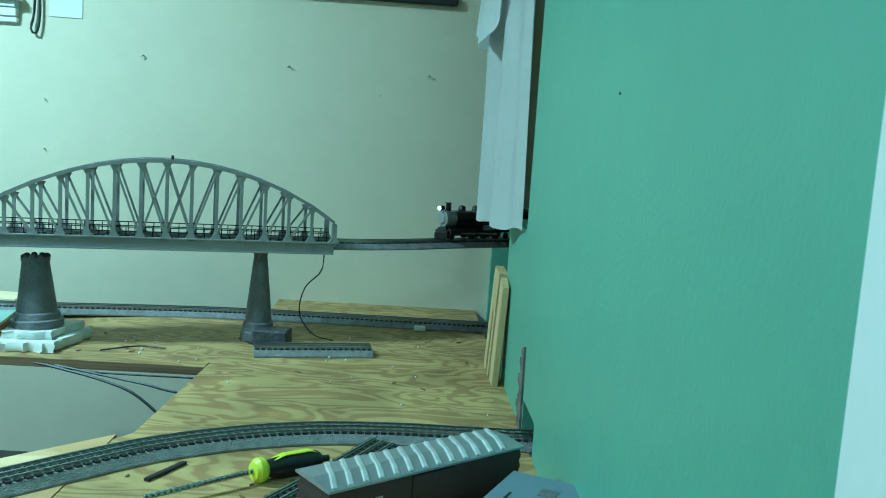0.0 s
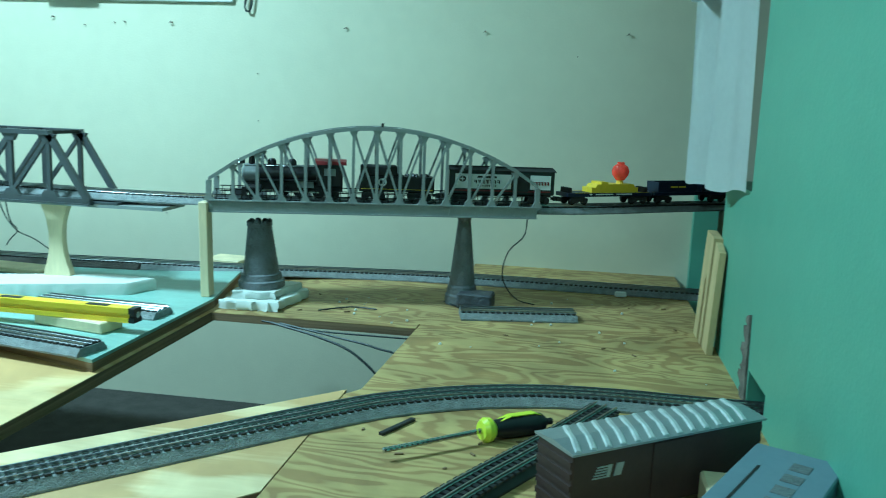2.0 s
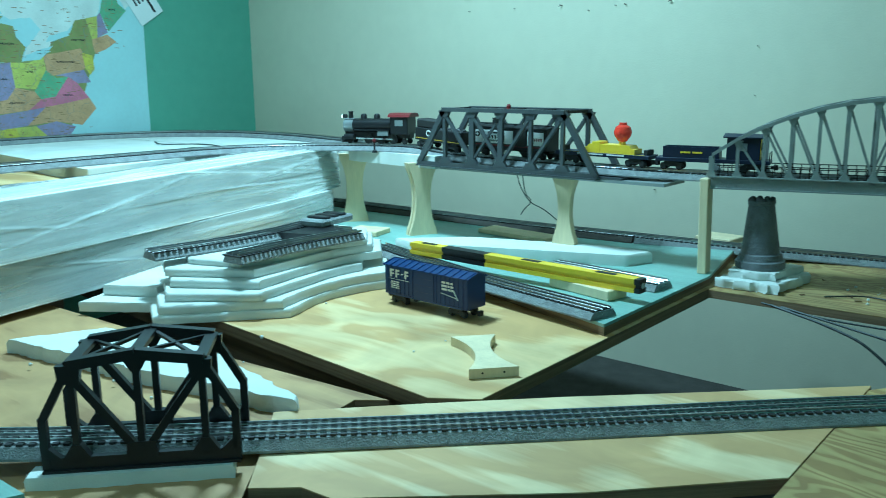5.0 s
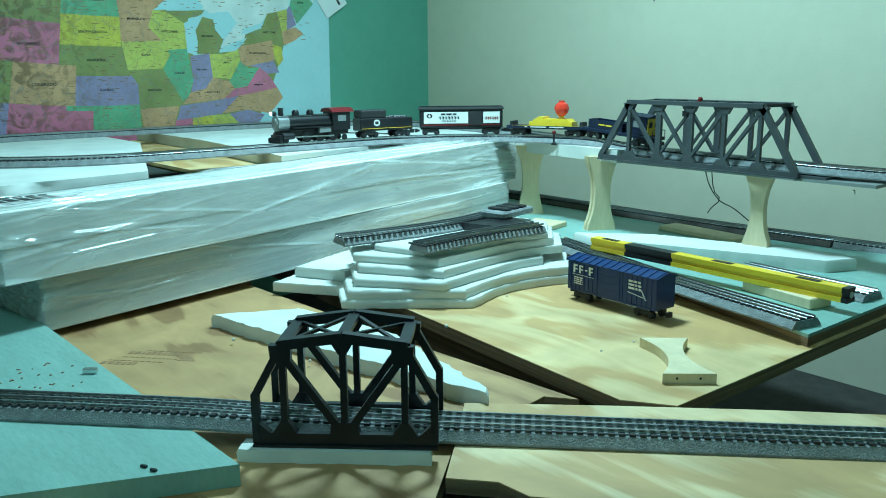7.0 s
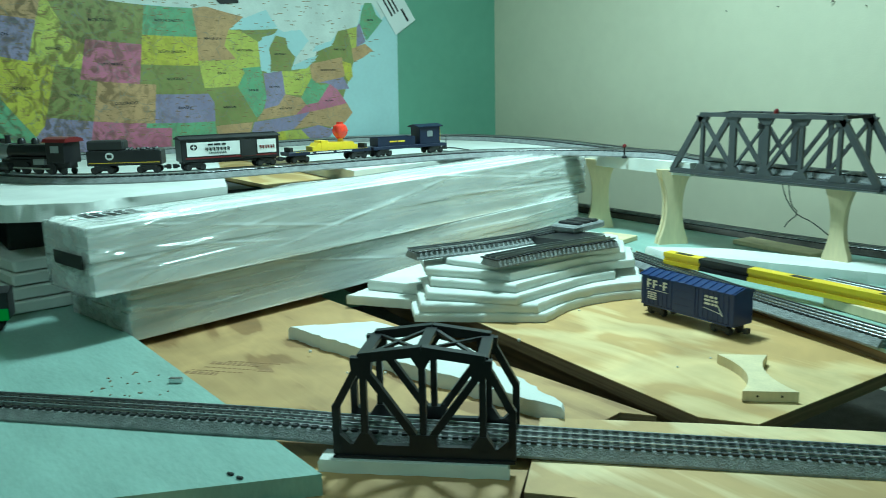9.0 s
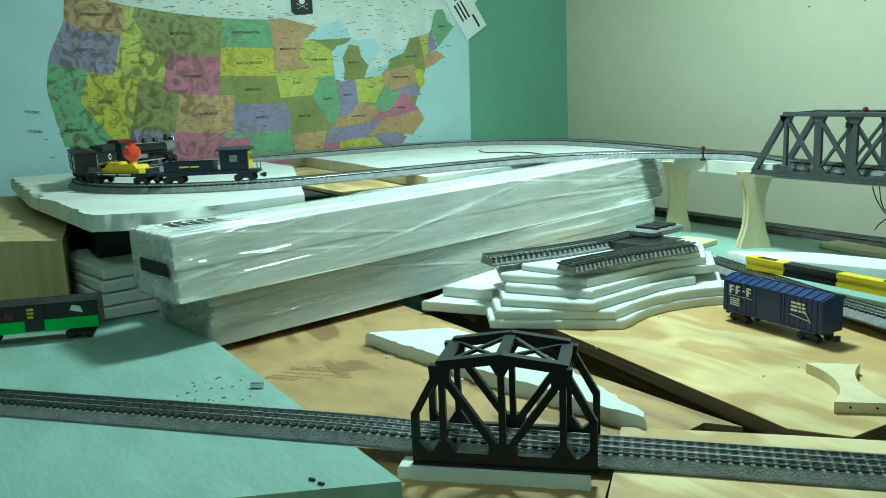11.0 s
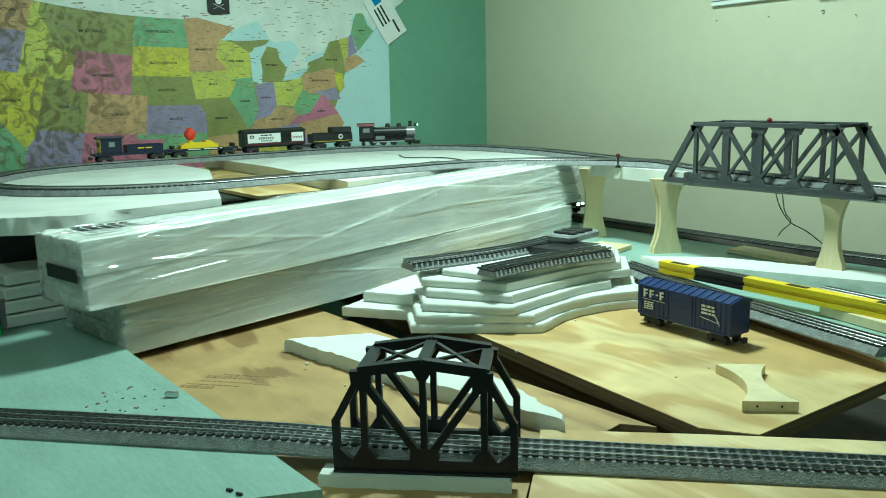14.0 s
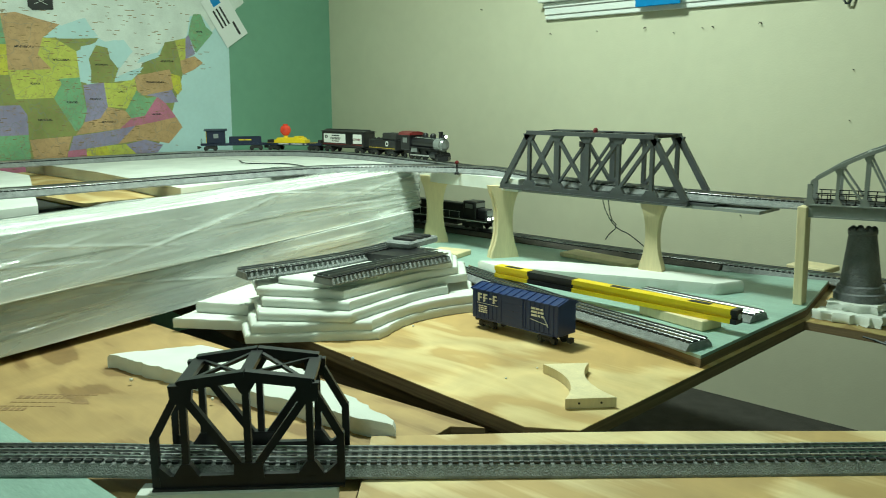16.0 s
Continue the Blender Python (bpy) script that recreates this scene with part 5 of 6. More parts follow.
def diesel():
    top = thing("diesel_locomotive", "black toy diesel locomotive with lit white headlamps", "toy locomotive")
    bm = B()
    soft_box(bm, -0.19, 0.06, -0.017, 0.017, 0.03, 0.078, 0.003)
    part("hood", bm, "black", top)
    bm = B()
    soft_box(bm, 0.06, 0.115, -0.025, 0.025, 0.03, 0.089, 0.003)
    part("cab", bm, "black", top)
    bm = B()
    soft_box(bm, 0.115, 0.155, -0.016, 0.016, 0.03, 0.066, 0.004)
    part("nose", bm, "black", top)
    bm = B()
    box(bm, -0.2, 0.165, -0.027, 0.027, 0.024, 0.031)
    part("walkway", bm, "black_matt", top)
    for s in (-1, 1):
        bm = B()
        box(bm, -0.2, 0.165, s * 0.0272 - 0.0005, s * 0.0272 + 0.0005, 0.026, 0.029)
        part("stripe", bm, "white", top, "thin white sill stripe")
        bm = B()
        box(bm, 0.072, 0.104, s * 0.0252 - 0.0006, s * 0.0252 + 0.0006, 0.066, 0.080)
        part("side_window", bm, "grey_front", top)
        bm = B()
        rod(bm, (0.16, s * 0.012, 0.036), (0.1655, s * 0.012, 0.036), 0.0045, 10)
        part("headlamp", bm, "lamp", top, "lit white headlamp")
        bm = B()
        for k in range(6):
            rod(bm, (-0.18 + k * 0.045, s * 0.026, 0.03), (-0.18 + k * 0.045, s * 0.026, 0.052), 0.0008, 5)
        rod(bm, (-0.18, s * 0.026, 0.052), (0.05, s * 0.026, 0.052), 0.0008, 5)
        part("handrail", bm, "white", top)
    bm = B()
    box(bm, 0.1153, 0.1163, -0.021, 0.021, 0.069, 0.083)
    part("windscreen", bm, "grey_front", top, "grey windscreen")
    bm = B()
    box(bm, 0.1548, 0.157, -0.014, 0.014, 0.045, 0.062)
    part("nose_panel", bm, "silver", top, "pale nose panel")
    bm = B()
    box(bm, -0.08, 0.03, -0.02, 0.02, 0.008, 0.024)
    part("fuel_tank", bm, "black_matt", top)
    for x in (-0.14, 0.1):
        bm = B()
        for s in (-1, 1):
            box(bm, x - 0.045, x + 0.045, s * 0.0215 - 0.002, s * 0.0215 + 0.002, 0.007, 0.022)
        part("truck_frame", bm, "black_matt", top)
        wheel_set(top, (x - 0.03, x, x + 0.03), 0.0095)
    return top


def blue_car():
    top = thing("blue_boxcar", "blue toy boxcar with bold white print on the plywood", "toy boxcar", pose(-1.195, 1.150, 0.0015, 0, 0, -2.0) @ Matrix.Scale(0.90, 4))
    bm = B()
    soft_box(bm, -0.122, 0.122, -0.030, 0.030, 0.022, 0.088, 0.0015)
    part("body", bm, "blue", top)
    bm = B()
    prism(bm, [(-0.033, 0.0865), (0.033, 0.0865), (0.033, 0.089), (0.0, 0.098), (-0.033, 0.089)], -0.125, 0.125, "x")
    part("roof", bm, "blue", top)
    for k in range(13):
        x = -0.12 + k * 0.02
        bm = B()
        prism(bm, [(-0.0335, 0.089), (0.0, 0.0983), (0.0335, 0.089), (0.0335, 0.0905), (0.0, 0.0998), (-0.0335, 0.0905)], x - 0.001, x + 0.001, "x")
        part("roof_rib", bm, "blue", top)
    for s in (-1, 1):
        y = s * 0.0302
        bm = B()
        box_ribs(bm, -0.11, -0.035, y, s, 0.026, 0.086, 0.0125)
        box_ribs(bm, 0.035, 0.11, y, s, 0.026, 0.086, 0.0125)
        part("side_ribs", bm, "blue", top)["kind"] = "stuff"
        bm = B()
        box(bm, -0.028, 0.028, y - 0.0012, y + 0.0012, 0.026, 0.086)
        for z in (0.04, 0.055, 0.07):
            box(bm, -0.026, 0.026, y - 0.0018, y + 0.0018, z, z + 0.0015)
        part("door", bm, "blue", top)
        bm = B()
        box(bm, -0.11, 0.11, y - 0.0015, y + 0.0015, 0.022, 0.026)
        part("sill", bm, "blue", top)
    for a, b, k in ((-0.104, -0.071, 2), (-0.059, -0.043, 1)):
        bm = B()
        letter_blocks(bm, a, b, 0.063, 0.081, -0.0322, k)
        part("print_bar", bm, "white", top, "bold white print blocks")
    bm = B()
    box(bm, -0.068, -0.062, -0.0325, -0.0316, 0.0705, 0.0735)
    part("print_bar", bm, "white", top)
    bm = B()
    box(bm, -0.105, -0.043, -0.0324, -0.0316, 0.0585, 0.0595)
    part("lettering_rule", bm, "white", top)
    bm = B()
    bars(bm, -0.10, -0.075, 0.036, 0.054, -0.0318, 4, 7)
    part("print_bar", bm, "white", top, "small unreadable white print")
    bm = B()
    bars(bm, 0.052, 0.085, 0.054, 0.076, -0.0318, 3, 9)
    part("print_bar", bm, "white", top, "white script print")
    bm = B()
    beam(bm, (0.05, -0.0318, 0.050), (0.095, -0.0318, 0.044), 0.001, 0.0018, (0, 1, 0))
    beam(bm, (0.085, -0.0318, 0.060), (0.098, -0.0318, 0.040), 0.001, 0.003, (0, 1, 0))
    part("print_bar", bm, "white", top)
    bm = B()
    box(bm, -0.118, 0.118, -0.01, 0.01, 0.016, 0.022)
    part("underframe", bm, "black_matt", top)
    truck(top, 0.085), truck(top, -0.085)
    coupler(top, 0.122, 1), coupler(top, -0.122, -1)


def brown_car():
    top = thing("brown_boxcar", "dark brown toy boxcar with a silver diagonal-ribbed roof", "toy boxcar", pose(0.027, 0.937, 0.001, 0, 0, 36.5))
    bm = B()
    soft_box(bm, -0.138, 0.138, -0.033, 0.033, 0.020, 0.098, 0.0015)
    part("body", bm, "brown", top)
    for e in (-1, 1):
        for z in (0.03, 0.043, 0.056, 0.069, 0.082):
            bm = B()
            box(bm, e * 0.1385 - 0.0016, e * 0.1385 + 0.0016, -0.031, 0.031, z, z + 0.007)
            part("end_rib", bm, "brown", top)
    bm = B()
    prism(bm, [(-0.036, 0.097), (0.036, 0.097), (0.036, 0.0995), (0.0, 0.1035), (-0.036, 0.0995)], -0.141, 0.141, "x")
    part("roof", bm, "silver", top, "silver painted roof")
    for k in range(13):
        x = -0.122 + k * 0.0200
        bm = B()
        for dx in (0.004,):
            pts, _ = path_points([(x + dx - 0.014, -0.033, 0.1002), (x + dx - 0.004, -0.012, 0.1028), (x + dx + 0.004, 0.008, 0.1030), (x + dx + 0.016, 0.033, 0.1002)], 0.006)
            sweep(bm, pts, [(-0.0042, -0.001), (0.0042, -0.001), (0.0020, 0.0017), (-0.0020, 0.0017)])
        part("roof_rib", bm, "rib_silver", top, "bright diagonal roof rib")
    bm = B()
    box(bm, -0.03, 0.03, -0.0345, -0.0325, 0.024, 0.094)
    part("door", bm, "brown", top)
    bm = B()
    for k in range(5):
        box(bm, -0.112 + 0.0015 * k, -0.090, -0.0338, -0.0329, 0.066 + 0.003 * k, 0.0676 + 0.003 * k)
    prism(bm, [(-0.094, 0.066), (-0.089, 0.066), (-0.086, 0.080), (-0.091, 0.080)], -0.0339, -0.0330, "y")
    prism(bm, [(-0.084, 0.066), (-0.074, 0.066), (-0.070, 0.080), (-0.080, 0.080)], -0.0339, -0.0330, "y")
    part("emblem", bm, "silver", top, "striped pale emblem")
    bm = B()
    box(bm, -0.13, 0.13, -0.012, 0.012, 0.014, 0.02)
    part("underframe", bm, "black_matt", top)
    truck(top, 0.1), truck(top, -0.1)


def green_car():
    top = thing("green_boxcar", "black and lime green toy boxcar on the teal board", "toy boxcar", pose(-1.960, -0.027, 0.0205, 0, 0, 72.7))
    bm = B()
    soft_box(bm, -0.125, 0.125, -0.029, 0.029, 0.022, 0.075, 0.0015)
    part("body", bm, "black", top)
    bm = B()
    box(bm, -0.124, 0.124, -0.0302, -0.0288, 0.022, 0.044)
    part("lower_panel", bm, "lime", top, "lime green lower panel")
    bm = B()
    box(bm, -0.006, 0.028, -0.0312, -0.0285, 0.024, 0.072)
    part("door", bm, "black_matt", top)
    bm = B()
    bars(bm, 0.0, 0.012, 0.046, 0.068, -0.0316, 3, 2)
    part("print_bar", bm, "yellow", top)
    bm = B()
    prism(bm, [(0.075, 0.058), (0.098, 0.052), (0.094, 0.064), (0.08, 0.068)], -0.0306, -0.0285, "y")
    part("emblem", bm, "white", top, "pale wing emblem")
    for k in range(4):
        bm = B()
        box(bm, -0.105 + k * 0.022, -0.09 + k * 0.022, -0.0304, -0.0285, 0.05, 0.062)
        part("print_bar", bm, "red", top)
    bm = B()
    prism(bm, [(-0.031, 0.0745), (0.031, 0.0745), (0.0, 0.082)], -0.127, 0.127, "x")
    part("roof", bm, "black_matt", top)
    truck(top, 0.085), truck(top, -0.085)


blue_car()
brown_car()
green_car()

def lengthen(top, k):
    """Draw a car out along its track; wheels and lamps keep their roundness."""
    for ob in top.children_recursive:
        xs = [v.co.x for v in ob.data.vertices]
        mid = (min(xs) + max(xs)) / 2
        rigid = "wheel" in ob.name or "dome" in ob.name or "chimney" in ob.name or "lamp" in ob.name
        for v in ob.data.vertices:
            v.co.x = v.co.x + mid * (k - 1) if rigid else v.co.x * k


ENGINE, TENDER, BILLBOARD, BEACON, CABOOSE, DIESEL = steam_engine(), tender(), billboard_car(), beacon_car(), work_caboose(), diesel()
lengthen(ENGINE, 1.16)
lengthen(TENDER, 1.08)


# ---- loose things on the table ----
def bone():
    bm = B()
    pts = []
    L = 0.165
    for k in range(13):
        v = k / 12
        w = 0.030 + (0.078 - 0.030) * abs(2 * v - 1) ** 2.0
        pts.append((w / 2, v * L))
    prism(bm, [(-a, b) for a, b in pts] + [(a, b) for a, b in pts[::-1]], 0, 0.0155)
    top = thing("wooden_pier", "spare pine hourglass pier lying flat on the plywood", "pier", pose(-0.873, 0.915, 0.0005, 0, 0, 49), group="wooden piers")
    part("board", bm, "pine", top)
    for x in (-0.018, 0.016):
        bm = B()
        rod(bm, (x, -0.0006, 0.008), (x, 0.002, 0.008), 0.0018, 10)
        part("screw_hole", bm, "black_matt", top, "dark drilled screw hole")


bone()


def spirit_level():
    L = 0.60
    top = thing("spirit_level", "yellow and black spirit level lying along the track", "spirit level", pose(-1.155, 1.372, 0.043, 0, 0, -1.5))
    for x0, x1, m_ in ((-L / 2, -0.20, "yellow"), (-0.20, -0.075, "black"), (-0.075, L / 2 - 0.012, "yellow"), (L / 2 - 0.012, L / 2, "black")):
        bm = B()
        for z0, z1, w in ((0.0, 0.009, 0.013), (0.009, 0.017, 0.009), (0.017, 0.027, 0.013)):
            box(bm, x0, x1, -w, w, z0, z1)
        part("section" if m_ == "yellow" else "end_cap", bm, m_, top)
    for x in (-0.25, 0.04, 0.22):
        bm = B()
        box(bm, x - 0.022, x + 0.022, -0.007, 0.007, 0.0272, 0.0278)
        part("vial_slot", bm, "black_matt", top, "dark vial slot")
    bm = B()
    rod(bm, (L / 2 - 0.0005, 0, 0.014), (L / 2 + 0.0008, 0, 0.014), 0.006, 10)
    part("hang_hole", bm, "white", top)


spirit_level()
bm = B()
soft_box(bm, -0.10, 0.06, -0.028, 0.028, 0.0, 0.0205, 0.002)
ob = tagged(part("wood_block", bm, "pine"), "short bare pine block under the level", "wood block")
ob.matrix_world = pose(-0.965, 1.375, TG + 0.0003, 0, 0, -12)
bm = B()
soft_box(bm, -0.12, 0.12, -0.035, 0.035, 0.0, 0.012, 0.002)
ob = tagged(part("wood_slab", bm, "pine"), "thin pine slab lying on the teal board", "wood slab")
ob.matrix_world = pose(-1.44, 1.79, TG + 0.0003, 0, 0, -6)
for x, y, a in ((-1.80, 1.57, 14), (-0.98, 2.05, -6)):
    bm = B()
    soft_box(bm, -0.05, 0.05, -0.04, 0.04, 0.0, 0.014, 0.002)
    ob = tagged(part("wood_slab", bm, "pine"), "small pine offcut lying on the teal board", "wood slab")
    ob.matrix_world = pose(x, y, TG + 0.0003, 0, 0, a)


def screwdriver():
    top = thing("screwdriver", "neon yellow and black screwdriver with a fluted steel shank", "screwdriver", pose(-0.187, 1.073, 0.017, 0, 2, 38))
    bm = B()
    prof = [(0.0, 0.0), (0.013, 0.0), (0.0175, 0.006), (0.0165, 0.014), (0.012, 0.019), (0.0, 0.019)]
    lathe(bm, prof, (0, 0), 18)
    for v in bm.verts:
        v.co = Vector((v.co.z, v.co.x, v.co.y))
    smooth(part("collar", bm, "neon", top, "neon yellow flared collar"))
    bm = B()
    prof = [(0.0, 0.017), (0.011, 0.017), (0.0155, 0.04), (0.0165, 0.075), (0.0145, 0.097), (0.010, 0.104), (0.0, 0.105)]
    lathe(bm, prof, (0, 0), 12)
    for v in bm.verts:
        v.co = Vector((v.co.z, v.co.x, v.co.y))
    smooth(part("handle", bm, "black", top, "black rubber handle"))
    bm = B()
    prism(bm, [(0.028, 0.012), (0.045, 0.0158), (0.085, 0.0158), (0.098, 0.0125), (0.085, 0.0172), (0.045, 0.0172)], -0.0055, 0.0055, "y")
    part("grip_insert", bm, "neon", top, "neon yellow grip insert")
    bm = B()
    lathe(bm, [(0.0, 0.0)] + [(0.0040 if k % 2 else 0.0034, 0.0038 * k) for k in range(40)] + [(0.0, 0.150)], (0, 0), 10)
    for v in bm.verts:
        v.co = Vector((0.002 - v.co.z, v.co.x, v.co.y - 0.053 * v.co.z))
    part("shank", bm, "steel", top, "fluted bright steel shank")
    bm = B()
    rod(bm, (0.104, 0, 0), (0.118, 0, 0), 0.005, 8)
    part("end_loop", bm, "black", top)


screwdriver()
bm = B()
beam(bm, (-0.325, 1.062, 0.0025), (-0.292, 1.128, 0.0025), 0.007, 0.004)
tagged(part("stick", bm, "black_matt"), "short dark stick on the plywood", "stick")


def carton():
    top = thing("carton", "blue-grey printed carton leaning beside the brown boxcar", "carton", pose(0.135, 0.86, 0.0, 0, 0, 62))
    bm = B()
    soft_box(bm, -0.16, 0.085, -0.06, 0.035, 0.055, 0.085, 0.0015)
    part("body", bm, "grey_box", top)
    bm = B()
    box(bm, -0.10, 0.02, 0.012, 0.015, 0.0852, 0.0857)
    part("print_bar", bm, "black_matt", top, "dark printed line")
    bm = B()
    for k in range(5):
        box(bm, 0.03 - k * 0.034, 0.052 - k * 0.034, -0.034, -0.014, 0.0852, 0.0856)
    part("print_bar", bm, "tower_grey", top, "unreadable printed letters as bars")


carton()
bm = B()
soft_box(bm, 0.08, 0.19, 0.72, 0.93, 0.0005, 0.0545, 0.003)
tagged(part("wood_block", bm, "pine"), "pale wood block below the carton", "wood block")

# plank with a slot leaning on the partition
top = thing("slotted_plank", "pine plank with a routed slot leaning on the partition", "plank", pose(0.183, 1.72, 0.0, 0, 2.5, 0))
bm = B()
slot = [(0.0, 0.0), (0.045, 0.0), (0.042, 0.20), (0.038, 0.222), (-0.050, 0.217), (-0.050, 0.0), (-0.028, 0.0), (-0.026, 0.12), (-0.016, 0.14), (-0.006, 0.12)]
prism(bm, slot, 0.0, 0.018, "x")
part("board", bm, "wood_dark", top)
bm = B()
prism(bm, [(-0.062, 0.0), (-0.12, 0.0), (-0.118, 0.20), (-0.062, 0.212)], 0.002, 0.014, "x")
part("side_strip", bm, "wood_dark", top)


# white cloth hung over the opening
def cloth():
    bm = B()
    nu, nv = 40, 26
    grid = []
    for i in range(nu + 1):
        row = []
        u = i / nu
        for j in range(nv + 1):
            v = j / nv
            y = 1.465 + (0.50 + 0.06 * (1 - v)) * u + 0.03 * v * u
            fold = 0.016 * math.sin(u * 13 + 0.8 * v) + 0.010 * math.sin(u * 29 + 2 * v) * (1 - 0.4 * v)
            x = 0.186 - 0.014 * u + fold * (0.4 + 0.6 * v)
            z = 0.99 - (0.99 - (0.326 - 0.03 * u)) * v + 0.004 * math.sin(u * 21) * v
            if u > 0.72:
                z += 0.10 * ((u - 0.72) / 0.28) ** 1.5 * v
                x -= 0.012 * (u - 0.72) / 0.28
            row.append(bm.verts.new((x, y, z)))
        grid.append(row)
    for a, b in zip(grid, grid[1:]):
        for j in range(nv):
            bm.faces.new((a[j], b[j], b[j + 1], a[j + 1]))
    geom = bmesh.ops.solidify(bm, geom=bm.faces[:], thickness=0.003)
    top = thing("hanging_cloth", "white cotton cloth hanging over the track opening", "cloth")
    smooth(part("drape", bm, "cloth", top), 1.5)
    bm = B()
    nu, nv = 24, 12
    grid = []
    for i in range(nu + 1):
        u = i / nu
        row = []
        for j in range(nv + 1):
            v = j / nv
            row.append(bm.verts.new((0.150 + 0.016 * math.sin(u * 9 + v) - 0.012 * v, 1.60 + 0.42 * u - 0.10 * v * (u - 0.4), 0.99 - (0.26 + 0.05 * math.sin(u * 3.1)) * v)))
        grid.append(row)
    for a, b in zip(grid, grid[1:]):
        for j in range(nv):
            bm.faces.new((a[j], b[j], b[j + 1], a[j + 1]))
    bmesh.ops.solidify(bm, geom=bm.faces[:], thickness=0.004)
    smooth(part("upper_fold", bm, "cloth", top, "bunched upper fold of the cloth"), 1.5)
    bm = B()
    rod(bm, (0.178, 1.44, 0.995), (0.178, 2.32, 0.995), 0.006, 10)
    part("rod", bm, "trim", top, "thin curtain rod")


cloth()


# cables
def cable(name, ctrl, r, label):
    pts, _ = path_points(ctrl, 0.015)
    bm = B()
    tube(bm, pts, r)
    return tagged(part(name, bm, "cable"), label, "cable")


cable("cable", [(-0.70, 1.625, -0.012), (-0.58, 1.60, -0.03), (-0.50, 1.58, -0.055), (-0.43, 1.56, -0.12), (-0.40, 1.55, -0.25)], 0.0028, "black cable sagging under the table edge")
cable("cable", [(-0.68, 1.625, -0.012), (-0.55, 1.60, -0.025), (-0.46, 1.58, -0.035), (-0.40, 1.57, -0.06), (-0.38, 1.55, -0.2)], 0.0024, "black cable sagging under the table edge")
cable("cable", [(-0.72, 1.625, -0.010), (-0.60, 1.618, -0.020), (-0.45, 1.62, -0.022), (-0.395, 1.62, -0.022)], 0.002, "black cable along the table edge")
cable("wire", [(-0.185, 1.86, 0.208), (-0.19, 1.855, 0.17), (-0.225, 1.86, 0.13), (-0.235, 1.865, 0.07), (-0.205, 1.88, 0.02), (-0.16, 1.90, 0.003)], 0.0016, "thin dark wire hanging from the arch bridge")
cable("wire", [(-1.385, 1.70, 0.21), (-1.37, 1.70, 0.17), (-1.34, 1.70, 0.135), (-1.30, 1.70, 0.12), (-1.25, 1.70, 0.09), (-1.22, 1.69, 0.075)], 0.0014, "thin dark wire hanging under the truss bridge")
cable("wire", [(-1.36, 1.69, 0.21), (-1.35, 1.69, 0.16), (-1.335, 1.695, 0.138), (-1.36, 1.70, 0.115), (-1.37, 1.70, 0.10)], 0.0014, "thin dark wire hanging under the truss bridge")
cable("wire", [(-2.75, 1.50, ZL + 0.002), (-2.6, 1.44, ZL + 0.004), (-2.5, 1.52, ZL + 0.003), (-2.35, 1.50, ZL + 0.002)], 0.002, "dark wire lying on the foam inside the loop")
cable("wire", [(-0.62, 1.70, 0.003), (-0.56, 1.75, 0.003), (-0.50, 1.745, 0.003)], 0.0018, "short dark wire on the plywood")
cable("wire", [(-0.37, 1.87, 0.003), (-0.30, 1.80, 0.004), (-0.22, 1.79, 0.003), (-0.20, 1.74, 0.003)], 0.0016, "thin wire on the plywood by the tower")
bm = B()
beam(bm, (-2.30, 1.20, ZL + 0.004), (-2.36, 1.40, ZL + 0.004), 0.012, 0.008)
tagged(part("rail_offcut", bm, "steel"), "loose rail offcut on the foam inside the loop", "rail offcut")


def signal():
    top = thing("signal_post", "small black signal post with a red lamp by the track", "toy signal", pose(-1.83, 1.635, ZL - 0.0005))
    bm = B()
    lathe(bm, [(0, 0), (0.008, 0), (0.007, 0.005), (0.0025, 0.008), (0.0025, 0.030), (0, 0.030)], (0, 0), 10)
    part("post", bm, "black", top)
    bm = B()
    ball(bm, (0, 0, 0.034), 0.0058, 10)
    part("lamp", bm, "red", top, "red signal lamp")


signal()
rng = random.Random(11)
bm = B()
for k in range(60):
    x, y = rng.choice([(rng.uniform(-0.36, 0.18), rng.uniform(1.4, 2.0)), (rng.uniform(-1.5, -1.0), rng.uniform(0.45, 1.1)), (rng.uniform(-0.8, -0.4), rng.uniform(1.65, 1.9))])
    ball(bm, (x, y, 0.001), rng.uniform(0.0012, 0.0035), 6)
tagged(part("foam_crumbs", bm, "foam"), "white foam crumbs scattered on the plywood", "crumbs", kind="stuff")
bm = B()
for k in range(22):
    x, y = rng.choice([(rng.uniform(-0.34, 0.15), rng.uniform(1.35, 2.0)), (rng.uniform(-0.36, -0.1), rng.uniform(0.95, 1.15)), (rng.uniform(-0.75, -0.45), rng.uniform(1.66, 1.95))])
    beam(bm, (x, y, 0.0012), (x + rng.uniform(-0.012, 0.012), y + rng.uniform(-0.01, 0.01) + 0.002, 0.0012), 0.003, 0.002)
tagged(part("wood_chips", bm, "ply_edge"), "dark wood chips scattered on the plywood", "chips", kind="stuff")
bm = B()
for k in range(26):
    x, y = rng.uniform(-1.52, -1.38), rng.uniform(0.13, 0.245)
    beam(bm, (x, y, 0.0196), (x + rng.uniform(-0.005, 0.005), y + rng.uniform(0.001, 0.004), 0.0196), 0.002, 0.0012)
tagged(part("wood_chips", bm, "ply_edge"), "dark wood chips scattered on the teal board", "chips", kind="stuff")
bm = B()
soft_box(bm, -0.010, 0.010, -0.004, 0.004, 0, 0.008, 0.001)
ob = tagged(part("metal_clip", bm, "steel"), "small grey metal clip at the board edge", "clip")
ob.matrix_world = pose(-1.432, 0.245, 0.0195, 0, 0, 50)
bm = B()
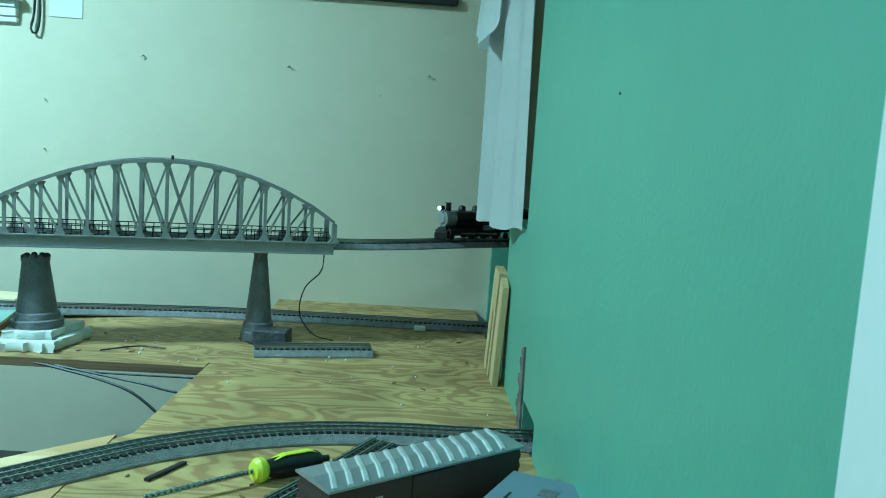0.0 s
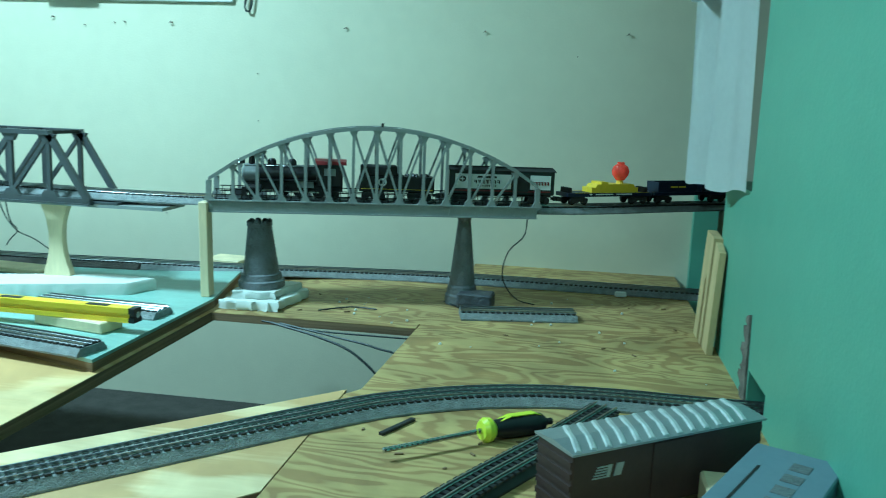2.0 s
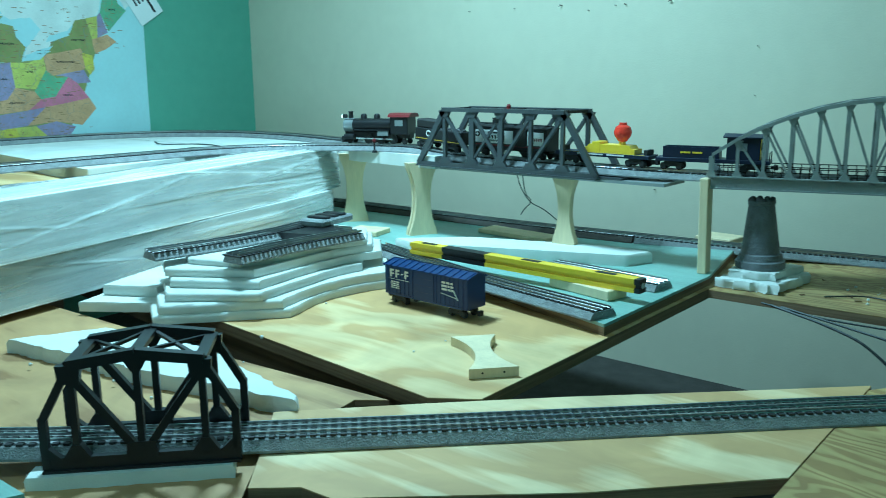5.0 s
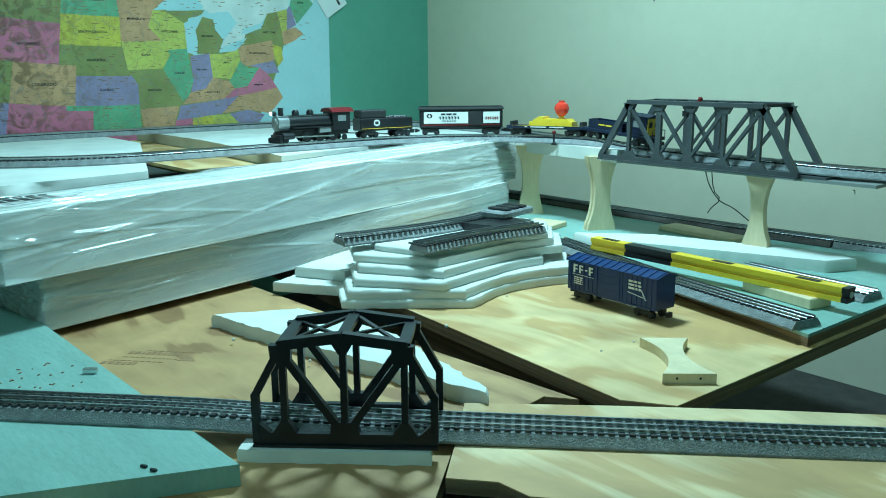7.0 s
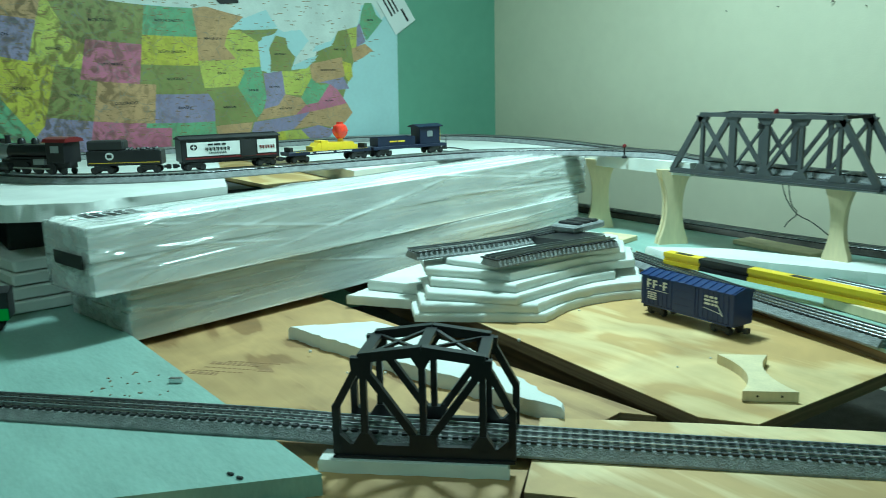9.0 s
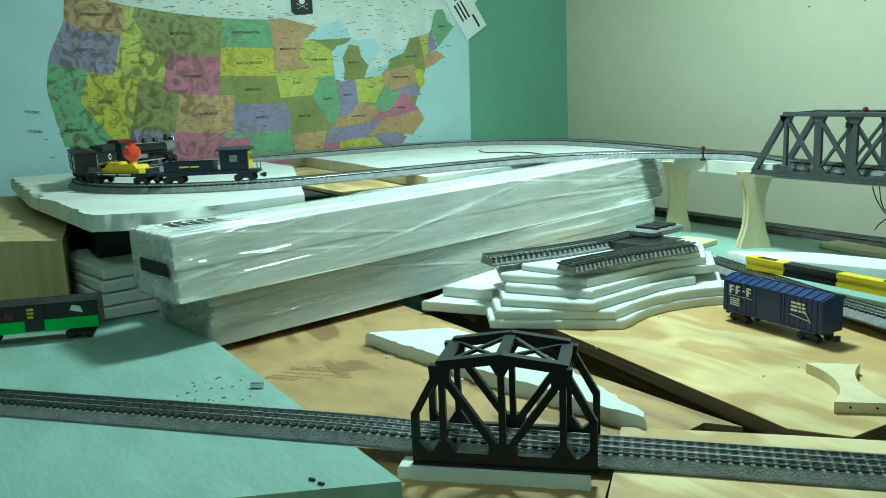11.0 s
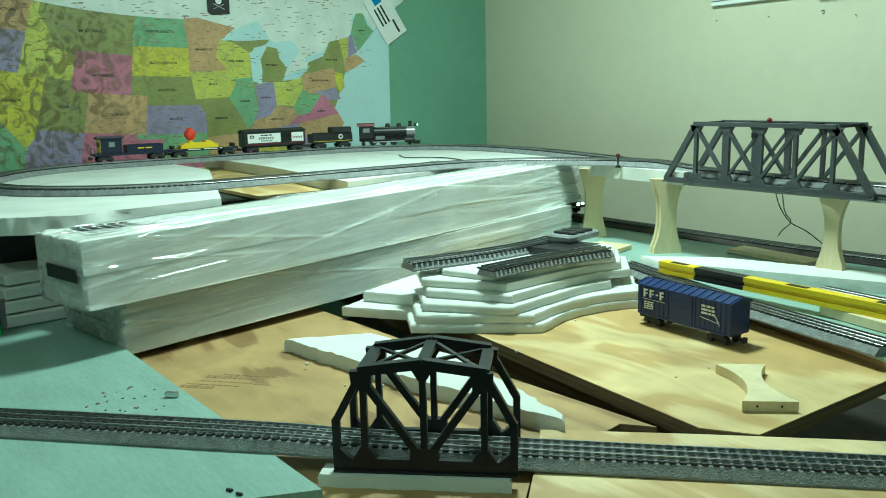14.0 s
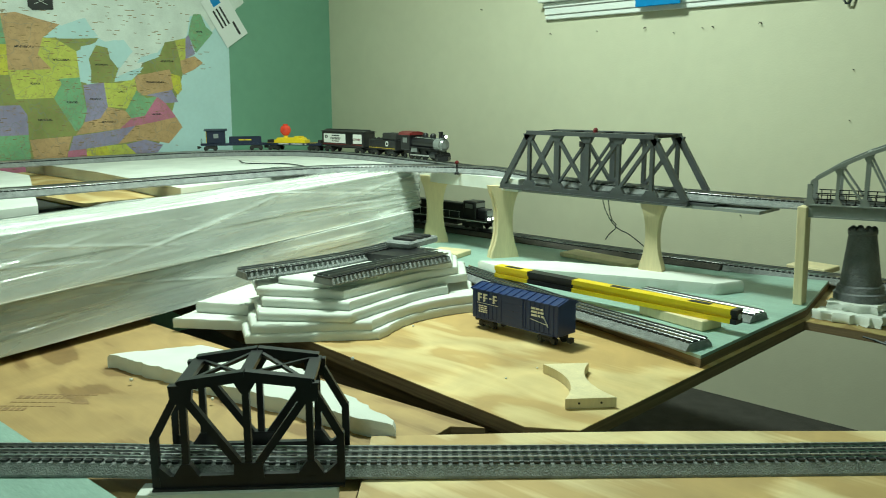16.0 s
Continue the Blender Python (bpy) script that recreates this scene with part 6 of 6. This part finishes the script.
for x, y in ((-1.090, 0.198), (-1.074, 0.203)):
    beam(bm, (x, y, 0.0205), (x + 0.007, y + 0.004, 0.0205), 0.003, 0.003)
tagged(part("plastic_clip", bm, "black"), "small black plastic clips on the teal board", "clip")
bm = B()
soft_box(bm, -0.014, 0.014, -0.008, 0.008, 0, 0.012, 0.002)
ob = tagged(part("track_clip", bm, "white"), "small white plastic clip beside the lower track", "clip")
ob.matrix_world = pose(0.045, 2.07, 0.0, 0, 0, 5)
# grade stamp on the plywood: plain bars and a triangle
def grade_stamp():
    top = thing("grade_stamp", "faint brown printed grade stamp on plywood", "stamp", pose(-1.512, 0.372, -0.0079, 0, 0, 42))
    rng = random.Random(5)
    for row, (x0, x1, h) in enumerate(((-0.035, 0.055, 0.004), (-0.06, 0.03, 0.013), (-0.06, 0.03, 0.003), (-0.075, 0.01, 0.003), (-0.08, -0.02, 0.012))):
        bm = B()
        x, y = x0, 0.030 - 0.017 * row
        while x < x1:
            w = rng.uniform(0.004, 0.010)
            box(bm, x, x + w, y, y + h, 0, 0.0004)
            x += w + 0.003
        part("print_bar", bm, "stamp", top)
    bm = B()
    prism(bm, [(0.038, -0.008), (0.068, -0.008), (0.053, 0.014)], 0, 0.0004)
    part("print_mark", bm, "stamp", top)


grade_stamp()


# ---- on the walls ----
WX = WALL_X + 0.006


def albers(lon, lat):
    p1, p2, p0 = radians(29.5), radians(45.5), radians(37.5)
    n = (math.sin(p1) + math.sin(p2)) / 2
    c = math.cos(p1) ** 2 + 2 * n * math.sin(p1)
    rho, rho0 = math.sqrt(c - 2 * n * math.sin(radians(lat))) / n, math.sqrt(c - 2 * n * math.sin(p0)) / n
    th = n * radians(lon + 96)
    return rho * math.sin(th), rho0 - rho * math.cos(th)


def on_map(lon, lat):
    u, v = albers(lon, lat)
    return 0.977 + 2.228 * u + 0.078 * v, 0.352 + 0.034 * u + 1.99 * v


wall_map = thing("wall_map", "large coloured wall map of the United States", "wall map")
bm = B()
prism(bm, [(-0.06, 0.10), (1.845, 0.10), (1.845, 0.30), (1.851, 0.70), (1.835, 1.15), (-0.06, 1.15)], WALL_X + 0.0005, WX, "x")
part("sheet", bm, "sea", wall_map, "pale blue glossy map sheet")


def region(name, colour, pts, lift=0.0005, jag=0.0):
    rng = random.Random(len(name) * 7 + len(pts))
    out = []
    for (a, b), (c, d) in zip(pts, pts[1:] + pts[:1]):
        k = max(1, int(math.hypot(c - a, d - b) / (2.5 if not jag else 0.7)))
        for i in range(k):
            y, z = on_map(a + (c - a) * i / k, b + (d - b) * i / k)
            out.append((y + rng.uniform(-jag, jag), z + rng.uniform(-jag, jag)))
    bm = B()
    prism(bm, out, WX - 0.0003, WX + lift + 0.00002 * (len(wall_map.children) % 12), "x")
    return part(name, bm, colour, wall_map)


region("canada", "map_land", [(-128, 49), (-123, 49), (-95.2, 49), (-89.6, 48), (-84.6, 46.5), (-82.5, 45.3), (-82.4, 43), (-83.1, 42), (-79, 42.8), (-79, 43.3), (-76.5, 44.1), (-74.7, 45), (-71.5, 45), (-70, 47.3), (-67.8, 47), (-67, 45), (-64, 46), (-60, 47), (-60, 56), (-130, 56)], 0.0004, 0.003)
region("mexico", "map_land", [(-117.1, 32.5), (-111, 31.3), (-106.5, 31.7), (-103, 29), (-99.5, 27.5), (-97.2, 25.9), (-97.5, 22), (-117, 22)], 0.0004)
region("midland", "map_k", [(-123, 48.5), (-96, 48.8), (-90, 46.6), (-88, 43), (-87, 41.7), (-83, 41.8), (-79.5, 42.2), (-75, 44.3), (-71, 44.5), (-74.5, 39.8), (-77, 36.5), (-81, 32), (-85, 31), (-93, 30.5), (-97, 28), (-103, 30.5), (-112, 32.5), (-117, 34), (-122, 38)], 0.00042)
C = 0.0006
region("washington", "map_o", [(-124.7, 48.4), (-122.8, 49), (-117, 49), (-117, 46), (-119, 45.9), (-121.2, 45.7), (-124, 46.2)], C)
region("oregon", "map_v", [(-124, 46.2), (-121.2, 45.7), (-119, 45.9), (-117, 46), (-117, 42), (-124.4, 42), (-124.5, 43)], C)
region("california", "map_t", [(-124.4, 42), (-120, 42), (-120, 39), (-114.6, 35), (-114.6, 32.7), (-117.1, 32.5), (-118.5, 34), (-120.6, 34.6), (-122.4, 37.5), (-123.8, 39.5)], C, 0.002)
region("nevada", "map_y", [(-120, 42), (-114, 42), (-114, 36.2), (-114.7, 35), (-120, 39)], C)
region("idaho", "map_l", [(-117, 49), (-116, 49), (-116, 48), (-114.5, 46.6), (-113.5, 45), (-111, 44.5), (-111, 42), (-117, 42), (-117, 44.5)], C, 0.002)
region("montana", "map_k", [(-116, 49), (-104, 49), (-104, 45), (-111, 45), (-111, 44.5), (-113.5, 45), (-114.5, 46.6), (-116, 48)], C)
region("wyoming", "map_p", [(-111, 45), (-104, 45), (-104, 41), (-111, 41)], C)
region("utah", "map_k", [(-114, 42), (-111, 42), (-111, 41), (-109, 41), (-109, 37), (-114, 37)], C)
region("colorado", "map_o", [(-109, 41), (-102, 41), (-102, 37), (-109, 37)], C)
region("arizona", "map_v", [(-114, 37), (-109, 37), (-109, 31.3), (-111, 31.3), (-114.7, 32.7), (-114.7, 35)], C)
region("new_mexico", "map_p", [(-109, 37), (-103, 37), (-103, 32), (-106.6, 32), (-109, 31.3)], C)
region("north_dakota", "map_t", [(-104, 49), (-97.2, 49), (-96.6, 46), (-104, 46)], C)
region("south_dakota", "map_y", [(-104, 46), (-96.6, 46), (-96.5, 43), (-98, 43), (-104, 43)], C)
region("nebraska", "map_k", [(-104, 43), (-98, 43), (-96.5, 42.5), (-95.3, 40), (-102, 40), (-102, 41), (-104, 41)], C)
region("kansas_state", "map_v", [(-102, 40), (-95.3, 40), (-94.6, 39), (-94.6, 37), (-102, 37)], C)
region("oklahoma", "map_t", [(-103, 37), (-94.6, 37), (-94.5, 33.7), (-100, 34.5), (-100, 36.5), (-103, 36.5)], C)
region("texas", "map_p", [(-103, 36.5), (-100, 36.5), (-100, 34.5), (-94.2, 33.6), (-93.8, 30), (-97.2, 27.5), (-97.2, 25.9), (-99.5, 27.5), (-103, 29), (-106.6, 31.8), (-103, 32)], C)
region("minnesota", "map_o", [(-97.2, 49), (-95.2, 49.2), (-89.6, 48), (-92, 46.7), (-92.8, 45), (-91.2, 43.5), (-96.5, 43.5), (-96.6, 46)], C)
region("iowa", "map_l", [(-96.5, 43.5), (-91.2, 43.5), (-90.2, 42), (-91.4, 40.5), (-95.8, 40.6)], C)
region("missouri", "map_k", [(-95.8, 40.6), (-91.4, 40.6), (-90.2, 38.7), (-89.2, 36.6), (-94.6, 36.5), (-94.6, 39)], C)
region("wisconsin", "map_l", [(-92, 46.7), (-90.4, 46.6), (-87.8, 45.2), (-87.8, 42.5), (-90.6, 42.5), (-91.2, 43.5), (-92.8, 45)], C)
region("illinois", "map_t", [(-90.6, 42.5), (-87.8, 42.5), (-87.5, 39), (-88.5, 37.1), (-89.2, 37), (-90.2, 38.7), (-91.4, 40.4), (-90.2, 42)], C)
region("michigan_upper", "map_k", [(-90.4, 46.6), (-87.5, 46.5), (-84.5, 46.4), (-85, 46), (-87.8, 45.2)], C)
region("michigan_lower", "map_k", [(-86.5, 41.8), (-83.4, 41.7), (-82.5, 43), (-83.4, 44.2), (-83.5, 45.3), (-85, 45.7), (-86.3, 44.3), (-86.2, 43)], C)
region("indiana", "map_v", [(-87.5, 41.7), (-84.8, 41.7), (-84.8, 39.1), (-86, 38), (-88, 37.8), (-87.5, 39)], C)
region("ohio", "map_l", [(-84.8, 41.7), (-82.5, 41.4), (-80.5, 42), (-80.6, 40.4), (-82.2, 38.6), (-84.8, 39.1)], C)
region("kentucky", "map_o", [(-89.2, 36.6), (-88, 37.8), (-86, 38), (-84.8, 39.1), (-82.6, 38.4), (-82, 37.5), (-83.7, 36.6)], C)
region("tennessee", "map_v", [(-90.2, 35), (-89.5, 36.5), (-81.7, 36.6), (-84.3, 35)], C)
region("west_virginia", "map_t", [(-82.6, 38.4), (-80.6, 40.4), (-79.5, 39.4), (-78, 39.3), (-80.2, 37.5), (-82, 37.5)], C)
region("virginia", "map_p", [(-83.7, 36.6), (-82, 37.5), (-80.2, 37.5), (-78, 39.3), (-77, 38.4), (-76, 36.6)], C)
region("north_carolina", "map_o", [(-84.3, 35), (-81.7, 36.6), (-76, 36.6), (-75.5, 35.3), (-77.8, 33.9), (-80.8, 34.9)], C)
region("south_carolina", "map_v", [(-83.3, 34.8), (-80.8, 34.9), (-78.6, 33.9), (-81, 32)], C)
region("georgia", "map_l", [(-85.6, 35), (-83.3, 34.8), (-81, 32), (-81.5, 30.7), (-85, 30.7)], C)
region("alabama", "map_y", [(-88.2, 35), (-85.6, 35), (-85, 31), (-88.4, 30.3)], C)
region("mississippi", "map_p", [(-90.3, 35), (-88.2, 35), (-88.4, 30.3), (-91.5, 31)], C)
region("arkansas_state", "map_o", [(-94.5, 36.5), (-89.7, 36.5), (-91.2, 33), (-94, 33)], C)
region("louisiana", "map_l", [(-94, 33), (-91.2, 33), (-91.5, 31), (-89.5, 30), (-90, 29.2), (-93.8, 29.8)], C)
region("florida", "map_o", [(-87.5, 30.9), (-81.5, 30.7), (-80.1, 27), (-80.4, 25.2), (-81.8, 26), (-82.8, 28), (-84, 30)], C)
region("pennsylvania", "map_o", [(-80.5, 42), (-75.3, 42), (-74.8, 40.3), (-75.7, 39.7), (-80.5, 39.7)], C)
region("maryland", "map_v", [(-79.5, 39.7), (-75.7, 39.7), (-75.2, 38.2), (-77, 38.4), (-78, 39.3)], C)
region("new_york", "map_k", [(-79.7, 42.3), (-79, 43.2), (-76.3, 43.6), (-75, 45), (-73.4, 45), (-73.3, 42.7), (-73.7, 41), (-75.3, 42)], C)
region("new_jersey", "map_y", [(-75.3, 41.5), (-74, 41), (-74.2, 39.5), (-75, 39), (-75.4, 39.8)], C)
region("vermont", "map_l", [(-73.4, 45), (-71.6, 45), (-72.5, 42.7), (-73.3, 42.7)], C)
region("new_hampshire", "map_v", [(-71.6, 45), (-71, 45.3), (-70.8, 43), (-72.5, 42.7)], C)
region("maine", "map_t", [(-71, 45.3), (-70, 46.7), (-69.2, 47.4), (-68, 47.2), (-67.8, 45.7), (-67, 44.8), (-70.6, 43.1)], C)
region("massachusetts", "map_o", [(-73.4, 42.7), (-71, 42.8), (-70, 41.8), (-71.8, 41.3), (-73.5, 41.1)], C)
for nm, pts in (("lake_superior", [(-92, 46.7), (-89, 48), (-86, 48.6), (-84.6, 46.6), (-87.5, 46.6)]), ("lake_michigan", [(-87.8, 42), (-86.6, 41.8), (-86.2, 43), (-86.3, 44.5), (-85, 45.8), (-87, 45.7), (-87.8, 44)]),
                ("lake_huron", [(-84.5, 46), (-81, 46), (-80, 44.6), (-82.4, 43), (-83.4, 44.2), (-83.5, 45.3)]), ("lake_erie", [(-83.4, 41.6), (-81, 41.6), (-78.9, 42.8), (-80.5, 42.7), (-82.8, 42.2)]), ("lake_ontario", [(-79.7, 43.3), (-76.3, 43.5), (-76.5, 44.1), (-79, 43.9)])):
    region(nm, "sea", pts, 0.0008, 0.002)
turn_w = pose(0, 0, 0, 90, 0, 90)
for words, lon, lat, size in (("WASHINGTON", -120.5, 47.5, 0.022), ("OREGON", -120.7, 44, 0.022), ("CALIFORNIA", -120, 36.2, 0.024), ("NEVADA", -117, 39.4, 0.022), ("IDAHO", -114.5, 43.6, 0.022), ("MONTANA", -109.5, 47, 0.024), ("WYOMING", -107.5, 42.8, 0.022), ("UTAH", -111.5, 39.4, 0.02), ("COLORADO", -105.5, 39, 0.022),
                              ("NORTH DAKOTA", -100.5, 47.6, 0.02), ("SOUTH DAKOTA", -100, 44.4, 0.02), ("NEBRASKA", -99.6, 41.6, 0.02), ("KANSAS", -98.4, 38.6, 0.02), ("MINNESOTA", -94.4, 45.8, 0.018), ("IOWA", -93.4, 42.1, 0.018), ("WISCONSIN", -89.9, 44.4, 0.018), ("ILLINOIS", -89.2, 40, 0.016), ("INDIANA", -86.2, 40.1, 0.015), ("OHIO", -82.7, 40.5, 0.016), ("MICHIGAN", -84.7, 43.6, 0.015),
                              ("KENTUCKY", -85, 37.5, 0.016), ("PENNSYLVANIA", -77.8, 40.9, 0.016), ("NEW YORK", -75.3, 42.9, 0.016), ("VIRGINIA", -78.6, 37.4, 0.015), ("MAINE", -69.1, 45.3, 0.015), ("MISSOURI", -92.6, 38.4, 0.018)):
    y, z = on_map(lon, lat)
    text("state_name", words, size * 0.62, Matrix.Translation((WX + 0.0010, y, z)) @ turn_w, "black_matt", wall_map, 1.05, 0.0002)
for words, y, z in (("PACIFIC", 0.118, 0.447), ("OCEAN", 0.118, 0.383)):
    text("ocean_name", words, 0.013, Matrix.Translation((WX + 0.0010, y, z)) @ pose(0, 0, 0, 90, 0, 90) @ pose(0, 0, 0, 0, 0, -8), "tower_grey", wall_map, 1.0, 0.0002)
# small place names and roads: fine dashes over the land
rng = random.Random(21)
bm = B()
for k in range(900):
    lon, lat = rng.uniform(-123, -69), rng.uniform(33, 54)
    if lat > 46 and lon > -70:
        continue
    if lat < 41 and lon > -76:
        continue
    y, z = on_map(lon, lat)
    if z > 1.1:
        continue
    w = rng.uniform(0.006, 0.022)
    box(bm, WX + 0.0002, WX + 0.0009, y, y + w, z, z + 0.0022)
part("place_print", bm, "card_brown", wall_map, "fine unreadable place names")["kind"] = "stuff"

flag = thing("pirate_flag", "small black flag with a white skull pinned on the map", "flag", pose(WX + 0.0015, 1.10, 0.80, 0, 0, 0))
bm = B()
prism(bm, [(-0.046, 0.10), (0.044, 0.10), (0.042, -0.024), (-0.03, -0.030), (-0.044, -0.018)], 0.0, 0.002, "x")
part("cloth", bm, "black_matt", flag)
bm = B()
rod(bm, (0.0018, 0, 0.022), (0.0026, 0, 0.022), 0.012, 14)
part("skull", bm, "white", flag)
for s in (-1, 1):
    bm = B()
    beam(bm, (0.0024, -s * 0.022, -0.008), (0.0024, s * 0.022, 0.012), 0.001, 0.005, (1, 0, 0))
    part("crossed_bone", bm, "white", flag)
card = thing("paper_card", "white printed paper card taped over the map corner", "card", pose(WX + 0.003, 1.835, 0.79, 33, 0, 0))
bm = B()
box(bm, 0, 0.0015, -0.06, 0.06, -0.105, 0.105)
part("sheet", bm, "paper", card)
bm = B()
for k in range(3):
    box(bm, 0.0014, 0.0022, -0.035 + k * 0.018, -0.027 + k * 0.018, -0.03, 0.05)
box(bm, 0.0014, 0.0022, 0.02, 0.03, -0.09, -0.03)
part("print_bar", bm, "black_matt", card, "unreadable printed lines as bars")
bm = B()
box(bm, 0.0014, 0.0022, -0.02, 0.02, 0.06, 0.09)
part("picture_patch", bm, "blue_tag", card)

trim_ = thing("window_sill", "white moulded window sill trim on the cream wall", "window trim", kind="structure")
x0, x1, zt = -2.095, -1.108, 0.730
for dz0, dz1, d, nm in ((0.0, 0.016, 0.014, "lower_bead"), (0.016, 0.040, 0.020, "apron"), (0.040, 0.058, 0.026, "upper_bead"), (0.058, 0.075, 0.045, "stool")):
    bm = B()
    soft_box(bm, x0 - (0.012 if nm == "stool" else 0), x1 + (0.012 if nm == "stool" else 0), WALL_Y - d, WALL_Y, zt + dz0 + 0.0005, zt + dz1, 0.002)
    part(nm, bm, "trim", trim_)
win = thing("window_1", "white framed window above the sill", "window", kind="structure")
for nm, a, b, c, d in (("side_frame", -2.09, -2.01, 0.806, 1.45), ("side_frame", -1.19, -1.11, 0.806, 1.45), ("head_frame", -2.09, -1.11, 1.4505, 1.53), ("meeting_rail", -2.009, -1.191, 1.10, 1.13)):
    bm = B()
    soft_box(bm, a, b, WALL_Y - 0.022, WALL_Y, c, d, 0.002)
    part(nm, bm, "trim", win)
bm = B()
box(bm, -2.009, -1.191, WALL_Y - 0.008, WALL_Y - 0.001, 0.807, 1.45)
part("pane", bm, "navy", win, "dark night window pane")
bm = B()
soft_box(bm, -1.705, -1.545, WALL_Y - 0.050, WALL_Y - 0.046, 0.742, 0.84, 0.002)
tagged(part("blue_tag", bm, "blue_tag"), "blue plastic tag hanging over the window sill", "tag")
cordtop = thing("cord_hook", "dark knotted cord hanging by the window", "cord")
pts_, _ = path_points([(-1.058, WALL_Y - 0.012, 0.86), (-1.062, WALL_Y - 0.012, 0.76), (-1.070, WALL_Y - 0.014, 0.718), (-1.055, WALL_Y - 0.014, 0.705), (-1.046, WALL_Y - 0.012, 0.76), (-1.050, WALL_Y - 0.012, 0.86)], 0.012)
bm = B()
tube(bm, pts_, 0.0035)
part("cord", bm, "cable", cordtop)
bm = B()
rod(bm, (-1.055, WALL_Y, 0.86), (-1.055, WALL_Y - 0.02, 0.86), 0.005, 8)
part("nail", bm, "cable", cordtop)
bm = B()
box(bm, -1.025, -0.935, WALL_Y - 0.0025, WALL_Y - 0.001, 0.755, 0.83)
tagged(part("paper_note", bm, "paper"), "pale paper note taped to the wall", "note")
dark = thing("wall_frame", "dark framed panel hanging high on the cream wall", "picture frame")
bm = B()
soft_box(bm, -0.46, 0.10, WALL_Y - 0.022, WALL_Y - 0.001, 0.860, 0.885, 0.003)
part("lower_rail", bm, "black", dark)
bm = B()
box(bm, -0.45, 0.09, WALL_Y - 0.014, WALL_Y - 0.001, 0.8852, 1.2)
part("panel", bm, "navy", dark)


def nail(x, z, size=1.0, hooked=False):
    top = thing("wall_nail", "small dark nail stuck in the cream wall", "nail", pose(x, WALL_Y, z), group="wall nails")
    bm = B()
    rod(bm, (0, 0.002, 0), (0, -0.009 * size, 0.002), 0.0013 * size, 8)
    if hooked:
        beam(bm, (0, -0.008, 0.002), (-0.006, -0.009, -0.003), 0.0018, 0.0018)
    part("shank", bm, "gouge", top)


for x, z, s, h_ in ((-0.36, 0.663, 1.3, True), (0.035, 0.664, 1.3, True), (-0.765, 0.665, 1.2, True), (-1.034, 0.527, 1, False), (-1.304, 0.670, 1.5, True), (-1.489, 0.666, 1, False), (-2.077, 0.681, 1, False), (-1.879, 0.679, 1, False), (-1.69, 0.679, 1.4, True), (-1.587, 0.657, 1, False), (-1.455, 0.668, 1.3, False), (-1.034, 0.389, 0.9, False), (-2.409, 0.79, 1.2, False), (-1.332, 0.094, 1, False), (-0.1, 0.60, 0.9, False)):
    nail(x, z, s, h_)
for y, z in ((0.86, 0.53),):
    bm = B()
    rod(bm, (RIGHT_X + 0.003, y, z), (RIGHT_X - 0.0012, y, z), 0.0017, 8)
    tagged(part("wall_screw", bm, "gouge"), "small dark screw head in the green partition", "screw")


# ---- what moves ----
def on_track(line, s, half):
    """The pose of a car whose two trucks ride at s - half and s + half along a line."""
    pts, length = line
    def at(v):
        k = min(max(v / length * (len(pts) - 1), 0), len(pts) - 1.001)
        i = int(k)
        return pts[i].lerp(pts[i + 1], k - i) + Vector((0, 0, 0.0208))
    a, b = at(s - half), at(s + half)
    d = (b - a).normalized()
    c = (a + b) / 2
    side = Vector((0, 0, 1)).cross(d).normalized()
    up = d.cross(side)
    m = Matrix((d, side, up)).transposed().to_4x4()
    m.translation = c
    return m


def run_of(times, places, t):
    return float(np.interp(t, times, places))


TRAIN_T = [0.0, 1.5, 2.4, 3.5, 4.4, 5.2, 7.3, 8.5, 9.0, 12.5, 13.3, 14.5, 15.0, 15.5, 16.0]
TRAIN_S = [0.924, 1.657, 2.07, 2.491, 2.84, 3.12, 3.93, 4.50, 4.72, 6.03, 6.40, 6.94, 7.16, 7.43, 7.72]


def motions():
    line = path_points(UPPER)
    ts = [0.25 * k for k in range(65)]
    for ob, back, half in ((ENGINE, 0.120, 0.046), (TENDER, 0.340, 0.052), (BILLBOARD, 0.578, 0.088), (BEACON, 0.843, 0.085), (CABOOSE, 1.092, 0.085)):
        walk(ob, [(t, on_track(line, run_of(TRAIN_T, TRAIN_S, t) - back, half)) for t in ts])
    low = path_points(LOWER[::-1])
    walk(DIESEL, [(t, on_track(low, max(0.14, 0.755 + (t - 14.6) * 0.158), 0.12)) for t in ts])


motions()
